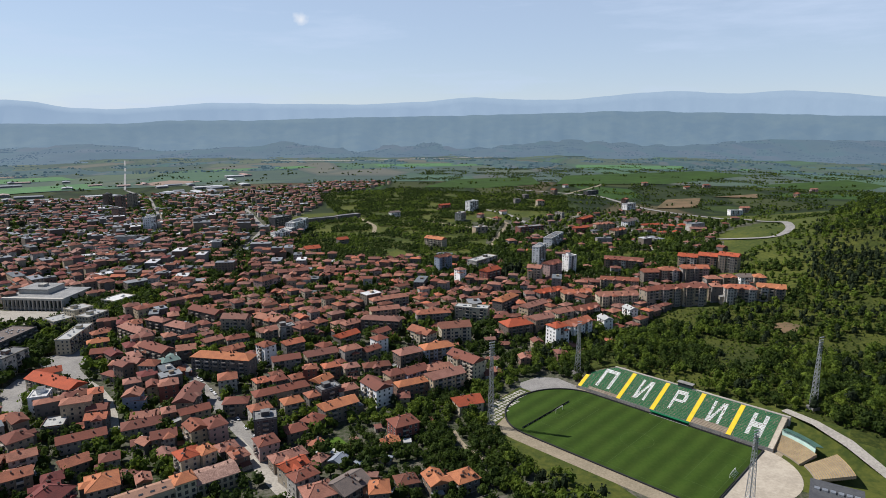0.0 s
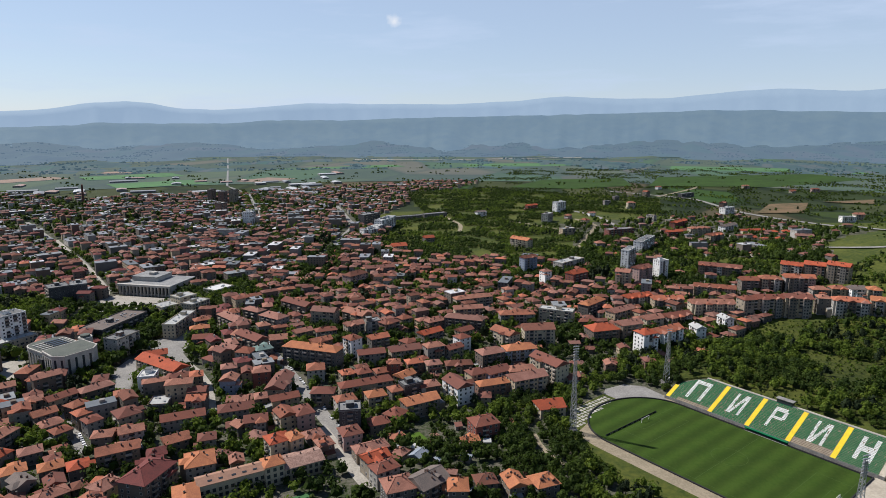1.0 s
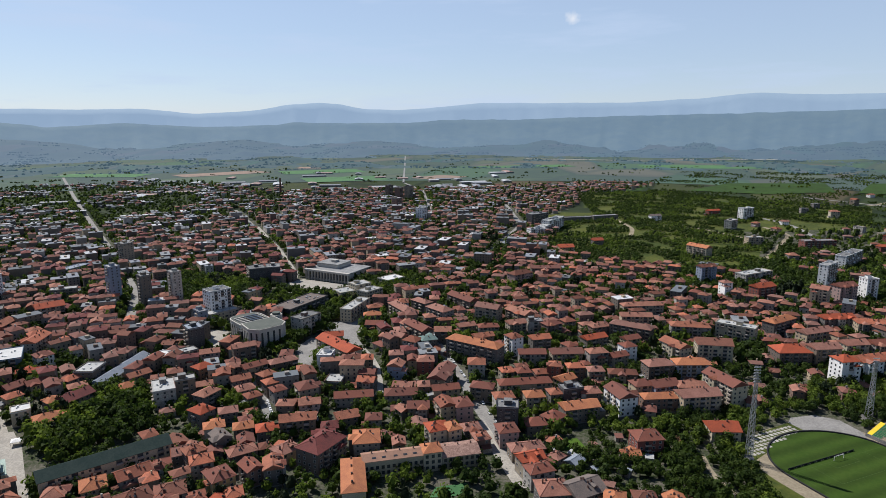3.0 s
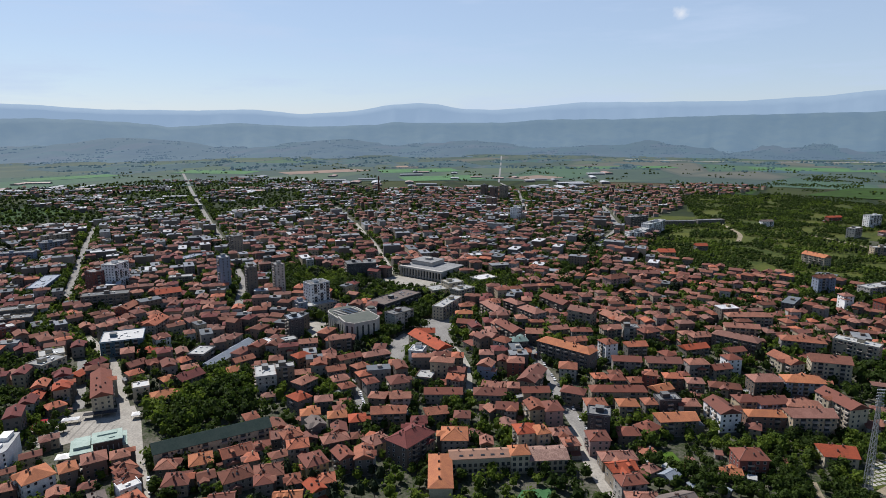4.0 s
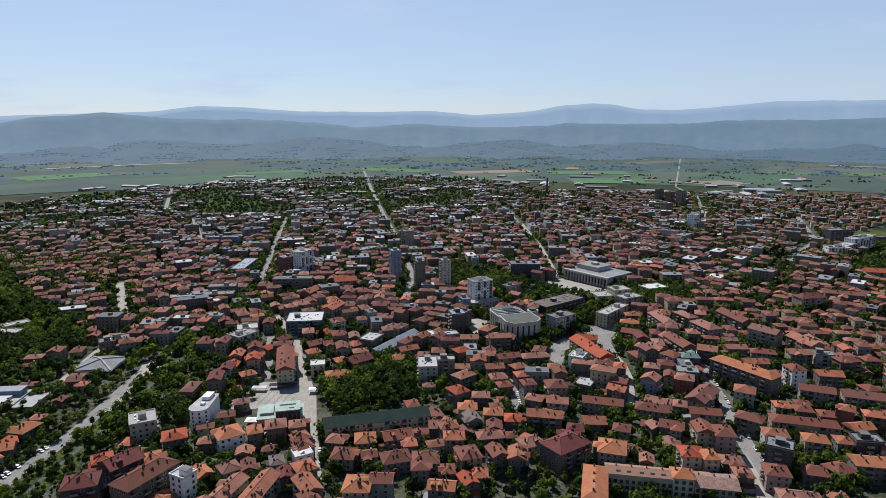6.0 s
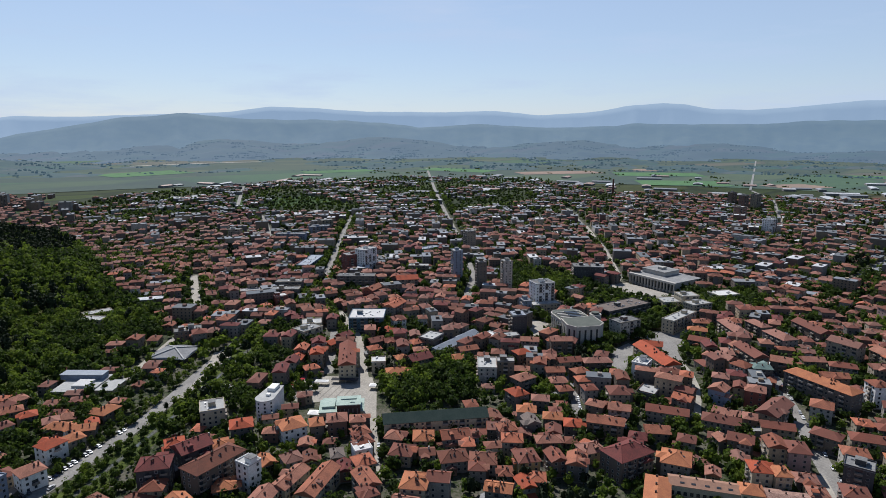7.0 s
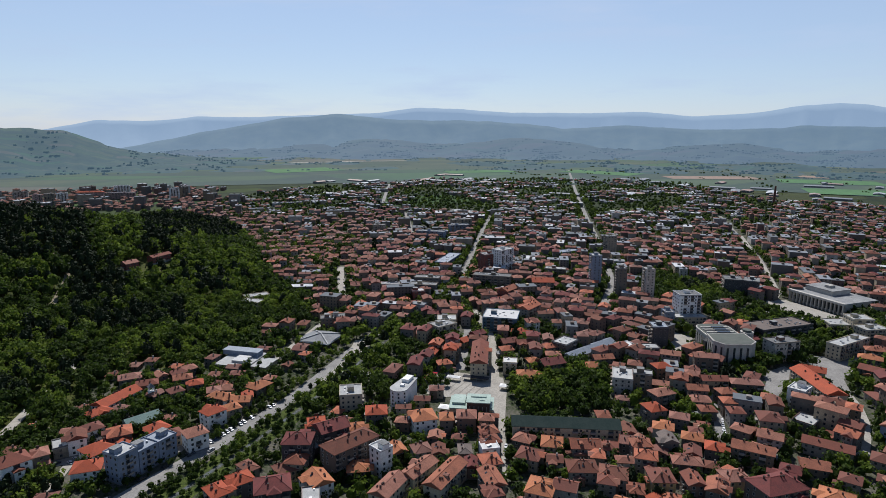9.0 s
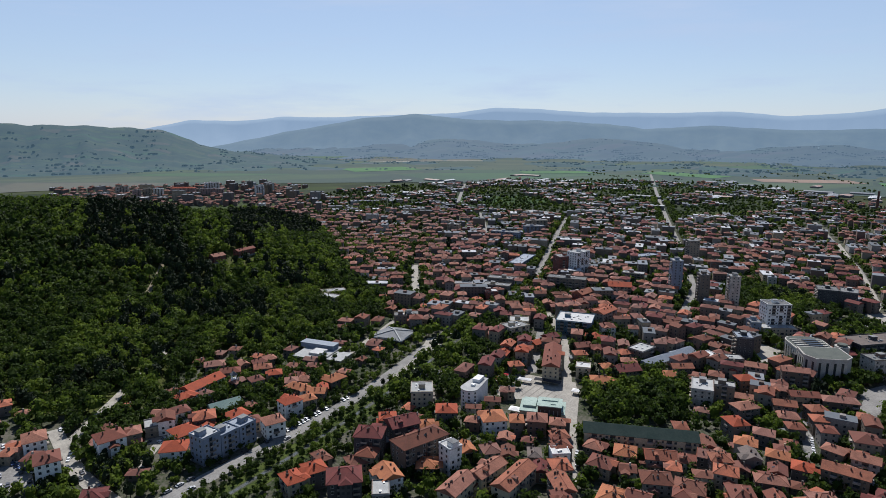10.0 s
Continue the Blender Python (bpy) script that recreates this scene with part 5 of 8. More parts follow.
house(-225, 334, -72, 14.0, 11.3, 2, 'f', '-', 'light')
house(-221, 370, -60, 10.0, 8.0, 3)
house(-207, 347, 15, 10.8, 9.0, 3)
house(-201, 335, 14, 11.1, 9.0, 3)
house(-200, 317, 32, 23.9, 10.0, 2)
house(-220, 295, 14, 15.8, 9.0, 2)
house(-211, 280, 23, 12.7, 9.0, 2)
house(-189, 291, 45, 12.8, 10.0, 2)
house(-191, 276, 35, 9.1, 9.0, 2, 'h', '-', 'maroon')
house(-187, 266, -56, 12.0, 10.0, 2, 'h', '-', 'maroon')
house(-173, 295, -62, 9.0, 9.0, 2, 'h', '-', 'old')
house(-174, 332, 28, 20.4, 11.0, 2, 'h', '-', 'old')
house(-178, 343, 14, 12.5, 9.0, 2)
house(-202, 379, 28, 9.7, 9.0, 4)
house(-192, 360, -80, 10.0, 10.0, 4, 'g', 'blue')
house(-190, 381, -63, 10.0, 6.6, 3)
house(-177, 377, -64, 11.0, 10.3, 4, 'h', 'brick')
house(-160, 366, -84, 26.4, 12.0, 3, 'h', '-', 'old')
house(-163, 343, -63, 9.0, 7.2, 3)
house(-148, 344, 35, 16.6, 9.0, 3)
house(-137, 318, -47, 12.0, 9.5, 4)
house(-128, 322, -50, 13.0, 10.3, 4, 'h', 'pink')
house(-153, 314, 26, 12.5, 10.0, 3)
house(-162, 311, -32, 8.0, 6.5, 2)
house(-130, 288, -47, 11.0, 9.4, 4, 'h', 'cream', 'red')
house(-122, 292, -42, 10.0, 7.5, 4, 'h', '-', 'orange')
house(-116, 306, 38, 10.1, 9.0, 2)
house(-107, 298, -51, 9.0, 8.2, 2)
house(-146, 275, -59, 8.0, 6.5, 2)
house(-162, 268, -59, 15.0, 13.8, 3, 'h', '-', 'orange')
house(-280, 484, 43, 12.5, 9.0, 3)
house(-270, 463, 31, 14.8, 9.0, 3, 'h', '-', 'orange')
house(-255, 441, 18, 14.3, 10.0, 3)
house(-260, 500, -48, 12.0, 10.7, 4)
house(-240, 480, 26, 12.4, 9.0, 3)
house(-214, 441, -32, 29.0, 11.0, 4)
house(-218, 494, -26, 23.9, 13.0, 4)
house(-243, 509, -24, 19.7, 10.0, 4)
house(-195, 448, 23, 13.5, 11.0, 3)
house(-155, 416, -10, 43.6, 12.0, 5, 'h', '-', 'orange')
house(-232, 418, -80, 9.0, 8.6, 3)
house(-219, 415, -13, 13.5, 9.0, 4)
house(-204, 410, -5, 11.6, 11.0, 4)
house(-194, 417, 40, 11.9, 10.0, 4, 'h', '-', 'green')
house(-186, 413, -66, 9.0, 7.6, 2, 'h', 'brick')
house(-145, 393, -70, 12.0, 11.8, 3)
house(-127, 356, 8, 14.3, 10.0, 3)
house(-182, 467, 45, 14.4, 9.0, 3)
house(-160, 448, 43, 15.7, 9.0, 3)
house(-164, 472, 30, 16.8, 9.0, 3)
house(-232, 311, -38, 13.0, 12.3, 3, 'h', '-', 'old')
house(-252, 334, -54, 10.0, 6.7, 3)
house(-123, 394, 37, 9.0, 9.0, 2)
house(-112, 397, 33, 9.7, 9.0, 2)
house(-100, 400, 33, 9.2, 9.0, 2)
house(-104, 373, 31, 34.6, 10.0, 3)
house(-93, 356, 31, 11.6, 10.0, 3, 'h', '-', 'orange')
house(-110, 347, 33, 12.1, 10.0, 3)
house(-100, 324, 17, 12.3, 11.0, 5, 'f', 'dark')
house(-84, 326, 31, 11.6, 10.0, 2)
house(-95, 307, -56, 11.0, 10.9, 3, 'h', 'pink')
house(-81, 297, 35, 18.2, 9.0, 2)
house(-75, 283, 44, 12.6, 9.0, 3, 'h', '-', 'red')
house(-68, 274, 42, 12.7, 9.0, 3)
house(-58, 260, 29, 14.0, 13.0, 3)
house(-45, 266, 50, 16.1, 14.0, 3, 'g', '-', 'grey')
house(-30, 263, -81, 11.0, 9.2, 3, 'h', '-', 'orange')
house(-18, 274, 20, 10.1, 9.0, 2, 'h', '-', 'old')
house(-4, 275, -66, 12.0, 9.1, 2, 'h', '-', 'orange')
house(10, 277, 30, 11.6, 11.0, 2, 'h', '-', 'orange')
house(-65, 299, 65, 7.0, 7.0, 1)
house(-55, 298, 67, 7.9, 6.5, 1, 'g', '-', 'metal')
house(-23, 329, 30, 14.6, 12.0, 3, 'h', 'brick')
house(-30, 317, 27, 9.6, 6.5, 1, 'h', '-', 'orange')
house(15, 362, 22, 16.1, 13.0, 2, 'h', 'cream', 'red')
house(-76, 338, 63, 11.5, 10.0, 2)
house(-64, 352, 37, 22.1, 11.0, 3, 'h', '-', 'orange')
house(-81, 389, 56, 12.7, 9.0, 3, 'h', '-', 'orange')
house(-73, 370, 38, 13.5, 9.0, 4, 'f', 'dark')
house(-61, 376, -60, 10.0, 9.7, 3)
house(-82, 365, -55, 9.0, 8.3, 3)
house(-43, 374, -51, 18.8, 12.0, 4, 'h', 'white', 'old')
house(-33, 393, 36, 11.7, 10.0, 4)
house(-20, 398, 37, 16.9, 11.0, 4, 'h', 'blue')
house(-21, 384, 28, 21.8, 9.0, 3, 'h', '-', 'orange')
house(-3, 403, 21, 19.0, 10.0, 4)
house(1, 391, 31, 24.6, 12.0, 4)
house(16, 414, -47, 26.1, 12.0, 5, 'h', 'cream')
house(-26, 433, 33, 18.8, 12.0, 4)
house(-5, 444, 24, 23.7, 12.0, 4, 'h', 'blue', 'orange')
house(-17, 479, -43, 21.7, 12.0, 4, 'h', 'cream')
house(9, 484, 14, 24.4, 14.0, 5, 'h', 'cream', 'old')
house(-132, 440, -38, 11.0, 10.2, 5, 'h', 'white')
house(-114, 427, 24, 19.4, 10.0, 3)
house(-115, 453, 38, 14.9, 10.0, 4)
house(-92, 454, -38, 10.0, 8.9, 3)
house(-91, 438, 28, 22.9, 11.0, 3, 'h', '-', 'old')
house(-69, 440, 34, 14.0, 10.0, 4)
house(-55, 446, 47, 13.7, 9.0, 3)
house(-50, 462, 43, 10.2, 10.0, 4, 'h', 'white')
house(-78, 479, 48, 19.5, 10.0, 3, 'h', '-', 'red')
house(-106, 513, 45, 10.7, 9.0, 3)
house(-79, 509, 42, 16.3, 9.0, 3)
house(-51, 488, 47, 13.4, 9.0, 3)
house(-79, 413, 28, 11.6, 9.0, 3)
house(-65, 412, 26, 10.7, 9.0, 3)
house(-47, 414, 17, 18.6, 9.0, 3, 'h', '-', 'old')
house(-143, 482, 40, 15.1, 10.0, 4)
house(-130, 493, 29, 12.4, 10.0, 4, 'f')
house(-115, 491, 50, 14.8, 10.0, 4)
house(-91, 403, -75, 9.0, 7.6, 4, 'h', 'brick')
house(-272, 169, -50, 10.0, 9.8, 2)
house(-262, 181, -35, 12.0, 10.9, 2, 'h', '-', 'orange')
house(-256, 163, -47, 12.0, 11.7, 2)
house(-253, 196, 64, 15.1, 11.0, 2)
house(-246, 207, -39, 10.0, 8.6, 2)
house(-235, 181, 64, 14.5, 12.0, 2, 'h', '-', 'old')
house(-224, 192, 49, 13.4, 12.0, 2, 'h', '-', 'old')
house(-220, 185, -40, 9.0, 8.5, 2)
house(-245, 223, 48, 14.7, 10.0, 2)
house(-257, 228, -23, 12.0, 8.7, 2, 'h', '-', 'old')
house(-348, 219, 58, 16.9, 13.0, 2, 'h', '-', 'orange')
house(-356, 242, 88, 17.3, 12.0, 3, 'h', '-', 'maroon')
house(-414, 240, 87, 12.6, 10.0, 2)
house(-399, 230, 78, 9.5, 9.0, 2)
house(-406, 250, 73, 12.1, 9.0, 2)
house(-393, 255, -82, 8.7, 8.0, 2)
house(-391, 264, 89, 10.6, 9.0, 2)
house(-370, 236, -12, 9.0, 8.7, 2, 'h', '-', 'orange')
house(-369, 216, -31, 10.0, 9.9, 3, 'f', 'cream', 'white')
house(-428, 262, 49, 18.5, 8.0, 2, 'h', '-', 'red')
house(-444, 281, 73, 11.2, 11.0, 3, 'h', 'white')
house(-345, 270, 68, 10.8, 10.0, 2, 'h', '-', 'orange')
house(-355, 287, 75, 14.9, 9.0, 2)
house(-363, 315, -89, 13.0, 11.0, 3, 'f', 'white', 'white')
house(-354, 327, 66, 18.5, 10.0, 3, 'f', '-', 'light')
house(-486, 296, -76, 12.8, 9.0, 3)
house(-496, 310, 75, 10.3, 9.0, 3)
house(-389, 277, -66, 17.8, 13.0, 3, 'f', '-', 'light')
house(-315, 348, 54, 16.5, 9.0, 4)
house(-335, 334, 45, 13.6, 9.0, 3, 'h', 'pink')
house(-319, 310, 78, 11.2, 10.0, 3, 'h', '-', 'red')
house(-310, 314, -18, 8.0, 6.5, 2)
house(-300, 319, 44, 10.2, 9.0, 3)
house(-287, 326, 63, 16.7, 9.0, 3)
house(-274, 341, 57, 19.7, 9.0, 3)
house(-280, 304, 56, 12.3, 9.0, 3)
house(-269, 317, 74, 10.4, 9.0, 3)
house(-258, 307, -29, 9.0, 7.9, 3)
house(-271, 298, 58, 11.1, 10.0, 2)
house(-259, 291, 62, 9.1, 9.0, 2)
house(-284, 278, 88, 13.9, 10.0, 3)
house(-269, 258, -9, 12.0, 10.2, 3, 'h', '-', 'red')
house(-258, 268, 44, 10.6, 9.0, 2)
house(-252, 250, 46, 11.0, 9.0, 2, 'h', '-', 'orange')
house(-236, 256, 43, 10.7, 9.0, 2, 'h', '-', 'orange')
house(-223, 259, -47, 10.0, 9.5, 2, 'h', '-', 'red')
house(-236, 238, -24, 11.0, 8.0, 3, 'g', '-', 'grey')
house(-224, 244, -44, 10.0, 8.2, 2, 'h', '-', 'old')
house(-218, 234, 56, 14.2, 9.0, 2)
house(-198, 245, 71, 12.1, 11.0, 2)
house(-200, 220, -24, 11.0, 8.1, 3)
house(-191, 226, -51, 12.0, 9.3, 3)
house(-209, 208, -26, 13.0, 11.0, 3, 'h', 'yellow')
house(-227, 215, 49, 10.8, 10.0, 3)
house(-238, 221, 64, 10.1, 9.0, 3)
house(-208, 193, -38, 9.0, 6.5, 2)
house(-195, 194, -21, 10.0, 7.1, 2, 'h', '-', 'red')
house(-195, 202, -44, 9.0, 7.9, 2)
house(-178, 249, 83, 22.1, 15.0, 4, 'h', '-', 'maroon')
house(-228, 285, 24, 10.2, 9.0, 3)
house(-216, 292, 37, 12.3, 9.0, 3)
house(-210, 272, 37, 20.0, 10.0, 3)
house(-246, 300, -30, 9.0, 8.5, 3)
house(-514, 117, -13, 11.0, 10.9, 4, 'f')
house(-502, 128, -14, 11.0, 10.6, 4)
house(-403, 45, -54, 13.7, 10.0, 2, 'h', '-', 'orange')
house(-422, 22, 56, 11.2, 10.0, 1)
house(-414, 26, 70, 10.5, 9.0, 1)
house(-396, 20, 46, 13.8, 9.0, 2, 'h', '-', 'orange')
house(-385, 32, 70, 11.1, 9.0, 2, 'h', '-', 'orange')
house(-390, 36, -4, 8.0, 6.5, 2, 'h', '-', 'red')
house(-376, 25, 15, 9.0, 9.0, 2, 'h', '-', 'orange')
house(-325, 66, -10, 10.0, 9.1, 4, 'h', '-', 'red')
house(-311, 71, -79, 15.7, 13.0, 5, 'h', 'dark', 'maroon')
house(-304, 52, 67, 14.5, 13.0, 5, 'h', 'dark', 'maroon')
house(-291, 76, -69, 28.1, 13.0, 5, 'h', '-', 'old')
house(-310, 85, -12, 9.0, 7.9, 4, 'h', '-', 'orange')
house(-279, 89, 21, 9.0, 8.0, 5, 'f', 'white', 'light')
house(-331, 103, -17, 12.0, 11.9, 3, 'h', '-', 'red')
house(-289, 101, 4, 10.0, 7.9, 2, 'h', '-', 'orange')
house(-280, 77, -17, 11.0, 10.3, 2, 'h', '-', 'orange')
house(-294, 49, -29, 10.0, 9.9, 3)
house(-314, 126, -8, 14.0, 13.7, 3, 'h', 'white', 'orange')
house(-262, 103, -59, 20.0, 8.5, 3, 'g', 'cream', '-')
house(-252, 113, -53, 27.0, 9.5, 3, 'g', 'cream', '-')
house(-253, 84, -50, 19.0, 10.0, 3, 'g', 'cream', '-')
house(-220, 147, -45, 14.0, 12.0, 4, 'h', 'cream', 'orange')
house(-216, 158, 45, 10.0, 9.0, 4, 'g', '-', '-')
house(-213, 137, 40, 11.0, 8.0, 3, 'g', '-', '-')
house(-196, 178, 40, 12.0, 8.5, 3, 'h', '-', 'orange')
house(-284, 113, -4, 10.0, 9.2, 2, 'h', '-', 'old')
house(-279, 121, -23, 10.0, 6.5, 2, 'h', '-', 'old')
house(-307, 138, -21, 10.0, 7.3, 3, 'h', '-', 'orange')
house(-305, 150, -26, 11.0, 10.9, 3)
house(-297, 159, -29, 9.0, 8.4, 3)
house(-283, 153, -7, 9.0, 8.8, 3)
house(-273, 149, -7, 9.0, 8.9, 3)
house(-267, 145, 77, 9.2, 8.0, 3, 'f', 'white', 'white')
house(-255, 139, -10, 11.0, 9.6, 3)
house(-240, 132, -8, 16.0, 8.9, 3)
house(-230, 127, -8, 10.0, 7.7, 3)
house(-274, 134, -22, 10.0, 6.5, 2, 'h', '-', 'grey')
house(-260, 131, -25, 10.0, 6.5, 2, 'h', '-', 'maroon')
for d, n_, tone_ in ((-13, 3, '-'), (0, 2, 'red'), (13, 3, 'maroon')):
    house(-416 + d * 0.766, 174 - d * 0.643, -40, 11.5, 8.5, n_, 'h', '-', tone_)
for d, n_, tone_ in ((-12, 4, 'maroon'), (0, 3, '-'), (12, 4, 'red')):
    house(-414 + d * 0.875, 190 - d * 0.485, -29, 11.0, 9.0, n_, 'g', '-', tone_)
house(-392, 174, 82, 10.0, 9.0, 2)
house(-360, -121, 18, 13.0, 10.7, 3, 'h', 'white')
house(-328, -106, 17, 13.0, 11.0, 4, 'h', 'white')
house(-419, -154, 20, 10.0, 6.5, 2)
house(-344, -81, -65, 13.3, 13.0, 4, 'h', 'white')
house(-353, -71, 14, 10.0, 7.1, 3)
house(-365, -64, 10, 11.0, 6.9, 2, 'f', '-', 'light')
house(-366, -56, 9, 11.0, 8.8, 3, 'h', 'white', 'old')
house(-380, -50, 24, 10.0, 9.5, 2, 'h', 'white', 'old')
house(-352, -45, -58, 13.6, 13.0, 2, 'h', 'white', 'red')
house(-334, -48, 85, 13.1, 12.0, 2, 'h', 'white', 'red')
house(-352, -34, -16, 10.0, 7.8, 2, 'h', 'white', 'red')
house(-362, -35, 6, 12.0, 11.8, 3)
house(-401, -49, -54, 12.4, 9.0, 2, 'h', 'white', 'red')
house(-419, -40, -44, 28.6, 11.0, 2, 'h', 'white', 'red')
house(-452, -34, -86, 13.7, 10.0, 2)
house(-436, -23, -88, 13.0, 9.0, 2)
house(-386, -25, -67, 18.8, 12.0, 1, 'g', '-', 'green')
house(-365, -17, -58, 11.8, 11.0, 2, 'h', 'white', 'red')
house(-296, -79, -1, 11.0, 10.5, 2, 'h', '-', 'maroon')
house(-354, -9, -73, 10.4, 10.0, 2)
house(-327, -32, 130, 11.0, 11.0, 5, 'f', 'blue', 'light')
house(-334, -23, 130, 11.5, 11.0, 4, 'f', 'blue', 'metal')
house(-341, -14, 130, 11.0, 11.0, 4, 'f', 'blue', 'metal')
house(-345, 3, -73, 11.1, 11.0, 3, 'h', 'white')
house(-448, -15, 27, 9.0, 6.5, 2)
house(-448, -3, -74, 10.7, 9.0, 2)
house(-454, 4, 20, 9.0, 8.3, 2)
house(-437, -1, -89, 11.6, 9.0, 2)
house(-424, 7, 0, 9.0, 8.3, 2, 'h', '-', 'red')
house(-407, 17, -2, 9.0, 8.1, 2)
house(-392, 24, 20, 9.0, 7.9, 2, 'h', 'white', 'orange')
house(-369, 14, -62, 11.8, 10.0, 3, 'h', 'white', 'red')
house(-416, -6, 21, 9.0, 8.6, 2, 'h', '-', 'old')
house(-281, 10, 19, 12.0, 8.6, 3, 'h', 'cream', 'red')
house(-287, 21, 14, 11.0, 10.2, 3, 'h', '-', 'red')
house(-302, 26, 23, 11.0, 6.5, 2, 'h', '-', 'old')
house(-266, 33, 83, 15.6, 14.0, 5, 'h', 'dark', 'maroon')
house(-293, 43, -80, 10.2, 10.0, 2, 'h', '-', 'old')
house(-272, 55, 10, 13.0, 10.5, 3, 'h', 'white', 'orange')
house(-260, 49, -11, 12.0, 7.8, 3, 'f', '-', 'light')
house(-312, 270, -39, 20, 13.0, 4, 'f', '-', 'light')
house(-303, 279, 50, 12.0, 8, 5, 'f', '-', 'light')
house(-358, 95, -15, 16.0, 13.7, 4, 'f', 'cream', 'light')
house(-433, 222, -73, 11.0, 9.0, 3, 'h', '-', 'maroon')
house(-430, 209, -70, 11.0, 9.0, 2, 'g', '-', 'red')
house(-251, 951, 45, 29.0, 14.0, 4, 'f', 'white', 'light')
house(-244, 1020, 75, 44.0, 14.0, 6, 'f', 'white', 'light')
house(-285, 1078, 58, 38.9, 16.0, 6, 'f', 'dark')
house(-228, 1138, 35, 59.7, 12.0, 2, 'f')
house(-183, 1180, 43, 52.6, 12.0, 2, 'f')
house(-94, 1194, 39, 20.5, 10.0, 3, 'g', 'white', 'grey')
house(-11, 894, -35, 30.6, 13.0, 4, 'h', 'cream', 'orange')
house(60, 999, 28, 22.7, 12.0, 4, 'f', '-', 'light')
house(32, 1146, 68, 26.0, 12.0, 5, 'f', '-', 'light')
house(59, 1274, 50, 28.0, 12.0, 7, 'f', 'white', 'light')
house(3, 1307, 42, 26.4, 10.0, 3, 'h', 'brick', 'red')
house(-149, 906, 33, 14.6, 12.0, 3, 'h', '-', 'red')
house(-180, 838, 29, 20.0, 14.0, 3, 'h', '-', 'red')
house(0, 728, 38, 18.9, 10.0, 7, 'g', 'blue', 'old')
house(49, 758, 51, 44.7, 14.0, 4, 'f', '-', 'light')
house(53, 682, 45, 23.5, 12.0, 5, 'h', 'brick', 'red')
house(19, 672, 33, 9.9, 9.0, 6, 'h', 'white')
house(-187, 642, 59, 26.3, 13.0, 5, 'h', 'pink', 'old')
house(-171, 690, 24, 33.0, 10.0, 4, 'h', '-', 'old')
house(-53, 511, -10, 33.6, 11.0, 4, 'h', '-', 'old')
house(-9, 530, 13, 30.4, 11.0, 4)
house(26, 537, -15, 29.7, 11.0, 5, 'f', 'cream', 'light')
house(-52, 577, 29, 37.7, 10.0, 4)
house(-53, 541, 19, 25.9, 10.0, 4)
house(139, 987, 28, 45.7, 14.0, 5, 'f', 'brick')
house(160, 887, 64, 60.0, 12.0, 6, 'f', 'white')
house(120, 764, 64, 27.9, 9.0, 9, 'f', 'white')
house(103, 681, -20, 15.2, 12.0, 6, 'h', 'cream')
house(126, 704, 42, 22.4, 12.0, 6, 'h', 'pink')
house(149, 718, 32, 12.6, 11.0, 8, 'f', 'white')
house(217, 730, -20, 44.8, 12.0, 5)
house(283, 703, -28, 21.1, 12.0, 6, 'h', '-', 'red')
house(302, 693, -31, 19.9, 12.0, 6, 'h', '-', 'red')
house(320, 680, -40, 21.0, 12.0, 6, 'h', '-', 'red')
house(223, 654, 3, 16.5, 12.0, 6)
house(244, 655, -11, 21.1, 12.0, 6, 'h', '-', '-')
house(270, 652, -2, 27.7, 12.0, 6, 'h', '-')
house(189, 648, -12, 39.0, 11.0, 4)
house(167, 578, 7, 38.8, 12.0, 5, 'g', 'cream', '-')
house(200, 585, 20, 13.8, 12.0, 6)
house(220, 589, 9, 24.7, 12.0, 6)
house(244, 587, -6, 22.4, 12.0, 6)
house(268, 592, 83, 12.0, 10.3, 5, 'h', '-')
house(285, 579, -13, 28.2, 12.0, 5, 'h', '-', '-')
house(315, 579, -20, 24.2, 12.0, 4, 'h', '-', 'orange')
house(283, 636, 0, 15.1, 11.0, 3)
house(299, 633, -1, 14.9, 11.0, 3)
house(312, 627, 3, 12.8, 11.0, 3, 'g', 'white', 'grey')
house(324, 620, -11, 11.4, 11.0, 3, 'h', '-', 'orange')
house(139, 512, 105, 12.0, 8.5, 4, 'g', 'white', 'light')
house(169, 541, 107, 12.0, 8.5, 4, 'g', 'white', 'light')
house(91, 475, 32, 13.0, 12.0, 6, 'h', 'white', 'red')
house(110, 493, 38, 27.2, 12.0, 5, 'h', 'white')
house(61, 499, 24, 23.8, 16.0, 4, 'h', '-', 'red')
house(83, 506, 29, 19.6, 12.0, 5)
house(106, 533, 30, 18.1, 11.0, 4, 'h', 'cream')
house(129, 544, 31, 26.0, 11.0, 4, 'h', '-', '-')
house(132, 597, 12, 28.7, 11.0, 4)
house(105, 603, 30, 28.2, 11.0, 4, 'h', '-', 'red')
house(83, 554, 42, 27.4, 11.0, 4)
house(60, 576, 54, 31.3, 11.0, 4, 'h', '-', 'orange')
house(348, 1053, 21, 18.2, 9.0, 2, 'h', 'cream', 'red')
house(369, 1059, 20, 18.2, 9.0, 2, 'h', 'cream', 'red')
house(383, 1037, -8, 13.8, 9.0, 2, 'h', 'cream', 'red')
house(401, 1030, -8, 13.6, 9.0, 2, 'h', 'cream', 'red')
house(331, 976, 9, 12.6, 9.0, 2, 'h', 'cream', 'red')
house(343, 953, 8, 12.3, 9.0, 2, 'h', 'cream', 'red')
house(360, 947, -20, 11.4, 9.0, 2, 'h', 'cream', 'red')
house(389, 937, -6, 22.2, 10.0, 3, 'h', '-', 'old')
house(253, 1100, 52, 45.8, 10.0, 4, 'h', 'brick', 'red')
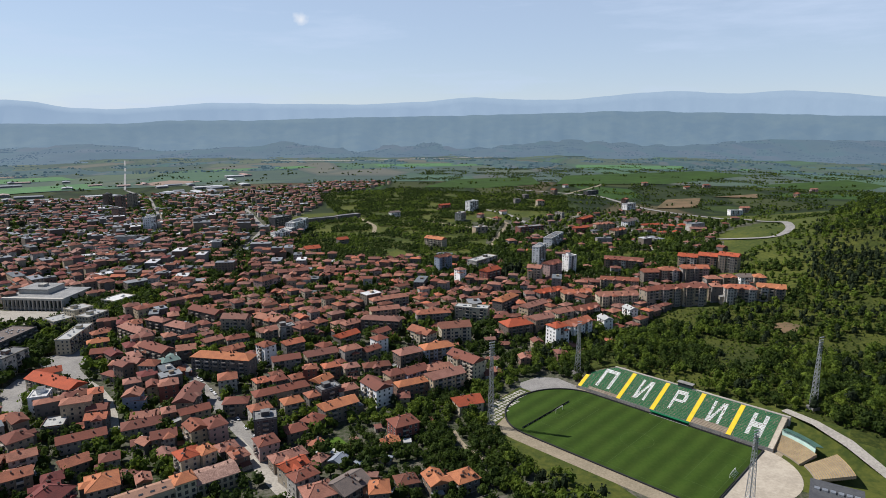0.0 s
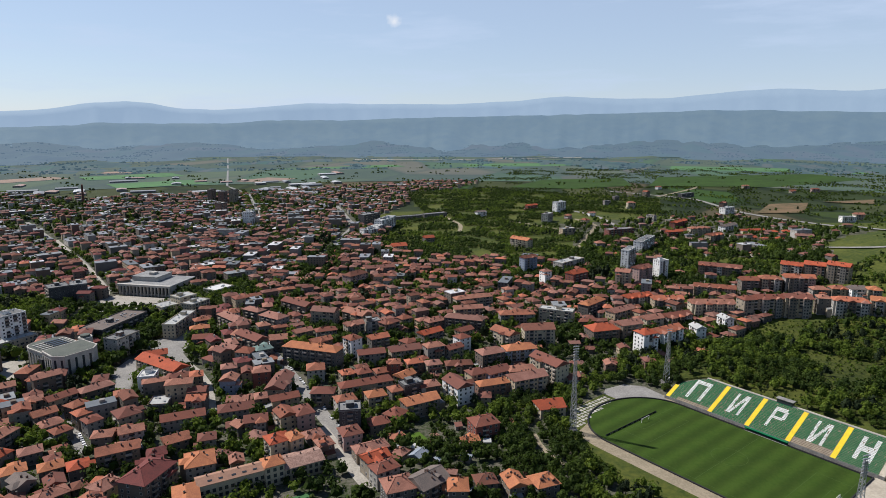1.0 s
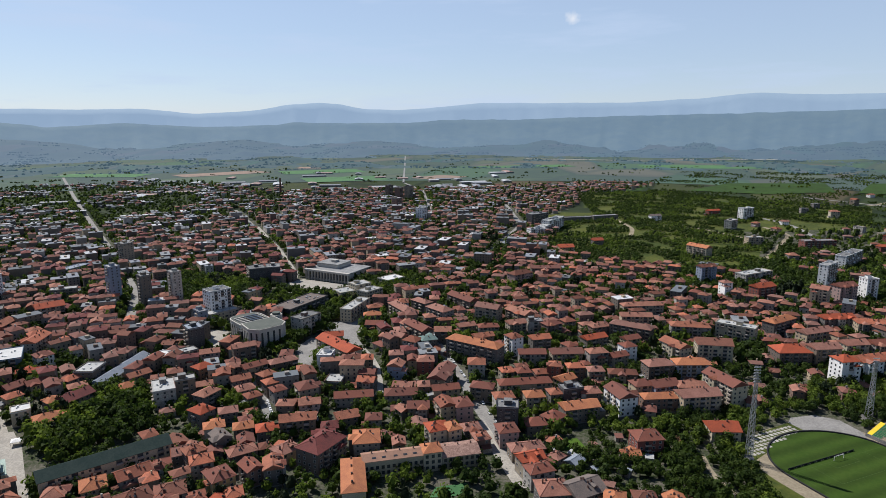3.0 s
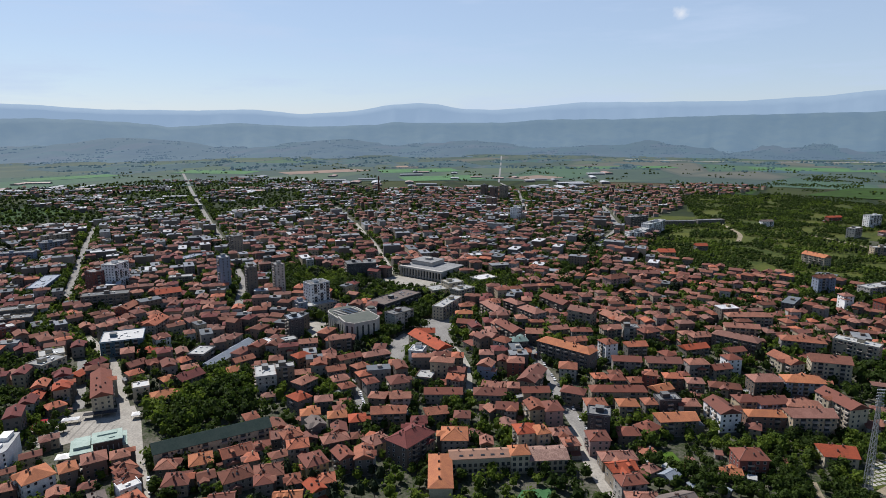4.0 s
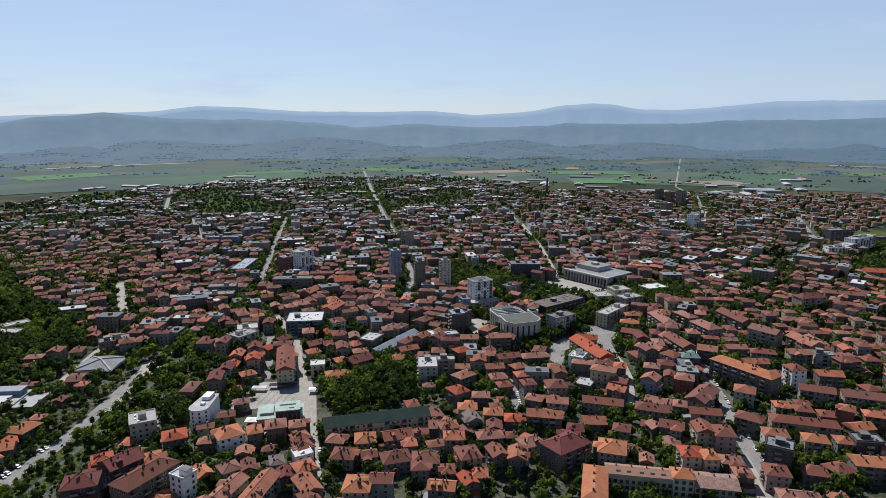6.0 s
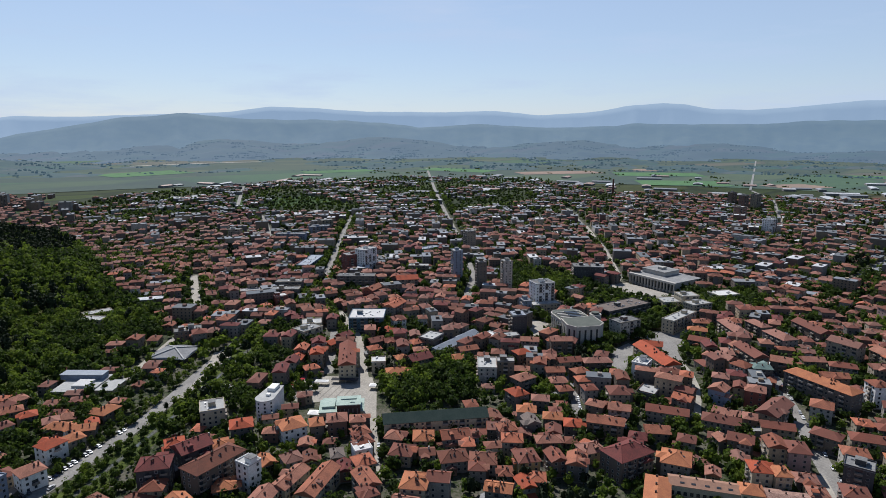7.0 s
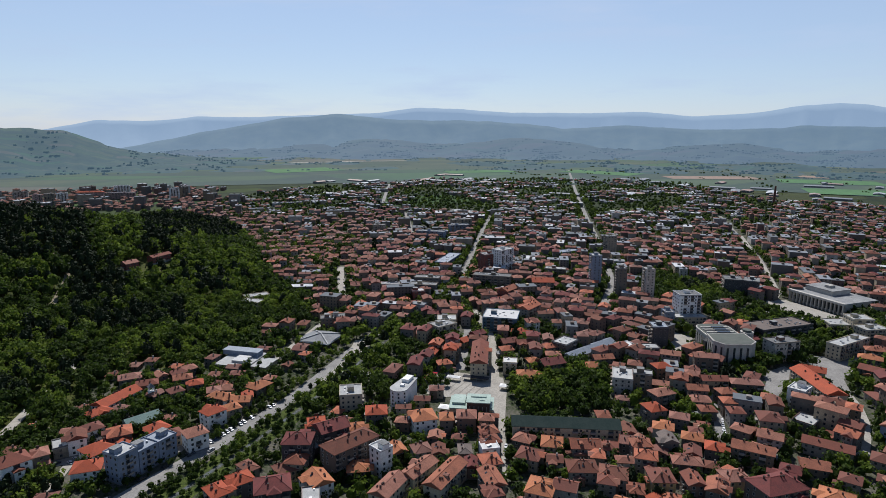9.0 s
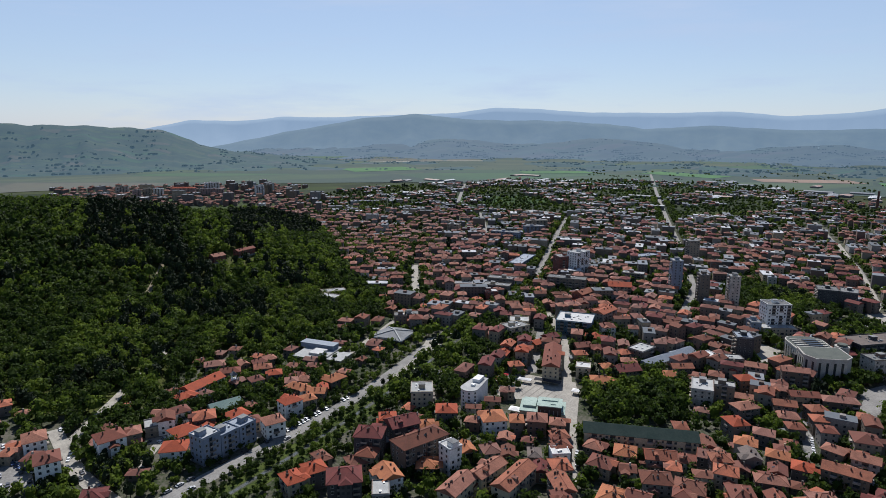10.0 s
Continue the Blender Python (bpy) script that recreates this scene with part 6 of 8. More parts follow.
house(269, 1030, 17, 34.4, 11.0, 4, 'h', 'cream')
house(226, 1009, 27, 27.5, 10.0, 3, 'h', 'brick', 'red')
house(271, 953, 35, 26.8, 11.0, 5)
house(389, 1297, 41, 31.2, 13.0, 4, 'f', 'white')
house(329, 1084, 48, 42.9, 12.0, 3, 'h', 'white', 'grey')
house(546, 1155, 5, 23.4, 12.0, 3, 'f', 'white')
house(378, 1587, 42, 48.1, 12.0, 3, 'f', 'dark')
house(-642, 342, -90, 18.5, 16.0, 9, 'f', 'brick')
house(-634, 357, -68, 22.7, 15.0, 11, 'f', 'white', 'light')
house(-587, 318, 53, 41.0, 14.0, 5, 'f')
house(-882, 369, 52, 44.3, 14.0, 5, 'f', 'blue')
house(-921, 434, 81, 32.7, 13.0, 5, 'f', 'blue')
house(-978, 466, 84, 36.4, 13.0, 5, 'f')
house(-973, 314, 55, 19.5, 13.0, 5, 'f')
house(-940, 333, 60, 31.8, 13.0, 4, 'f', 'brick')
house(-1131, 545, 27, 60.0, 30.0, 2, 'f', '-', 'light')
house(-713, 322, -42, 60.0, 16.0, 3, 'f', 'blue', 'metal')
house(-606, 249, 55, 27.3, 12.0, 5, 'f')
house(-590, 238, 56, 28.6, 12.0, 4, 'f')
house(-616, 211, 71, 20.9, 12.0, 3, 'f', 'pink')
house(-568, 223, 82, 12.1, 11.0, 4, 'f', 'brick', 'white')
house(-538, 310, -62, 20.9, 12.0, 4, 'h', 'brick')
house(-472, 212, 66, 15.9, 14.0, 4, 'f', 'cream', 'light')
house(-475, 297, -61, 24.1, 11.0, 4)
house(-598, 408, 49, 23.8, 12.0, 4, 'f', '-', 'light')
house(-552, 361, 64, 22.7, 14.0, 4, 'h', '-', 'red')
house(-540, 420, -20, 13.0, 10.0, 13, 'f', 'blue', 'light')
house(-499, 421, -21, 13.0, 9.0, 11, 'f')
house(-475, 436, -23, 13.0, 9.0, 12, 'f')
house(-673, 546, -14, 14.0, 13.5, 10, 'f')
house(-692, 489, -81, 34.6, 14.0, 3, 'f', 'blue', 'metal')
house(-412, 425, 71, 20.0, 15.0, 9, 'f', 'white')
house(-464, 541, -40, 20.0, 18.0, 6, 'f', 'dark')
house(-451, 554, -50, 20.0, 15.1, 6, 'f', 'dark')
house(-326, 535, 62, 17.3, 16.0, 5, 'f', 'cream', 'light')
house(-336, 523, 60, 19.4, 18.0, 3, 'f', 'cream', 'light')
house(-309, 526, 74, 21.8, 14.0, 4, 'f', 'cream', 'light')
house(-318, 588, 67, 24.0, 18.0, 3, 'f', 'cream', 'white')
house(-296, 477, -84, 41.0, 11.0, 4, 'f', 'cream', 'light')
house(-347, 463, 85, 53.3, 22.0, 4, 'f', 'dark', 'grey')
house(-311, 421, 80, 22.3, 13.0, 5, 'f', '-', '-')
house(-364, 348, -29, 15.0, 11.8, 7, 'f', 'dark', 'metal')
house(-405, 397, -23, 12.0, 7.7, 5, 'f', 'blue')
house(-401, 418, 69, 27.9, 12.0, 3, 'f', 'cream', 'light')
house(-252, 485, -36, 34.0, 11.0, 4)
house(-221, 448, -28, 26.9, 11.0, 3)
house(-212, 536, -30, 35.0, 12.0, 4, 'h', '-', 'old')
house(-176, 507, -6, 21.7, 12.0, 5, 'h', '-', 'old')
house(-149, 513, -30, 25.2, 12.0, 4)
house(-593, 1129, 69, 17.3, 14.0, 9, 'f', '-', 'light')
house(-492, 1034, 82, 20.9, 13.0, 8, 'f', 'white', 'light')
house(-722, 1335, 72, 13.9, 13.0, 10, 'f')
house(-677, 1299, 83, 17.4, 13.0, 10, 'f')
house(-670, 1336, 84, 18.4, 13.0, 10, 'f')
house(-250, 971, 84, 60.0, 14.0, 4, 'f', 'white', 'light')
house(-243, 1037, 80, 45.5, 14.0, 6, 'f', 'white', 'light')
house(-515, 127, 77, 11.9, 11.0, 4, 'f')
house(-459, 202, -76, 19.6, 15.0, 4, 'f', 'cream')
house(-700, -43, -51, 14.7, 10.0, 2, 'h', 'brick', '-')
house(-727, -15, -45, 25.7, 8.0, 2, 'h', 'brick', '-')
house(-608, 66, 50, 20.0, 12.0, 2, 'f', 'cream', 'light')
house(-634, 73, -83, 24.0, 12.0, 1, 'f', 'cream', 'light')
house(-1604, -266, -74, 18.1, 12.0, 8, 'f', 'pink')
house(-1622, -246, -78, 20.7, 12.0, 8, 'f')
house(-1656, -226, -82, 23.6, 12.0, 7, 'f', 'white')
house(-1751, -323, -87, 30.6, 12.0, 6, 'f')
house(-1723, -176, 80, 60.0, 12.0, 5, 'h', 'pink', 'red')
house(-1681, -105, 80, 60.0, 12.0, 5, 'f', 'pink')
house(-1627, 11, -71, 20.5, 12.0, 9, 'f', 'white')
house(-1649, 33, -52, 15.9, 12.0, 9, 'f')
house(-1769, -109, -88, 37.4, 12.0, 8, 'f', 'white')
house(-1783, -186, -88, 36.2, 12.0, 8, 'f')
house(-273, 197, 62, 60, 13, 3, "g", "cream", "darkgreen", "school", "long cream school with dark green sheet roof")
# villas along the hill road
for spot in (
        (54, 1292, -13, 14, 11, 3, 'f', 'pink'),
        (72, 1188, 56, 12, 10, 2, 'h', 'pink'),
        (199, 1497, 31, 14, 10, 3, 'f', '-'),
        (168, 1407, 21, 14, 9, 3, 'f', '-'),
        (347, 1768, 37, 14, 11, 2, 'h', 'white'),
        (383, 1585, 0, 16, 11, 2, 'f', '-'),
        (405, 1383, 59, 20, 9, 4, 'h', '-'),
        (671, 1715, 3, 14, 9, 2, 'h', '-'),
        (733, 1733, 4, 20, 10, 3, 'h', 'pink'),
        (553, 1147, 55, 14, 10, 4, 'h', 'white'),
        (575, 1179, 9, 16, 11, 3, 'h', 'cream'),
        (224, 1187, -45, 16, 9, 3, 'f', '-'),
        (250, 1151, 42, 16, 9, 2, 'f', 'cream'),
        (277, 1054, -6, 16, 10, 2, 'h', '-'),
        (244, 1037, 31, 20, 11, 2, 'h', 'pink'),
        (98, 1116, -56, 14, 10, 3, 'h', '-'),
        (58, 739, -35, 12, 10, 2, 'h', 'pink'),
        (131, 823, 28, 14, 9, 3, 'h', 'white'),
        (158, 756, 54, 14, 10, 3, 'f', '-'),
        (98, 880, 19, 12, 11, 4, 'h', '-'),
        (944, 1582, -5, 16, 10, 3, 'h', 'pink'),
        (793, 1392, 40, 12, 10, 3, 'h', '-'),
        (283, 1585, -53, 14, 11, 4, 'h', '-'),
        (582, 1800, 17, 16, 11, 3, 'h', '-'),
        (119, 1227, 26, 12, 9, 2, 'h', 'white'),
        (212, 1355, 15, 16, 11, 4, 'h', 'cream'),
        (266, 947, -20, 14, 10, 3, 'h', 'white'),
        (340, 1100, 38, 12, 9, 4, 'h', 'white')):
    if free(spot[0], spot[1], 9):
        house(*spot)
house(-463, 261, 54, 30, 27, 4, "f", "navy", "white", "shopping_centre", "dark blue shopping centre with white flat roof")
house(-386, 200, -29, 44, 11.5, 4, "g", "cream", "-")
house(-380, 294, -73, 56, 11, 1, "g", "-", "metal", "market_hall", "long low market hall with zinc roof")


# ---- the school above the gardens ----
def school():
    """A long classroom range with a tiled wing, a square stair tower under a hipped roof and a hall under rusty sheet."""
    t = new("school")
    t.matrix_world = pose(-139, 254, ground_z(-139, 254), 0, 0, 37)
    tagged(t, "long cream school with tan and orange roofs and rusty hall", "building")
    c, d = math.cos(radians(37)), math.sin(radians(37))

    def block(nm, x, y, L, W, h, roof_mat, rise, hip, label, turn=0, sky=()):
        s = Shell()
        s.box((0, 0, -3), (L, W, h + 3), 0, 0)
        for sg in (-1, 1):
            k = max(2, int(L / 2.6))
            for i in range(k):
                u = (i + 0.5) / k * L - L / 2
                for st in range(int(h / 3.1)):
                    z = 1.3 + st * 3.1
                    q = [(u - 0.8, sg * (W / 2 + 0.04), z), (u + 0.8, sg * (W / 2 + 0.04), z), (u + 0.8, sg * (W / 2 + 0.04), z + 1.9), (u - 0.8, sg * (W / 2 + 0.04), z + 1.9)]
                    s.face(q if sg < 0 else q[::-1], 1)
        body = part(nm, s, [WALLS["cream"], M_GLASS], t)
        body.matrix_basis = pose(x, y, 0, 0, 0, turn)
        s = Shell()
        s.roof((0, 0, h), (L, W), rise, 0, hip, 0.6, 0)
        part("roof", s, [roof_mat], body, label)
        if not hip:
            s = Shell()
            for e in (-1, 1):
                s.face([(e * L / 2, -W / 2, h + 0.02), (e * L / 2, W / 2, h + 0.02), (e * L / 2, 0, h + rise)][::e], 0)
            part("gable", s, [WALLS["cream"]], body)
        for u, v in sky:
            s = Shell()
            s.box((0, 0, 0), (2.0, 1.0, 0.12), 0, 0)
            part("skylight", s, [M_GLASS], body).matrix_basis = pose(u, v, h + rise * (1 - abs(v) / (W / 2 + 0.6)) + 0.24, math.degrees(math.atan2(rise, W / 2 + 0.6)) * (1 if v < 0 else -1))
        k = 2 + int(L / 12)
        for i in range(k):
            part("chimney", CHIM, None, body).matrix_basis = pose(-L * 0.35 + i * L * 0.7 / (k - 1), W * 0.06, h + rise * 0.9)
        take_box(-139 + x * c - y * d, 254 + x * d + y * c, 37 + turn, L, W)
    block("classroom_range", 1, 3.5, 31, 9, 9.0, M_TAN_ROOF, 1.9, 0, "tan sheet roof with skylights", 0, ((-10, -3), (-5, -3), (1, -3), (6, -3), (11, -3)))
    block("tiled_wing", -20.5, -10.5, 30, 11, 9.0, ROOFS["orange"], 2.6, 0.9, "orange tiled hipped roof", 86)
    block("stair_tower", 21, 2.5, 9.5, 9.5, 10.5, ROOFS["orange"], 3.0, 1, "steep orange tiled roof")
    block("hall", 36, 4.5, 20, 14, 7.0, M_RUST_ROOF, 2.2, 0, "rusty pale sheet roof")


M_TAN_ROOF = material("tan_sheet_roof", (0.30, 0.17, 0.115), (0.24, 0.14, 0.10), 0.2, 0.8, 0.2, 1.0)
M_RUST_ROOF = material("rusty_corrugated_sheet", (0.30, 0.19, 0.15), (0.17, 0.10, 0.08), 0.35, 0.75, 0.3, 1.4)
school()
paved([(-113, 243), (-114, 252), (-101, 262), (-97, 252)], "green sports court beside the school", M_COURT, "sports_court", 0.16)


# ---- public buildings with forms of their own ----
def lay(name, label, x, y, rot, category="building"):
    ob = new(name)
    ob.matrix_world = pose(x, y, ground_z(x, y), 0, 0, rot)
    return tagged(ob, label, category)


def glazed(s, x0, x1, y, z, w, h, k, m, sign=-1):
    """A row of k window panes on a wall along x."""
    for i in range(k):
        c = x0 + (i + 0.5) / k * (x1 - x0)
        q = [(c - w / 2, y, z), (c + w / 2, y, z), (c + w / 2, y, z + h), (c - w / 2, y, z + h)]
        s.face(q if sign < 0 else q[::-1], m)


M_STAGE = material("dark_brown_cladding", (0.085, 0.060, 0.050), (0.055, 0.042, 0.036), 0.3, 0.8, 0.2, 1.5)


def theatre():
    t = lay("theatre", "town theatre with pale green copper roofs", -320, 161, 60)
    t.scale = (0.72, 0.70, 0.85)
    take_box(-321, 160, 52, 36, 26)
    s = Shell()
    s.box((0, 0, -2), (36, 24, 11), 0, 0)
    glazed(s, -16, 16, -12.06, 2, 1.6, 4, 9, 1)
    part("wall", s, [WALLS["cream"], M_GLASS], t)
    s = Shell()
    s.box((0, 0, 9), (37.5, 25.5, 0.7), 0, 0)
    s.box((-11, 3, 9.7), (11, 17, 1.6), 0, 0)
    s.box((13, -4, 9.7), (9, 15, 1.2), 0, 0)
    part("roof", s, [M_COPPER], t, "pale green copper")
    s = Shell()
    s.box((6, -5, -2), (19, 17, 16.5), 0, 0)
    for i in range(5):
        s.box((-1 + i * 3.5, -13.7, 4.0), (0.6, 0.5, 8.0), 0, 1)
    tower = part("stage_tower", s, [M_STAGE, M_CONC], t, "dark brown stage tower")
    s = Shell()
    s.box((6, -5, 14.5), (20.2, 18.2, 0.6), 0, 0)
    s.box((6, -1, 15.1), (13, 5, 0.7), 0, 0)
    s.box((9, -9, 15.1), (4, 2, 0.5), 0, 0)
    part("tower_roof", s, [M_COPPER], tower, "pale green copper")


def cross_hall():
    t = lay("exhibition_hall", "low square hall with grey cross-ridged roof", -485, 105, 48, "hall")
    take_box(-485, 105, 48, 28, 28)
    s = Shell()
    s.box((0, 0, -1), (24, 24, 6), 0, 0)
    glazed(s, -11, 11, -12.06, 0.8, 2.2, 3.2, 8, 1)
    part("wall", s, [WALLS["dark"], M_GLASS], t)
    s = Shell()
    a = 14.0
    c = [(-a, -a, 5), (a, -a, 5), (a, a, 5), (-a, a, 5)]
    mid = [((c[i][0] + c[(i + 1) % 4][0]) / 2, (c[i][1] + c[(i + 1) % 4][1]) / 2, 6.0) for i in range(4)]
    for i in range(4):
        s.face([c[i], mid[i], (0, 0, 8.6)], 0)
        s.face([mid[i], c[(i + 1) % 4], (0, 0, 8.6)], 0)
    s.box((0, 0, 4.6), (28.4, 28.4, 0.42), 0, 1)
    part("roof", s, [M_SLATE, M_WHITE], t, "grey sheet roof")
    for i in range(4):
        s = Shell()
        p, q = Vector(c[i]), Vector((0, 0, 8.6))
        sd = (q - p).cross(Vector((0, 0, 1))).normalized() * 0.5
        up = Vector((0, 0, 0.7))
        s.solid([tuple(v) for v in (p - sd, p + sd, p + sd + up, p - sd + up, q - sd, q + sd, q + sd + up, q - sd + up)],
                ((3, 2, 6, 7), (0, 3, 7, 4), (1, 5, 6, 2), (0, 1, 2, 3)), 0)
        part("ridge_beam", s, [ROOFS["light"]], t, "pale ridge beam")


def sports_hall():
    t = lay("sports_hall", "flat sports hall with pale roof and raised grey box", -464, 40, 53, "hall")
    t.scale = (0.85, 0.8, 0.75)
    take_box(-464, 40, 53, 40, 32)
    s = Shell()
    s.box((0, 0, -2), (30, 36, 7), 0, 0)
    glazed(s, -14, 14, -18.06, 1, 3, 2.6, 8, 1)
    part("wall", s, [WALLS["cream"], M_GLASS], t)
    s = Shell()
    s.box((0, 0, 5), (31, 37, 0.6), 0, 0)
    part("roof", s, [ROOFS["light"]], t, "pale grey membrane roof")
    s = Shell()
    s.box((-4, 11, 5.6), (34, 10, 4.5), 0, 0)
    s.box((-4, 11, 10.1), (35, 11, 0.5), 0, 1)
    part("raised_box", s, [WALLS["blue"], ROOFS["metal"]], t)
    s = Shell()
    s.box((3, -4, 5.6), (12, 14, 2.2), 0, 0)
    part("rooflight", s, [ROOFS["white"]], t)
    s = Shell()
    s.box((22, -2, -2), (16, 22, 6), 0, 0)
    s.box((22, -2, 4), (17, 23, 0.5), 0, 1)
    part("annex", s, [WALLS["cream"], ROOFS["light"]], t)


def hotel():
    t = lay("hotel", "white four-storey hotel with a rounded end", -352, 128, -45)
    take_box(-352, 128, -45, 24, 12)
    t.scale = (0.8, 0.8, 0.86)
    n, a, b = 10, 15.0, 7.0
    ring = [(-a, -b * 0.75), (a - b, -b)] + [(a - b + b * math.cos(q), b * math.sin(q)) for q in (-math.pi / 2 + math.pi * (i + 1) / n for i in range(n))] + [(-a, b * 0.75)]
    for nm, z0, z1, grow, mats in (("wall", -2, 15, 0, [M_WHITE]), ("roof", 15, 15.6, 0.4, [ROOFS["light"]])):
        s = Shell()
        p = [(x * (1 + grow / a), y * (1 + grow / b)) for x, y in ring]
        k = len(p)
        s.solid([(x, y, z) for z in (z0, z1) for x, y in p],
                [tuple(range(k - 1, -1, -1)), tuple(range(k, 2 * k))] + [(i, (i + 1) % k, k + (i + 1) % k, k + i) for i in range(k)], 0)
        part(nm, s, mats, t)
    for st in range(5):
        for i in range(8):
            x = -13 + i * 2.7
            add_window(t, pose(x, -b * 0.75 - (x + a) * b * 0.25 / (2 * a - b) - 0.02, 2 + st * 2.8, 0, 0, -4))
        for i in range(4):
            q = -math.pi / 2 + math.pi * (i + 0.7) / 4.4
            add_window(t, pose(a - b + (b + 0.02) * math.cos(q), (b + 0.02) * math.sin(q), 2 + st * 2.8, 0, 0, math.degrees(q) + 90))
    s = Shell()
    s.box((-8, 0, 15.6), (10, 6, 2.4), 0, 0)
    s.box((4, 1, 15.6), (3, 3, 1.4), 0, 0)
    part("roof_box", s, [M_WHITE], t)


def prism(s, ring, z0, z1, m=0, top=None):
    """An upright prism over a plan ring given counter-clockwise."""
    k = len(ring)
    s.solid([(x, y, z) for z in (z0, z1) for x, y in ring],
            [tuple(range(k - 1, -1, -1)), tuple(range(k, 2 * k))] + [(i, (i + 1) % k, k + (i + 1) % k, k + i) for i in range(k)],
            [m, m if top is None else top] + [m] * k)


def court():
    t = lay("concert_hall", "grey concrete concert hall with ribbed green-grey roof and rounded corner", -338, 391, -24)
    take_box(-338, 391, -24, 56, 30)
    r = 9.0
    left = [(-30 + r, -13), (0, -13), (0, 14), (-30 + r, 14)] + [(-30 + r + r * math.cos(q), 14 - r + r * math.sin(q)) for q in (math.pi / 2 + math.pi / 2 * i / 6 for i in range(1, 7))] + [(-30 + r + r * math.cos(q), -13 + r + r * math.sin(q)) for q in (math.pi + math.pi / 2 * i / 6 for i in range(6))]
    right = [(3, -15), (20, -17), (28, -12), (28, 8), (22, 14), (3, 14)]
    for nm, ring, h in (("rounded_hall", left, 13.5), ("tall_hall", right, 16.5)):
        s = Shell()
        prism(s, ring, -2, h, 0)
        body = part(nm, s, [M_CONC2], t)
        s = Shell()
        cx, cy = sum(p[0] for p in ring) / len(ring), sum(p[1] for p in ring) / len(ring)
        prism(s, [(cx + (x - cx) * 1.02, cy + (y - cy) * 1.02) for x, y in ring], h, h + 0.9, 0)
        part("parapet", s, [M_CONC2], body)
        s = Shell()
        prism(s, [(cx + (x - cx) * 0.95, cy + (y - cy) * 0.95) for x, y in ring], h + 0.9, h + 1.05, 0)
        part("roof", s, [M_FELT], body, "weathered green-grey felt")
    for i in range(5):
        s = Shell()
        s.box((-19.5 + i * 4.2, 0, 14.55), (1.1, 22, 0.9), 0, 0)
        s.box((-17.6 + i * 4.2, 2, 14.55), (1.8, 10, 1.5), 0, 1)
        part("roof_rib", s, [M_CONC2, M_GLASS], t)
    for ring, h in ((left, 13.5), (right, 16.5)):
        for (xa, ya), (xb, yb) in zip(ring, ring[1:] + ring[:1]):
            d = math.hypot(xb - xa, yb - ya)
            k = max(1, round(d / 4.6))
            if d < 2 or ya > 5 and yb > 5:
                continue
            for i in range(k):
                s = Shell()
                c = (i + 0.5) / k
                s.box((0, 0, 0), (0.32 * d / k, 0.3, h - 3.6), 0, 0)
                part("window_slot", s, [M_GLASS], t).matrix_basis = pose(xa + (xb - xa) * c, ya + (yb - ya) * c, 1.4, 0, 0, math.degrees(math.atan2(yb - ya, xb - xa)))
    s = Shell()
    s.box((1.5, -9, -2), (5, 14, 13), 0, 0)
    part("link", s, [WALLS["dark"]], t, "dark glazed link")
    s = Shell()
    prism(s, [(-3 + 5 * math.cos(q), 19 + 5 * math.sin(q)) for q in (2 * math.pi * i / 14 for i in range(14))], -2, 17, 0)
    prism(s, [(-3 + 3.4 * math.cos(q), 19 + 3.4 * math.sin(q)) for q in (2 * math.pi * i / 14 for i in range(14))], 17, 18.6, 1)
    part("stair_drum", s, [M_CONC2, M_FELT], t)


M_FELT = tint("green_grey_felt", (0.110, 0.118, 0.100), (0.080, 0.088, 0.078))
M_CONC2 = tint("pale_concrete", (0.43, 0.405, 0.36), (0.32, 0.30, 0.27))


def town_hall():
    t = lay("town_hall", "long cream town hall with columned front and flat roof", -393, 599, -4)
    t.scale = (1.0, 1.25, 1.25)
    take_box(-393, 599, -4, 64, 46)
    s = Shell()
    s.box((0, 0, -2), (60, 34, 11), 0, 0)
    glazed(s, -29, 29, -17.1, 2, 3.0, 5.5, 14, 1)
    s.box((0, -17.6, 8.2), (62, 3, 1.6), 0, 0)
    part("wall", s, [M_CONC2, M_GLASS], t)
    for i in range(15):
        s = Shell()
        s.box((0, 0, 0), (0.9, 1.1, 8.2), 0, 0)
        part("column", s, [M_CONC2], t).matrix_basis = pose(-29.4 + i * 4.2, -18.2, 0)
    s = Shell()
    s.box((0, 0, 9), (61, 35, 0.6), 0, 0)
    part("roof", s, [M_FLAT], t)
    s = Shell()
    s.box((-10, 4, 9.6), (30, 20, 3.4), 0, 0)
    s.box((-10, 4, 13), (31, 21, 0.5), 0, 1)
    s.box((-8, 4, 13.5), (6, 6, 2), 0, 0)
    part("attic", s, [M_CONC2, M_FLAT], t)


theatre()
cross_hall()
sports_hall()
hotel()
court()
town_hall()

# ---- the rest of the town ----
random.seed(5)
# Far tiles are washed out in their base colour to stand in for haze.
M_ROOF_FAR = material("distant_hazed_tiles", (0.225, 0.105, 0.080), (0.150, 0.090, 0.078), 0.05, 0.9, 0, 0.4, 0.28,
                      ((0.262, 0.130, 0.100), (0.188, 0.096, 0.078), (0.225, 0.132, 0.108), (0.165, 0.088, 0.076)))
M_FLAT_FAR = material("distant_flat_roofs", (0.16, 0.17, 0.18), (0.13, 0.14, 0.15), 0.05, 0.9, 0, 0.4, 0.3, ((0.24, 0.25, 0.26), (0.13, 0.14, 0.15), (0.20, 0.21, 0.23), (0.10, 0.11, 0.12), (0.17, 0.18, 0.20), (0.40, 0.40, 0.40)))


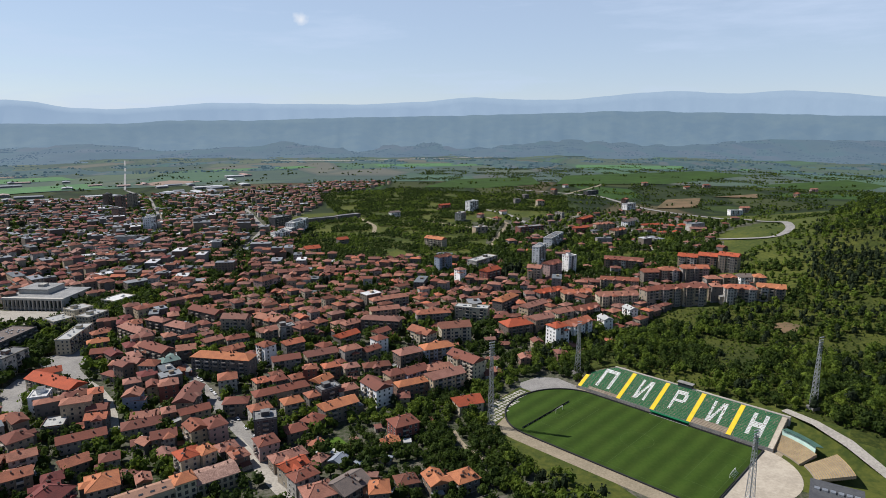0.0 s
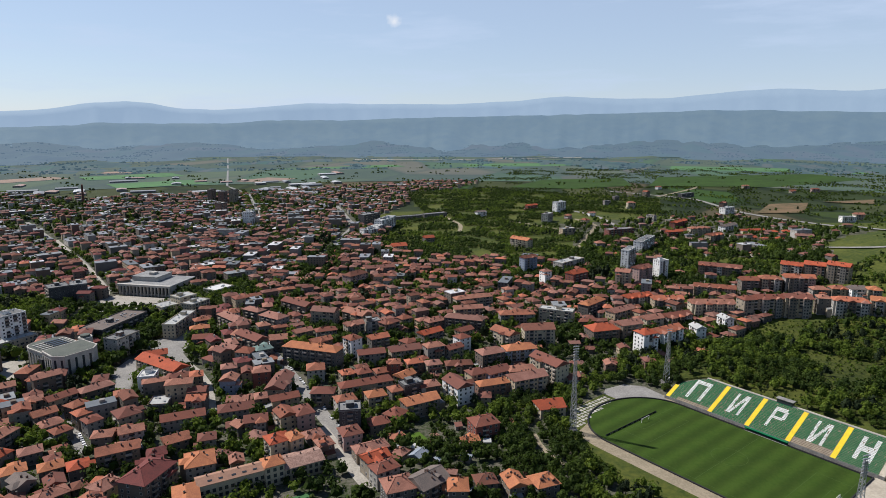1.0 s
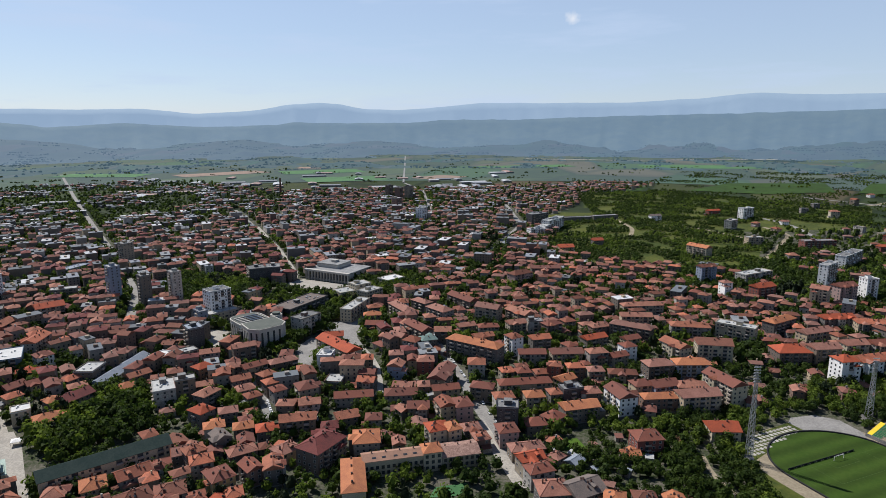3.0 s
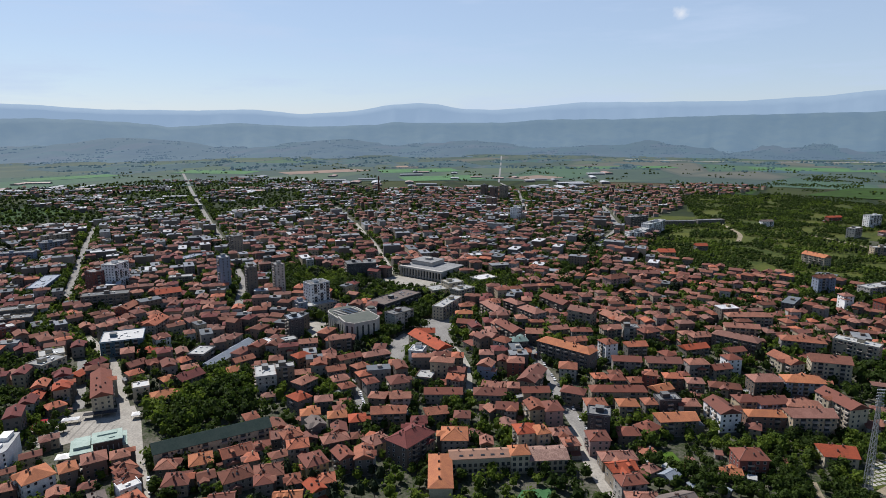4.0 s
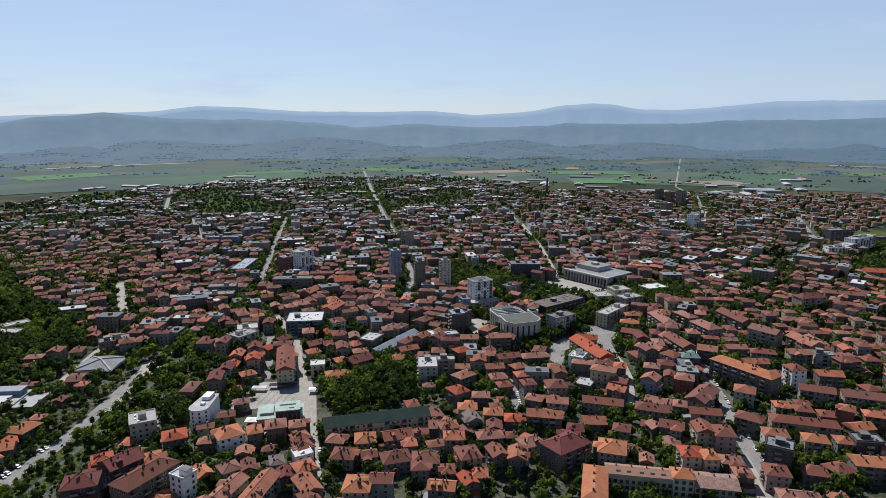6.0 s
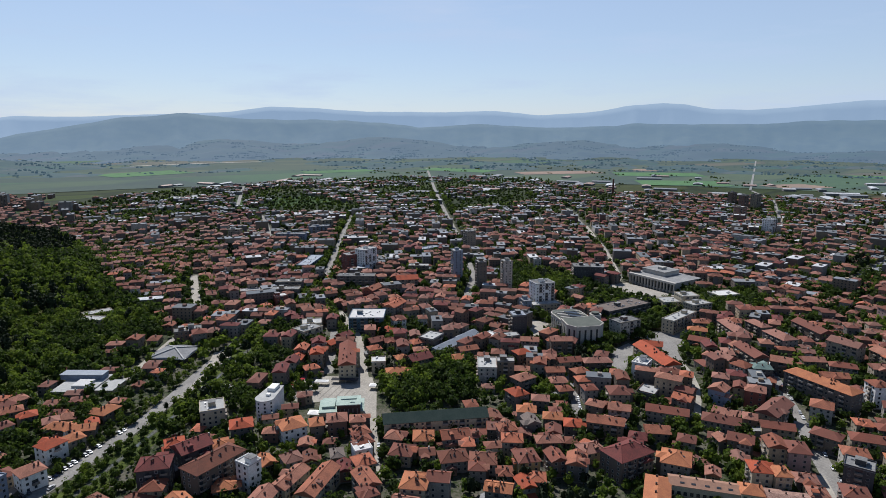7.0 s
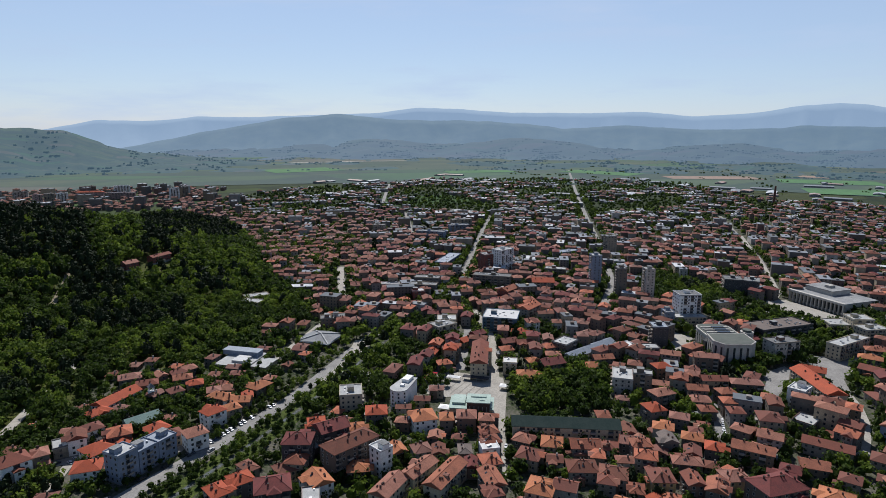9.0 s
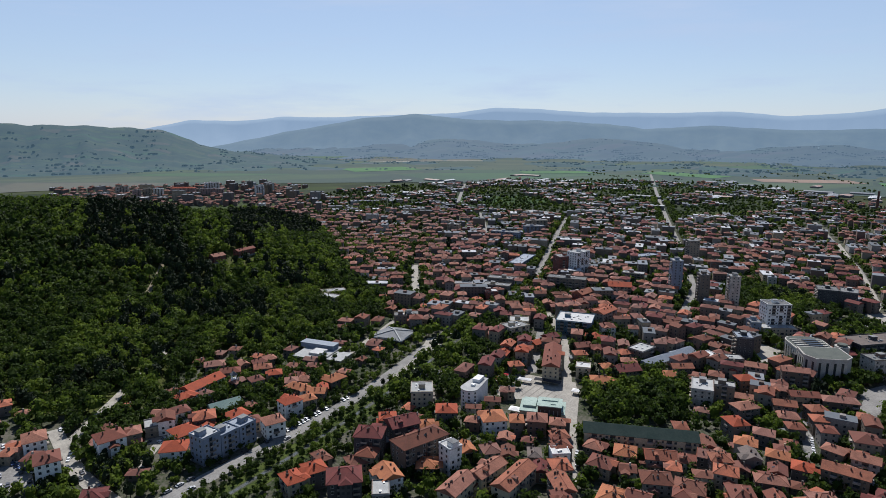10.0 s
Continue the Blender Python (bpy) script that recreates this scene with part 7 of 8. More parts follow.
def street_near(x, y):
    best = (1e9, 0.0)
    for x1, y1, x2, y2, w in STREETS:
        dx, dy = x2 - x1, y2 - y1
        t = min(1, max(0, ((x - x1) * dx + (y - y1) * dy) / (dx * dx + dy * dy)))
        d = math.hypot(x - x1 - t * dx, y - y1 - t * dy) - w / 2
        if d < best[0]:
            best = (d, math.degrees(math.atan2(dy, dx)))
    return best


def street_gap(pts):
    """How far points lie from the edge of the nearest street."""
    best = np.full(len(pts), 1e9)
    for x1, y1, x2, y2, w in STREETS:
        dx, dy = x2 - x1, y2 - y1
        t = np.clip(((pts[:, 0] - x1) * dx + (pts[:, 1] - y1) * dy) / (dx * dx + dy * dy), 0, 1)
        best = np.minimum(best, np.hypot(pts[:, 0] - x1 - t * dx, pts[:, 1] - y1 - t * dy) - w / 2)
    return best


def within(polys, x, y):
    for poly in polys:
        r = False
        x1, y1 = poly[-1]
        for x2, y2 in poly:
            if (y1 > y) != (y2 > y) and x < (x2 - x1) * (y - y1) / (y2 - y1) + x1:
                r = not r
            x1, y1 = x2, y2
        if r:
            return True
    return False


def plain_house(s, x, y, rot, L, W, h, hip, roof_slot, windows):
    z = ground_z(x, y)
    s.box((x, y, z - 3), (L, W, h + 3), rot, 0)
    if roof_slot in (2,):
        s.box((x, y, z + h), (L + 0.4, W + 0.4, 0.5), rot, 2)
        s.box((x + 1, y, z + h + 0.5), (3, 3, 1.8), rot, 0)
    else:
        s.roof((x, y, z + h), (L, W), 0.22 * W, rot, hip, 0.6, roof_slot)
        s.box((x + 0.8, y + 0.8, z + h + 0.5), (0.8, 0.8, 0.24 * W + 0.9), rot, 0)
        if windows and rv.random() < 0.55:
            ca, sa = math.cos(radians(rot)), math.sin(radians(rot))
            u, e, d = rv.uniform(-0.25, 0.25) * L, rv.choice((-1, 1)), rv.uniform(1.2, 2.6)
            lx, ly, w = u, e * (W / 2 + d) / 2, min(rv.uniform(3.8, 5.5), L * 0.5)
            c = (x + lx * ca - ly * sa, y + lx * sa + ly * ca)
            hh = h - (2.8 if h > 6.5 and rv.random() < 0.4 else 0) + 0.04
            s.box((*c, z - 3), (w, W / 2 + d, hh + 3), rot, 0)
            s.roof((*c, z + hh), (W / 2 + d, w), 0.2 * w, rot + 90, rv.choice((0, 0.8)), 0.4, roof_slot)
    if windows:
        ca, sa = math.cos(radians(rot)), math.sin(radians(rot))
        for sgn in (-1, 1):
            for length, off, ax in ((L, W / 2, 0), (W, L / 2, 1)):
                k = max(1, int(length / 3.4))
                for i in range(k):
                    u = (i + 0.5) / k * length - length / 2
                    for st in range(int(h / 2.9)):
                        e = 1.5 + st * 2.9
                        q = []
                        for a, b in ((-0.6, 0), (0.6, 0), (0.6, 1.4), (-0.6, 1.4)):
                            lx, ly = (u + a, sgn * (off + 0.05)) if ax == 0 else (sgn * (off + 0.05), u + a)
                            q.append((x + lx * ca - ly * sa, y + lx * sa + ly * ca, z + e + b))
                        s.face(q, 3)


def fill_town():
    near, far = Shell(), Shell()
    n = 0
    r = 300.0
    keep_out = [PARK1, PARK2, PARK3, CIVIC, CROSSING, FORECOURT, TERRACE, GREEN1, GREEN2, GREEN3, FOREST_W, GARDENS, STADIUM, RIVERBANK, PLAZA, SQUARE]
    while r < 2250:
        step = (13.4 if r < 1000 else 14.6) + max(0, r - 1000) * 0.006
        da = math.degrees(step / r)
        a = -34.0
        while a < 114:
            a += da * random.uniform(0.85, 1.2)
            rr = r + random.uniform(-0.3, 0.3) * step
            x, y = -math.sin(radians(a)) * rr, math.cos(radians(a)) * rr
            core = 24 < a < 74 and rr > 400
            if rr < 520 and random.random() < (0.25 if core else 0.6):
                continue
            if not within([TOWN, TOWN_S], x, y) or within(keep_out, x, y):
                continue
            if rr > 1250 and 38 < a < 86 and noise.noise(Vector((x / 170, y / 170, 2.0))) < -0.05:
                continue
            if (a < 2 and rr > 690 and random.random() < 0.82) or (a > 30 and rr > 800 and random.random() < 0.12):
                continue
            d, rot = street_near(x, y)
            if d < (5 if core else 6) or random.random() < (0.12 if core and rr < 1000 else (0.16 if rr < 1000 else 0.25 if rr < 1300 else 0.36)):
                continue
            rot += random.choice((0, 90)) + random.uniform(-4, 4)
            L, W, h = random.uniform(8.5, 13.5), random.uniform(7, 9.2), random.choice((4.2, 5.5, 6, 6, 8.2, 8.6, 11.2))
            if core and rr < 1000:
                L, W, h = random.uniform(9, 16), random.uniform(7.5, 10), random.choice((5.8, 8.6, 8.6, 11.4, 11.4, 14.2))
            elif rr < 520:
                L, W, h = random.uniform(7, 10), random.uniform(6, 8), random.choice((3.2, 5.8))
            slot = random.choices((1, 4, 5, 2), (0.22, 0.46, 0.16, 0.16))[0] if core else random.choice((1, 1, 4, 4, 4))
            grey = 0.05 if rr < 700 else (0.07 if a > 70 and rr < 1250 else 0.24 if a > 42 else (0.08 if a < 14 else 0.22))
            if rr > 1250 and a > 40:
                grey = 0.5 if a < 84 else 0.14
            if rr > 560 and random.random() < grey:
                slot = 2
                L, W, h = random.uniform(13, 30), random.uniform(10, 14), random.choice((5, 8, 12, 15))
                if rr > 1250:
                    h = random.choice((5, 6, 7, 9)) if a < 84 else random.choice((9, 12, 18, 24))
            rad = 0.25 * (L + W)
            if not free(x, y, rad + (-0.5 if core else 0.3)):
                continue
            take_box(x, y, rot, L, W)
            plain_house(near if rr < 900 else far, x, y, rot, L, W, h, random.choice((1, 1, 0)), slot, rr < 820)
            n += 1
        r += step * 0.9
    tagged(part("houses", near, [M_WALL, M_ROOF, M_FLAT_FAR, M_GLASS, M_ROOF_OLD, ROOFS["maroon"]]), "close-set plastered town houses with tiled roofs", "houses", kind="stuff")
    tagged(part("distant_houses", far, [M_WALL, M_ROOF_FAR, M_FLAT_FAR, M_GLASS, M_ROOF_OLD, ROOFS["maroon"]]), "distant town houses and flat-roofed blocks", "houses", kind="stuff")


SQUARE = [(-432, 540), (-436, 578), (-352, 578), (-352, 534), (-392, 526)]
GARDENS = [(-60, 325), (-20, 370), (20, 400), (40, 395), (28, 345), (45, 300), (70, 200), (-40, 200), (-62, 270)]
STADIUM = [on_pitch(*p) for p in ((-112, -52), (125, -70), (125, 90), (-80, 90), (-110, 60))]
RIVERBANK = [(-265, -30), (-300, 25), (-340, 75), (-400, 122), (-440, 150), (-470, 110), (-400, 55), (-345, -5), (-300, -60)]
PLAZA = [(-318, 112), (-345, 150), (-365, 165), (-395, 185), (-372, 215), (-345, 200), (-290, 180), (-330, 128)]
fill_town()


def far_sheds():
    """Pale industrial sheds at the far edge of the town."""
    s = Shell()
    for i in range(170):
        a, rr = random.uniform(14, 80), random.uniform(1600, 2330)
        x, y = -math.sin(radians(a)) * rr, math.cos(radians(a)) * rr
        if noise.noise(Vector((x / 260, y / 260, 8))) < -0.05 or street_near(x, y)[0] < 25:
            continue
        L, W, h = random.uniform(25, 80), random.uniform(15, 28), random.uniform(4, 6)
        rot = random.choice((33, 123)) + random.uniform(-8, 8)
        s.box((x, y, -1), (L, W, h + 1), rot, 0)
        s.roof((x, y, h), (L, W), 2.0, rot, 0, 0.4, 1)
    tagged(part("distant_sheds", s, [M_CONC, M_SHED]), "pale flat industrial sheds at the edge of town", "sheds", kind="stuff")


M_SHED = material("pale_sheet_roofs", (0.30, 0.31, 0.33), (0.20, 0.21, 0.22), 0.02, 0.6, 0, 0.2, 0.35, ((0.5, 0.51, 0.52), (0.16, 0.17, 0.19), (0.24, 0.15, 0.12)))
far_sheds()

# ---- trees ----
def leaf_quads(cx, cy, cz, r, tall, k, size, rng, conifer=False):
    """Leaf clumps for many trees at once: arrays of centres, radii and crown heights give (n, 4, 3) quads."""
    n = len(cx)
    if conifer:
        u = rng.random((n, k)) ** 0.8
        ang = rng.random((n, k)) * 2 * np.pi
        rad = (1 - u) * (0.75 + 0.35 * rng.random((n, k)))
        d = np.stack([np.cos(ang) * rad, np.sin(ang) * rad, u * 2 - 1], -1)
        out = d * np.array([1, 1, 0.25])
    else:
        turn = rng.random((n, 1)) * 6.28 + np.arange(6) * 1.047 + rng.normal(size=(n, 6)) * 0.3
        far_out = 0.5 * (0.75 + 0.5 * rng.random((n, 6)))
        lobes = np.stack([np.cos(turn) * far_out, np.sin(turn) * far_out, rng.uniform(-0.3, 0.25, (n, 6))], -1)
        lobes = np.concatenate([lobes, rng.normal(size=(n, 2, 3)) * 0.16 + np.array([0, 0, 0.42])], 1)
        which = rng.integers(0, 8, (n, k))
        base = np.take_along_axis(lobes, which[..., None], 1)
        v = rng.normal(size=(n, k, 3))
        v /= np.linalg.norm(v, axis=-1, keepdims=True)
        v[..., 2] = np.abs(v[..., 2]) * 0.9 - 0.25 * rng.random((n, k))
        d = base + v * (0.40 + 0.16 * rng.random((n, k, 1)))
        out = v
    c = np.stack([cx[:, None] + d[..., 0] * r[:, None], cy[:, None] + d[..., 1] * r[:, None], cz[:, None] + d[..., 2] * tall[:, None]], -1)
    nrm = out + rng.normal(size=out.shape) * 0.24
    nrm /= np.linalg.norm(nrm, axis=-1, keepdims=True)
    t1 = np.cross(nrm, rng.normal(size=out.shape))
    t1 /= np.linalg.norm(t1, axis=-1, keepdims=True) + 1e-9
    t2 = np.cross(nrm, t1)
    s = (size * r[:, None] * (0.7 + 0.6 * rng.random((n, k))))[..., None]
    lift = nrm * s * 0.35
    q = np.stack([c - t1 * s - lift, c - t2 * s * 0.8 + lift * 0.4, c + t1 * s - lift, c + t2 * s * 0.8 + lift * 0.4], -2)
    return q.reshape(-1, 4, 3)


def trunk_quads(x, y, z, h, w):
    q = []
    for a in range(4):
        c0, s0, c1, s1 = (math.cos(a * math.pi / 2), math.sin(a * math.pi / 2), math.cos((a + 1) * math.pi / 2), math.sin((a + 1) * math.pi / 2))
        q.append(np.stack([np.stack([x + c0 * w, y + s0 * w, z - 1], -1), np.stack([x + c1 * w, y + s1 * w, z - 1], -1),
                           np.stack([x + c1 * w * 0.5, y + s1 * w * 0.5, z + h], -1), np.stack([x + c0 * w * 0.5, y + s0 * w * 0.5, z + h], -1)], 1))
    return np.concatenate(q)


def stand_of_trees(name, label, pts, rng, k=34, size=0.26, low=5.0, high=11.0, mix=(0.5, 0.3, 0.2), flat=False, dark=(), spread=55):
    """Joined woodland: leafy, fresh-green and dark conifer trees over points."""
    pts = np.array(pts)
    if not len(pts):
        return
    x, y = pts[:, 0], pts[:, 1]
    z = height(x, y)
    blot = np.array([noise.noise(Vector((a / spread, b / spread, 1.7))) for a, b in pts]) * 0.75 + rng.random(len(pts)) * 0.4 + 0.28
    kind = np.where(blot < mix[0], 0, np.where(blot < mix[0] + mix[1], 1, 2))
    if dark:
        shade = np.zeros(len(pts), bool)
        for poly in dark:
            shade |= inside(poly, x, y)
        kind = np.where(shade & (rng.random(len(pts)) < 0.75), 2, kind)
    hh = low + (high - low) * rng.random(len(pts))
    top = new(name)
    tagged(top, label, "trees", kind="stuff")
    for i, (nm, mat) in enumerate((("leafy_crowns", M_LEAF), ("fresh_crowns", M_LEAF_FRESH), ("dark_crowns", M_LEAF_DARK))):
        m = kind == i
        if not m.any():
            continue
        a, b, c, h = x[m], y[m], z[m], hh[m]
        if i == 2:
            h = h * 1.2
            r = h * 0.34
            q = [leaf_quads(a, b, c + h * 0.52, r, h * 0.52, k, size * 1.1, rng), core_quads(a, b, c + h * 0.5, r * 0.7, h * 0.5)]
        else:
            r = h * (0.5 if not flat else 0.62)
            q = [leaf_quads(a, b, c + h * 0.5, r, h * 0.5, k, size, rng), core_quads(a, b, c + h * 0.44, r * 0.7, h * 0.46)]
        tagged(part(nm, quads(nm, np.concatenate(q), mat), None, top), kind="stuff")
    near = np.hypot(x, y) < 900
    if near.any():
        q = trunk_quads(x[near], y[near], z[near], hh[near] * 0.5, 0.18 + hh[near] * 0.012)
        tagged(part("trunks", quads("trunks", q, M_BARK), None, top), kind="stuff")


rng = np.random.default_rng(4)
PAVILION = [(-681, -52), (-676, -40), (-713, 1), (-726, 2), (-738, -12), (-706, -54)]
LOTS = [(-376, -149), (-376, -131), (-323, -111), (-320, -129)]
PINES = [[(-690, -175), (-1400, -260), (-1412, -150), (-702, -80)], [(-1328, -53), (-1253, 128), (-938, 86), (-752, -28)], [(-706, -94), (-707, -51), (-616, -43), (-606, -88)], [(-600, -84), (-613, 7), (-559, 5), (-555, -79)], [(-480, -110), (-500, -60), (-450, -75), (-440, -140)]]
STAND_ZONE = [on_pitch(*p) for p in ((-112, -52), (125, -70), (125, 52), (82, 66), (66, 64), (60, 68), (-44, 68), (-66, 60), (-110, 60))]


def sow(poly, step, rmax, chance=1.0, clear=3.0, streets=2.0, rmin=0):
    """Loose points in a polygon, kept off houses and streets; the spacing opens with distance from the town's middle."""
    xs, ys = [p[0] for p in poly], [p[1] for p in poly]
    out = []
    y = min(ys)
    while y < max(ys):
        x = min(xs)
        while x < max(xs):
            a, b = x + rng.uniform(-0.45, 0.45) * step, y + rng.uniform(-0.45, 0.45) * step
            x += step
            rr = math.hypot(a, b)
            if rr > rmax or rr < rmin or rng.random() > chance * min(1.0, (900 / max(rr, 1)) ** 1.2):
                continue
            az = math.degrees(math.atan2(-a, b))
            if not -42 < az < 116:
                continue
            out.append((a, b))
        y += step
    if not out:
        return out
    arr = np.array(out)
    arr = arr[inside(poly, arr[:, 0], arr[:, 1])]
    arr = arr[street_gap(arr) > streets]
    return [(a, b) for a, b in arr if free(a, b, clear)]


wood = [p for p in sow(FOREST_W, 7.4, 1350, 1.0, 4.5, 1.0) if (math.hypot(*p) < 1000 or p[1] > -90) and not within([LOTS, PAVILION], *p)]
stand_of_trees("hill_wood", "dense mixed spring wood on the park hill", [p for p in wood if math.hypot(*p) >= 640], rng, 34, 0.22, 8, 16, (0.50, 0.30, 0.20), False, PINES, 60)
stand_of_trees("hill_foot_wood", "dense leafy spring wood at the foot of the park hill", [p for p in wood if math.hypot(*p) < 640], rng, 90, 0.15, 7, 15, (0.46, 0.38, 0.16), False, PINES, 40)
BARE = (293, 505)
east = [p for p in sow(FOREST_E, 7.0, 1500, 0.95, 4.0, 2.0) if noise.noise(Vector((p[0] / 60, p[1] / 60, 9))) > (-0.1 if math.hypot(p[0] - 150, p[1] - 400) > 130 else -0.7) and not within([STAND_ZONE], *p) and math.hypot(p[0] - BARE[0], p[1] - BARE[1]) > 13]
DARK_E = [[(413, 707), (452, 703), (520, 690), (520, 580), (422, 560), (360, 588)]]
stand_of_trees("slope_wood", "shrubby wood on the slope above the stadium", [p for p in east if math.hypot(*p) >= 560], rng, 26, 0.24, 4, 10, (0.44, 0.28, 0.28), False, DARK_E, 26)
stand_of_trees("bank_wood", "mixed trees and bright bushes on the bank above the stand", [p for p in sow(FOREST_E, 5.7, 560, 1.0, 3.5, 2.0) if not within([STAND_ZONE], *p) and math.hypot(p[0] - BARE[0], p[1] - BARE[1]) > 13 and noise.noise(Vector((p[0] / 40, p[1] / 40, 9))) > -0.24], rng, 70, 0.16, 3.0, 10, (0.42, 0.34, 0.24), False, (), 22)
stand_of_trees("clearing_shrubs", "low shrubs and tall grass in the clearings of the slope", sow(FOREST_E, 4.3, 760, 0.7, 1.5, 1.0), rng, 10, 0.3, 0.9, 2.6, (0.45, 0.5, 0.05), True, (), 15)
OPEN_PAVING = [SQUARE, CROSSING, FORECOURT, TERRACE, [(-412, 473), (-416, 526), (-427, 576), (-372, 561), (-371, 517), (-385, 458)], [(-288, 433), (-292, 490), (-273, 450), (-258, 416), (-271, 414)], [(-290, 374), (-299, 411), (-284, 407), (-270, 366)],
               [(-440, 590), (-440, 530), (-350, 525), (-340, 560), (-350, 585)]]
for nm, poly, lab in (("park_trees", PARK1, "leafy trees of the school park"), ("square_trees", PARK2, "trees of the central park"), ("civic_trees", CIVIC, "leafy trees between the public buildings"), ("riverside_trees", PARK3, "trees of the riverside park")):
    spots = [p for p in sow(poly, 5.6, 900, {"riverside_trees": 0.5, "civic_trees": 0.42}.get(nm, 0.9), 3, 2) if not within(OPEN_PAVING, *p)]
    stand_of_trees(nm, lab, spots, rng, 60, 0.18, 8, 13, (0.55, 0.35, 0.10))
scrub = []
for poly in (GREEN1, GREEN2, GREEN3):
    scrub += [p for p in sow(poly, 5.4, 2000, 1.6, 3, 1.5) if noise.noise(Vector((p[0] / 45, p[1] / 45, 4))) > -0.2]
stand_of_trees("scrub", "green shrubs and low trees on the open slopes", scrub, rng, 9, 0.3, 2.5, 7, (0.6, 0.33, 0.07), True)
stand_of_trees("garden_trees", "garden trees and shrubs below the stadium", sow(GARDENS, 5.4, 520, 0.62, 2.2, 1.5), rng, 80, 0.16, 3.5, 9.5, (0.5, 0.36, 0.14))
stand_of_trees("bank_trees", "bushes and trees along the river bank", sow(RIVERBANK, 4.2, 600, 0.95, 2.0, 0.2), rng, 60, 0.17, 1.8, 6.5, (0.5, 0.45, 0.05))
ring = [on_pitch(*p) for p in ((-115, -90), (70, -100), (60, -66), (30, -68), (-26, -68), (-60, -53), (-80, -47), (-91, -20), (-96, 20), (-95, 38), (-82, 47), (-62, 46), (-58, 64), (-70, 85), (-120, 95), (-130, 60))]
stand_of_trees("stadium_trees", "trees and bushes on the bank round the stadium", [p for p in sow(ring, 4.8, 520, 0.8, 2.5, 1.5)], rng, 76, 0.16, 3.5, 9, (0.52, 0.36, 0.12))
for nm, r0, r1, st, ch in (("street_trees", 480, 1000, 6.4, 0.85), ("far_trees", 1000, 2300, 12.5, 0.65)):
    pts = [p for p in sow(TOWN, st, r1, ch * (1 if r1 <= 1000 else 2.2), 2.2, 1.0 if r1 <= 1000 else 4.0, r0) if not within([PARK1, PARK2, GREEN1, GREEN2, GREEN3, FOREST_W, GARDENS, STADIUM, PLAZA, SQUARE, LOTS, CROSSING, FORECOURT, TERRACE], *p)]
    stand_of_trees(nm, "trees standing between the town houses", pts, rng, 18 if r1 <= 1000 else 4, 0.27 if r1 <= 1000 else 0.4, 6, 12.5, (0.62, 0.28, 0.10))


def tree(x, y, h, mat, mesh):
    t = new("tree")
    t.matrix_world = Matrix.Translation((x, y, ground_z(x, y))) @ Matrix.Rotation(random.uniform(0, 6.28), 4, "Z") @ Matrix.Scale(h / 8.0, 4)
    word = {"green_leaves": "leafy green", "fresh_spring_leaves": "fresh light green", "dark_needles": "dark conifer"}[mat.name]
    tagged(t, f"{word} tree between the near houses", "tree", "trees in the near quarters")
    part("trunk", mesh[0], None, t)
    part("crown", mesh[1], None, t)


def tree_meshes(mat, conifer, seed):
    g = np.random.default_rng(seed)
    o = np.zeros(1)
    one = np.ones(1)
    if conifer:
        q = [leaf_quads(o, o, one * 5.4, one * 2.3, one * 4.8, 420, 0.17, g, True), core_quads(o, o, one * 4.4, one * 2.0, one * 5.4, True)]
    else:
        q = [leaf_quads(o, o, one * 4.4, one * 4.0, one * 3.7, 1150, 0.078, g), core_quads(o, o, one * 4.0, one * 2.9, one * 3.0)]
    crown = quads("crown", np.concatenate(q), mat)
    s = Shell()
    k = 7
    rings = [(0.32, -1), (0.24, 1.2), (0.17, 3.2), (0.07, 5.5)]
    for (r0, z0), (r1, z1) in zip(rings, rings[1:]):
        for i in range(k):
            a, b = 2 * math.pi * i / k, 2 * math.pi * (i + 1) / k
            s.face([(r0 * math.cos(a), r0 * math.sin(a), z0), (r0 * math.cos(b), r0 * math.sin(b), z0), (r1 * math.cos(b), r1 * math.sin(b), z1), (r1 * math.cos(a), r1 * math.sin(a), z1)])
    for i in range(5):
        a = i * 1.3
        p, q = Vector((0, 0, 2.4 + i * 0.4)), Vector((1.7 * math.cos(a), 1.7 * math.sin(a), 4.2 + i * 0.4))
        sd = Vector((-math.sin(a), math.cos(a), 0)) * 0.09
        up = Vector((0, 0, 0.09))
        s.solid([tuple(v) for v in (p - sd, p + sd, p + up, q)], ((0, 1, 3), (1, 2, 3), (2, 0, 3)), 0)
    return s.mesh("trunk", [M_BARK]), crown


MESHES = [(m, [tree_meshes(m, c, sd + i) for i in range(2)]) for m, c, sd in ((M_LEAF, False, 10), (M_LEAF_FRESH, False, 20), (M_LEAF_DARK, True, 30))]
random.seed(9)
near_spots = [p for p in sow(TOWN, 5.6, 480, 0.62, 1.3, 0.4, 205) if not within([PARK1, PARK3, GARDENS, STADIUM, PLAZA, RIVERBANK, FOREST_W, SQUARE, LOTS, CROSSING, FORECOURT, TERRACE], *p)]
near_spots += [p for p in sow([(-300, -110), (-430, -110), (-430, 45), (-380, 45), (-310, -60)], 5.0, 520, 0.8, 1.3, 0.5) if not within([LOTS, FOREST_W, RIVERBANK], *p)]
near_spots.sort(key=lambda p: p[0] ** 2 + p[1] ** 2)
for p in near_spots[:290]:
    m, meshes = random.choices(MESHES, (0.58, 0.3, 0.12))[0]
    tree(*p, random.uniform(5, 11), m, random.choice(meshes))
stand_of_trees("yard_trees", "trees in yards between the houses", near_spots[290:], rng, 30, 0.2, 4.5, 10, (0.6, 0.3, 0.1))

avenue = []
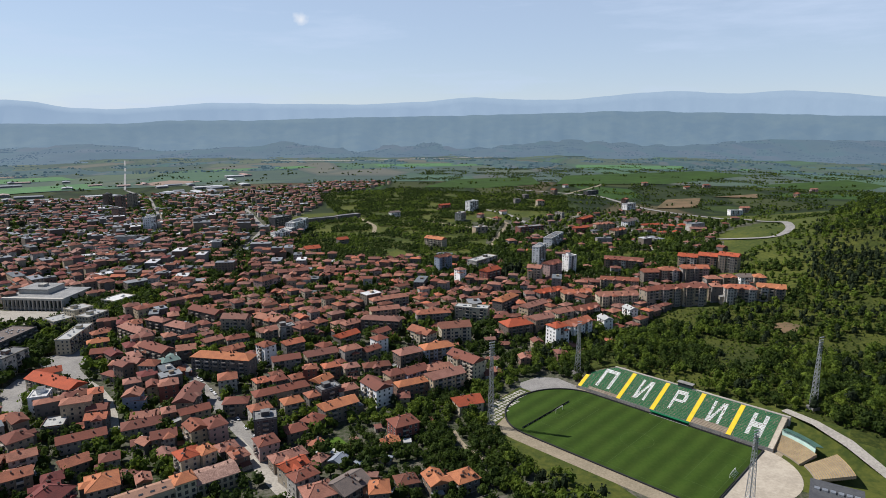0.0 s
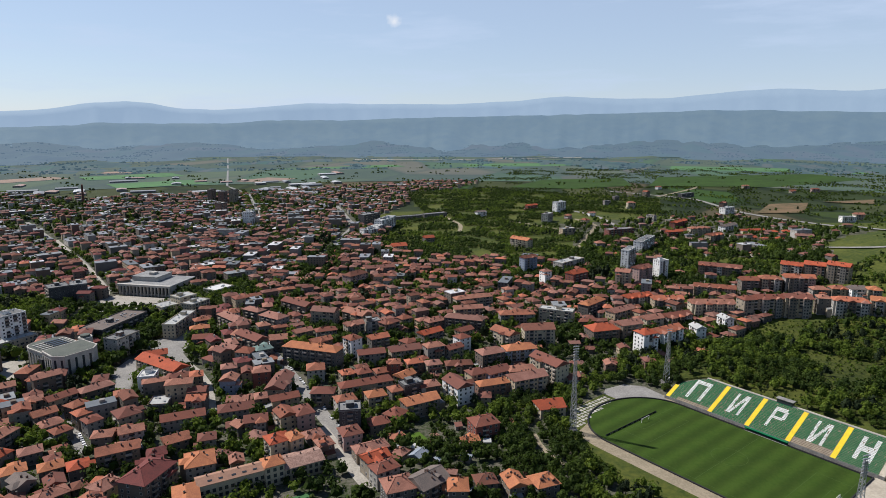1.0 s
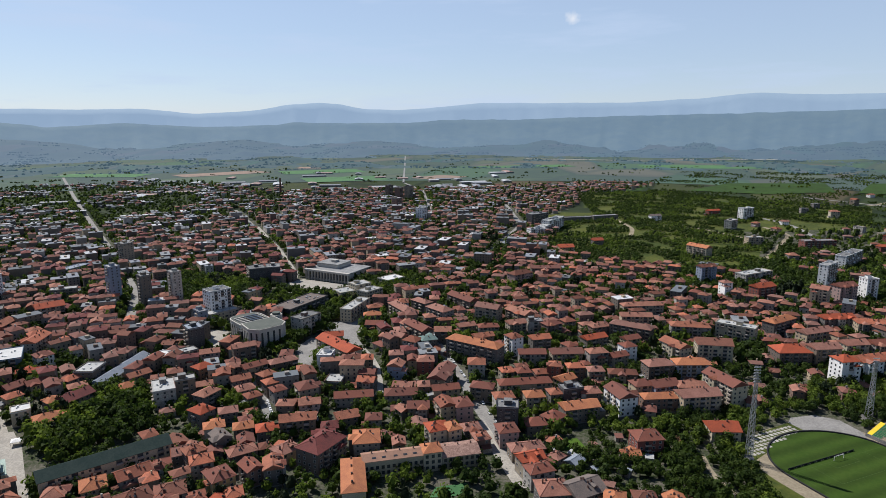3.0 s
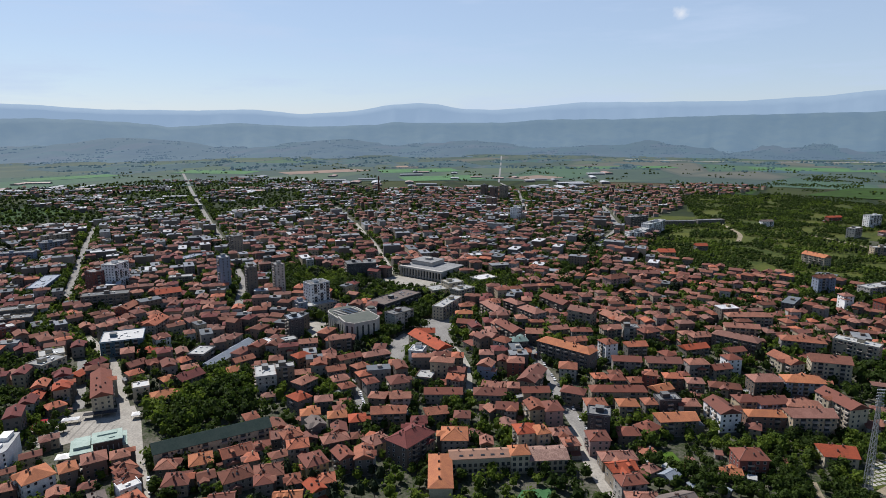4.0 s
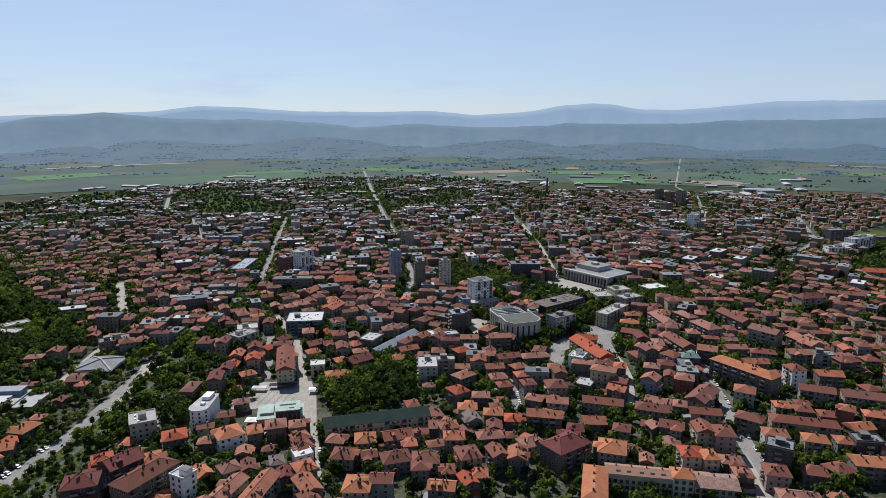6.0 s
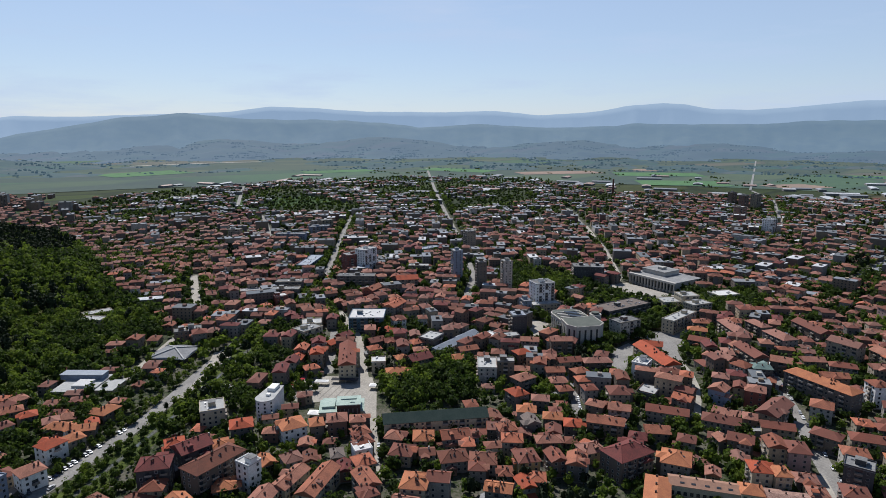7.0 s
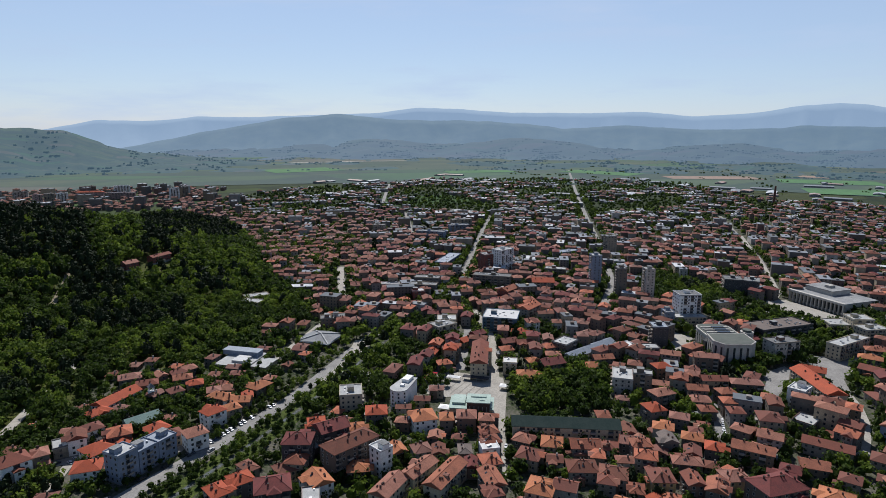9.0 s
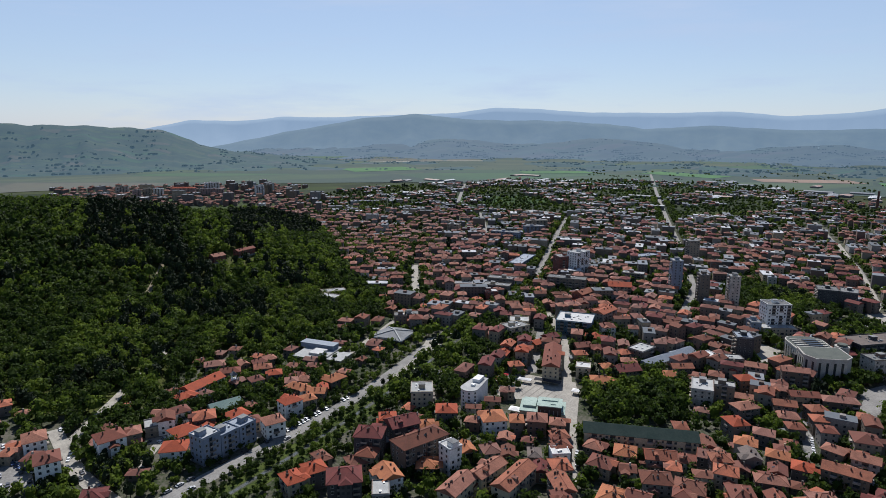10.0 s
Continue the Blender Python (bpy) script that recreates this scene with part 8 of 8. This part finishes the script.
for line, off, gap in (([(-1090, 587), (-894, 462), (-740, 368), (-632, 300), (-516, 232)], 9, 6), ([(-716, 1513), (-502, 1102)], 10, 9), ([(-1347, 977), (-946, 715), (-759, 596)], 11, 12)):
    for (x1, y1), (x2, y2) in zip(line, line[1:]):
        d = Vector((x2 - x1, y2 - y1))
        nrm = Vector((-d.y, d.x)).normalized()
        for i in range(int(d.length / gap)):
            for e in (-1, 1):
                for o in (0, 5):
                    if random.random() < 0.8:
                        avenue.append((x1 + d.x * i * gap / d.length + nrm.x * e * (off + o) + random.uniform(-1.5, 1.5), y1 + d.y * i * gap / d.length + nrm.y * e * (off + o) + random.uniform(-1.5, 1.5)))
stand_of_trees("avenue_trees", "rows of street trees along the boulevards", avenue, rng, 26, 0.24, 8, 13, (0.5, 0.5, 0.0))
hedge = []
for i in range(900):
    a, r = radians(random.uniform(-36, 60)), random.uniform(1300, 2900)
    p = (-math.sin(a) * r, math.cos(a) * r)
    if noise.noise(Vector((p[0] / 160, p[1] / 90, 6))) > 0.02 and not within([TOWN], *p):
        hedge += [(p[0] + random.gauss(0, 12), p[1] + random.gauss(0, 5)) for _ in range(4)]
stand_of_trees("hedges", "scattered trees and hedges in the fields", hedge, rng, 3, 0.4, 4, 9, (0.7, 0.25, 0.05), True)

EAST_OPEN = [(200, 800), (420, 780), (620, 850), (1000, 1300), (1500, 2000), (1500, 2700), (-100, 2500), (-240, 1650), (90, 1290)]
PLOTS = [[(337, 1851), (422, 2162), (977, 2371), (1064, 2155), (663, 1847)], [(900, 1800), (1281, 1974), (1271, 1787), (1162, 1680), (1000, 1640)], [(-60, 1760), (40, 2020), (300, 2120), (290, 1850), (120, 1740)], [(447, 1300), (526, 1458), (614, 1478), (530, 1290)], [(649, 1496), (782, 1545), (720, 1420)]]
gap_wood = [(285, 585), (420, 560), (640, 860), (430, 800), (330, 700)]
stand_of_trees("slope_bushes", "bushes and young trees behind the upper blocks", [p for p in sow(gap_wood, 7.5, 1200, 1.0, 4, 2) if noise.noise(Vector((p[0] / 30, p[1] / 30, 2))) > -0.25], rng, 10, 0.3, 2.5, 7, (0.45, 0.45, 0.1), True, [[(413, 707), (452, 703), (520, 690), (520, 580), (422, 560), (360, 588)]], 30)
open_scrub = [p for p in sow(EAST_OPEN, 9.5, 2700, 3.2, 3, 2) if noise.noise(Vector((p[0] / 75, p[1] / 110, 5))) + 0.35 * noise.noise(Vector((p[0] / 22, p[1] / 22, 5))) > 0.06 and not within(PLOTS, *p)]
stand_of_trees("meadow_scrub", "scattered dark bushes and thickets on the meadows", open_scrub, rng, 3, 0.36, 2.5, 6.5, (0.66, 0.28, 0.06), True)

# ---- cars ----
CAR_PAINT = [material(n, c, c, 1, 0.35, 0, 4, spec=0.5) for n, c in (("white_car_paint", (0.7, 0.7, 0.7)), ("silver_car_paint", (0.38, 0.39, 0.40)), ("black_car_paint", (0.02, 0.02, 0.022)),
             ("dark_grey_car_paint", (0.08, 0.08, 0.09)), ("red_car_paint", (0.35, 0.03, 0.025)), ("blue_car_paint", (0.04, 0.07, 0.18)))]
M_TYRE = material("tyre_rubber", (0.02, 0.02, 0.02), (0.03, 0.03, 0.03), 2, 0.9, 0, 8)


def car_body(paint):
    s = Shell()
    prof = [(-2.15, 0.35), (-2.2, 0.75), (-1.5, 0.9), (1.0, 0.95), (2.05, 0.8), (2.15, 0.4)]
    w = 0.86
    k = len(prof)
    s.solid([(x, -w, z) for x, z in prof] + [(x, w, z) for x, z in prof], [tuple(range(k - 1, -1, -1)), tuple(range(k, 2 * k))] + [(i, (i + 1) % k, k + (i + 1) % k, k + i) for i in range(k)], 0)
    s.solid([(x, y, z) for x, z in ((-1.3, 1.43), (0.35, 1.43)) for y in (-0.62, 0.62)] + [(x, y, 1.36) for x in (-1.4, 0.5) for y in (-0.66, 0.66)], ((0, 2, 3, 1), (0, 1, 5, 4), (2, 6, 7, 3), (0, 4, 6, 2), (1, 3, 7, 5)), 0)
    return s.mesh("car_body", [paint])


def car_glass():
    s = Shell()
    s.solid([(-1.75, -0.78, 0.9), (1.05, -0.78, 0.93), (1.05, 0.78, 0.93), (-1.75, 0.78, 0.9), (-1.38, -0.66, 1.38), (0.45, -0.66, 1.38), (0.45, 0.66, 1.38), (-1.38, 0.66, 1.38)],
            ((0, 1, 5, 4), (1, 2, 6, 5), (2, 3, 7, 6), (3, 0, 4, 7)), 0)
    return s.mesh("car_glass", [M_GLASS])


def wheel_mesh():
    s = Shell()
    k = 10
    ring = [(0.32 * math.cos(2 * math.pi * i / k), 0.32 * math.sin(2 * math.pi * i / k)) for i in range(k)]
    s.solid([(x, y, z) for y in (-0.1, 0.1) for x, z in ring], [tuple(range(k)), tuple(range(2 * k - 1, k - 1, -1))] + [(i + k, (i + 1) % k + k, (i + 1) % k, i) for i in range(k)], 0)
    return s.mesh("wheel", [M_TYRE])


BODIES, GLASS, WHEEL = [car_body(p) for p in CAR_PAINT], car_glass(), wheel_mesh()
CAR_WORDS = ("white", "silver", "black", "dark grey", "red", "blue")
rc = random.Random(21)


def car(x, y, rot, lift=0.13):
    i = rc.choices(range(6), (30, 22, 18, 14, 9, 7))[0]
    t = new("car")
    t.matrix_world = pose(x, y, ground_z(x, y) + lift, 0, 0, rot)
    tagged(t, f"{CAR_WORDS[i]} passenger car standing on the street", "car", "cars on the streets")
    part("body", BODIES[i], None, t)
    part("window_band", GLASS, None, t)
    for a in (-1.35, 1.3):
        for b in (-0.8, 0.8):
            part("wheel", WHEEL, None, t).matrix_basis = pose(a, b, 0.32)


def parked(pts, side, gap, chance, nose=0):
    """Cars along a street, side metres off its middle."""
    for (x1, y1), (x2, y2) in zip(pts, pts[1:]):
        d = Vector((x2 - x1, y2 - y1))
        rot = math.degrees(math.atan2(d.y, d.x))
        nrm = Vector((-d.y, d.x)).normalized() * side
        for i in range(int(d.length / gap)):
            if rc.random() < chance:
                q = Vector((x1, y1)) + d * ((i + 0.5) * gap / d.length) + nrm
                car(q.x, q.y, rot + nose + rc.uniform(-3, 3))


parked([(-332, 1), (-356, 28), (-384, 61)], 5.2, 3.2, 0.75, 70)
parked([(-294, -47), (-315, -23), (-332, 1)], 5.0, 6.5, 0.6)
parked([(-294, -47), (-332, 1), (-384, 61), (-466, 130)], -2.0, 22, 0.5)
parked([(-355, -75), (-350, -57), (-361, -51)], 2.5, 4, 0.7, 60)
parked([(-382, -102), (-340, -103), (-311, -84)], 1.0, 8, 0.7)
parked([(-212, 458), (-150, 378), (-105, 318), (-74, 280)], 3.2, 7, 0.5)
parked([(-286, 326), (-237, 280)], 1.8, 6, 0.7)
parked([(-297, 168), (-250, 142)], 3.5, 6, 0.7)
parked([(-280, 444), (-286, 385)], 4.5, 6, 0.6)

parked([(-334, 122), (-363, 138)], 0.5, 3.0, 0.8, 60)
parked([(-369, -136), (-340, -122)], 0, 4, 0.8, 30)
parked([(-366, -128), (-336, -116)], 0, 4, 0.7, 30)


# ---- small things of the squares ----
M_RED_CLOTH = material("red_awning_cloth", (0.40, 0.02, 0.03), (0.32, 0.02, 0.03), 0.5, 0.8, 0, 3)
M_DARK_CLOTH = material("dark_awning_cloth", (0.03, 0.03, 0.035), (0.05, 0.05, 0.055), 0.5, 0.8, 0, 3)


def canopy_tent(x, y, rot, w, d, mat, word):
    """A market tent: four poles and a low pyramid roof with a valance."""
    t = new("canopy_tent")
    t.matrix_world = pose(x, y, ground_z(x, y) + 0.15, 0, 0, rot)
    tagged(t, f"{word} canopy tent standing on the square", "tent", "tents on the square")
    for e in (-1, 1):
        for f in (-1, 1):
            s = Shell()
            s.box((e * w / 2, f * d / 2, 0), (0.1, 0.1, 2.5), 0, 0)
            part("pole", s, [M_METAL], t)
    s = Shell()
    s.roof((0, 0, 2.4), (w, d), 0.9, 0, 1, 0.2, 0)
    part("cloth_roof", s, [mat], t)


for x, y, w, d, m, word in ((-379, 157, 6, 5, M_RED_CLOTH, "red"), (-384, 162, 5, 5, M_RED_CLOTH, "red"), (-332, 148, 7, 6, M_WHITE, "white"), (-327, 153, 5, 5, M_WHITE, "white"),
                            (-369, 184, 10, 4, M_DARK_CLOTH, "dark"), (-363, 191, 8, 4, M_DARK_CLOTH, "dark"), (-373, 173, 9, 4, M_WHITE, "white"), (-346, 198, 5, 5, M_WHITE, "white")):
    canopy_tent(x, y, 50, w, d, m, word)


def pergola():
    t = new("pergola")
    t.matrix_world = pose(-406, 115, 0, 0, 0, 65)
    tagged(t, "white arched pergola along the riverside park", "pergola")
    for i in range(11):
        s = Shell()
        prof = [(math.cos(q) * 2.4, math.sin(q) * 2.6 + 0.6) for q in (math.pi * j / 8 for j in range(9))]
        for a, b in zip(prof, prof[1:]):
            s.solid([(-0.2, a[0], a[1]), (0.2, a[0], a[1]), (0.2, b[0], b[1]), (-0.2, b[0], b[1]), (-0.2, a[0] * 0.85, a[1] * 0.9), (0.2, a[0] * 0.85, a[1] * 0.9), (0.2, b[0] * 0.85, b[1] * 0.9), (-0.2, b[0] * 0.85, b[1] * 0.9)],
                    ((0, 1, 2, 3), (7, 6, 5, 4), (0, 3, 7, 4), (1, 5, 6, 2)), 0)
        part("arch", s, [M_WHITE], t).matrix_basis = pose(-12.5 + i * 2.5, 0, 0)
    for e in (-2.2, 2.2):
        s = Shell()
        s.box((0, e, 0), (27, 0.5, 0.6), 0, 0)
        part("plinth", s, [M_WHITE], t)


pergola()


def bell_tower(x, y):
    t = new("bell_tower")
    t.matrix_world = pose(x, y, 0, 0, 0, 20)
    tagged(t, "small white church bell tower with dark cap", "tower")
    s = Shell()
    s.box((0, 0, -1), (3.4, 3.4, 9), 0, 0)
    part("shaft", s, [M_WHITE], t)
    for e in (-1, 1):
        for f in (-1, 1):
            s = Shell()
            s.box((e * 1.3, f * 1.3, 8), (0.5, 0.5, 2.6), 0, 0)
            part("belfry_post", s, [M_WHITE], t)
    s = Shell()
    s.roof((0, 0, 10.6), (3.4, 3.4), 2.4, 0, 1, 0.3, 0)
    part("cap", s, [M_SLATE], t)


bell_tower(-417, -20)


def factory_chimney(x, y, h):
    t = new("factory_chimney")
    t.matrix_world = pose(x, y, 0)
    tagged(t, "tall slender dark factory chimney", "chimney")
    s = Shell()
    k = 12
    for (r0, z0), (r1, z1) in (((3.2, -1), (2.4, h * 0.6)), ((2.4, h * 0.6), (2.0, h))):
        s.solid([(r * math.cos(2 * math.pi * i / k), r * math.sin(2 * math.pi * i / k), z) for r, z in ((r0, z0), (r1, z1)) for i in range(k)], [(i, (i + 1) % k, k + (i + 1) % k, k + i) for i in range(k)] + [tuple(range(k, 2 * k))], 0)
    part("stack", s, [M_CHIM], t)


factory_chimney(-1012, 1290, 42)


# ---- garden sheds below the stadium ----
def garden_shed(x, y, rot, L, W, h, mat, word):
    t = new("garden_shed")
    t.matrix_world = pose(x, y, ground_z(x, y), 0, 0, rot)
    tagged(t, f"small garden shed with {word} sheet roof", "shed", "sheds in the gardens")
    s = Shell()
    s.box((0, 0, -1), (L, W, h + 1), 0, 0)
    part("wall", s, [M_WALL], t)
    s = Shell()
    s.solid([(-L / 2 - 0.3, -W / 2 - 0.3, h), (L / 2 + 0.3, -W / 2 - 0.3, h), (L / 2 + 0.3, W / 2 + 0.3, h + 0.7), (-L / 2 - 0.3, W / 2 + 0.3, h + 0.7),
             (-L / 2 - 0.3, -W / 2 - 0.3, h + 0.14), (L / 2 + 0.3, -W / 2 - 0.3, h + 0.14), (L / 2 + 0.3, W / 2 + 0.3, h + 0.84), (-L / 2 - 0.3, W / 2 + 0.3, h + 0.84)],
            ((0, 3, 2, 1), (4, 5, 6, 7), (0, 1, 5, 4), (1, 2, 6, 5), (2, 3, 7, 6), (3, 0, 4, 7)), 0)
    part("roof", s, [mat], t)
    s = Shell()
    s.box((0, -W / 2 - 0.03, 0), (0.9, 0.08, 1.9), 0, 0)
    part("door", s, [M_BARK], t)


rs = random.Random(8)
for x, y in ((-67, 306), (-57, 306), (-53, 311), (-62, 297), (-50, 321), (-36, 284), (-44, 296), (-30, 300), (-20, 318), (-38, 335), (-8, 345), (-24, 270), (2, 290)):
    if free(x, y, 1.0):
        mat, word = rs.choice(((ROOFS["metal"], "zinc"), (ROOFS["light"], "pale"), (M_SLATE, "grey"), (M_ROOF_OLD, "rusty")))
        garden_shed(x, y, rs.uniform(-50, 50), rs.uniform(3.5, 6.5), rs.uniform(3, 4), rs.uniform(2.2, 2.8), mat, word)

parked([(-386, -119), (-362, -108), (-343, -102), (-325, -92), (-308, -80), (-296, -70)], 2.6, 6.5, 0.6)
LOT = [(-376, -149), (-376, -131), (-323, -111), (-320, -129)]
for i in range(6):
    for j in range(5):
        u, v = (i + 0.5) / 6, (j + 0.5) / 5
        if rc.random() < 0.75:
            x = (LOT[0][0] * (1 - u) + LOT[1][0] * u) * (1 - v) + (LOT[3][0] * (1 - u) + LOT[2][0] * u) * v
            y = (LOT[0][1] * (1 - u) + LOT[1][1] * u) * (1 - v) + (LOT[3][1] * (1 - u) + LOT[2][1] * u) * v
            car(x, y, 20 + rc.uniform(-4, 4), 0.55)
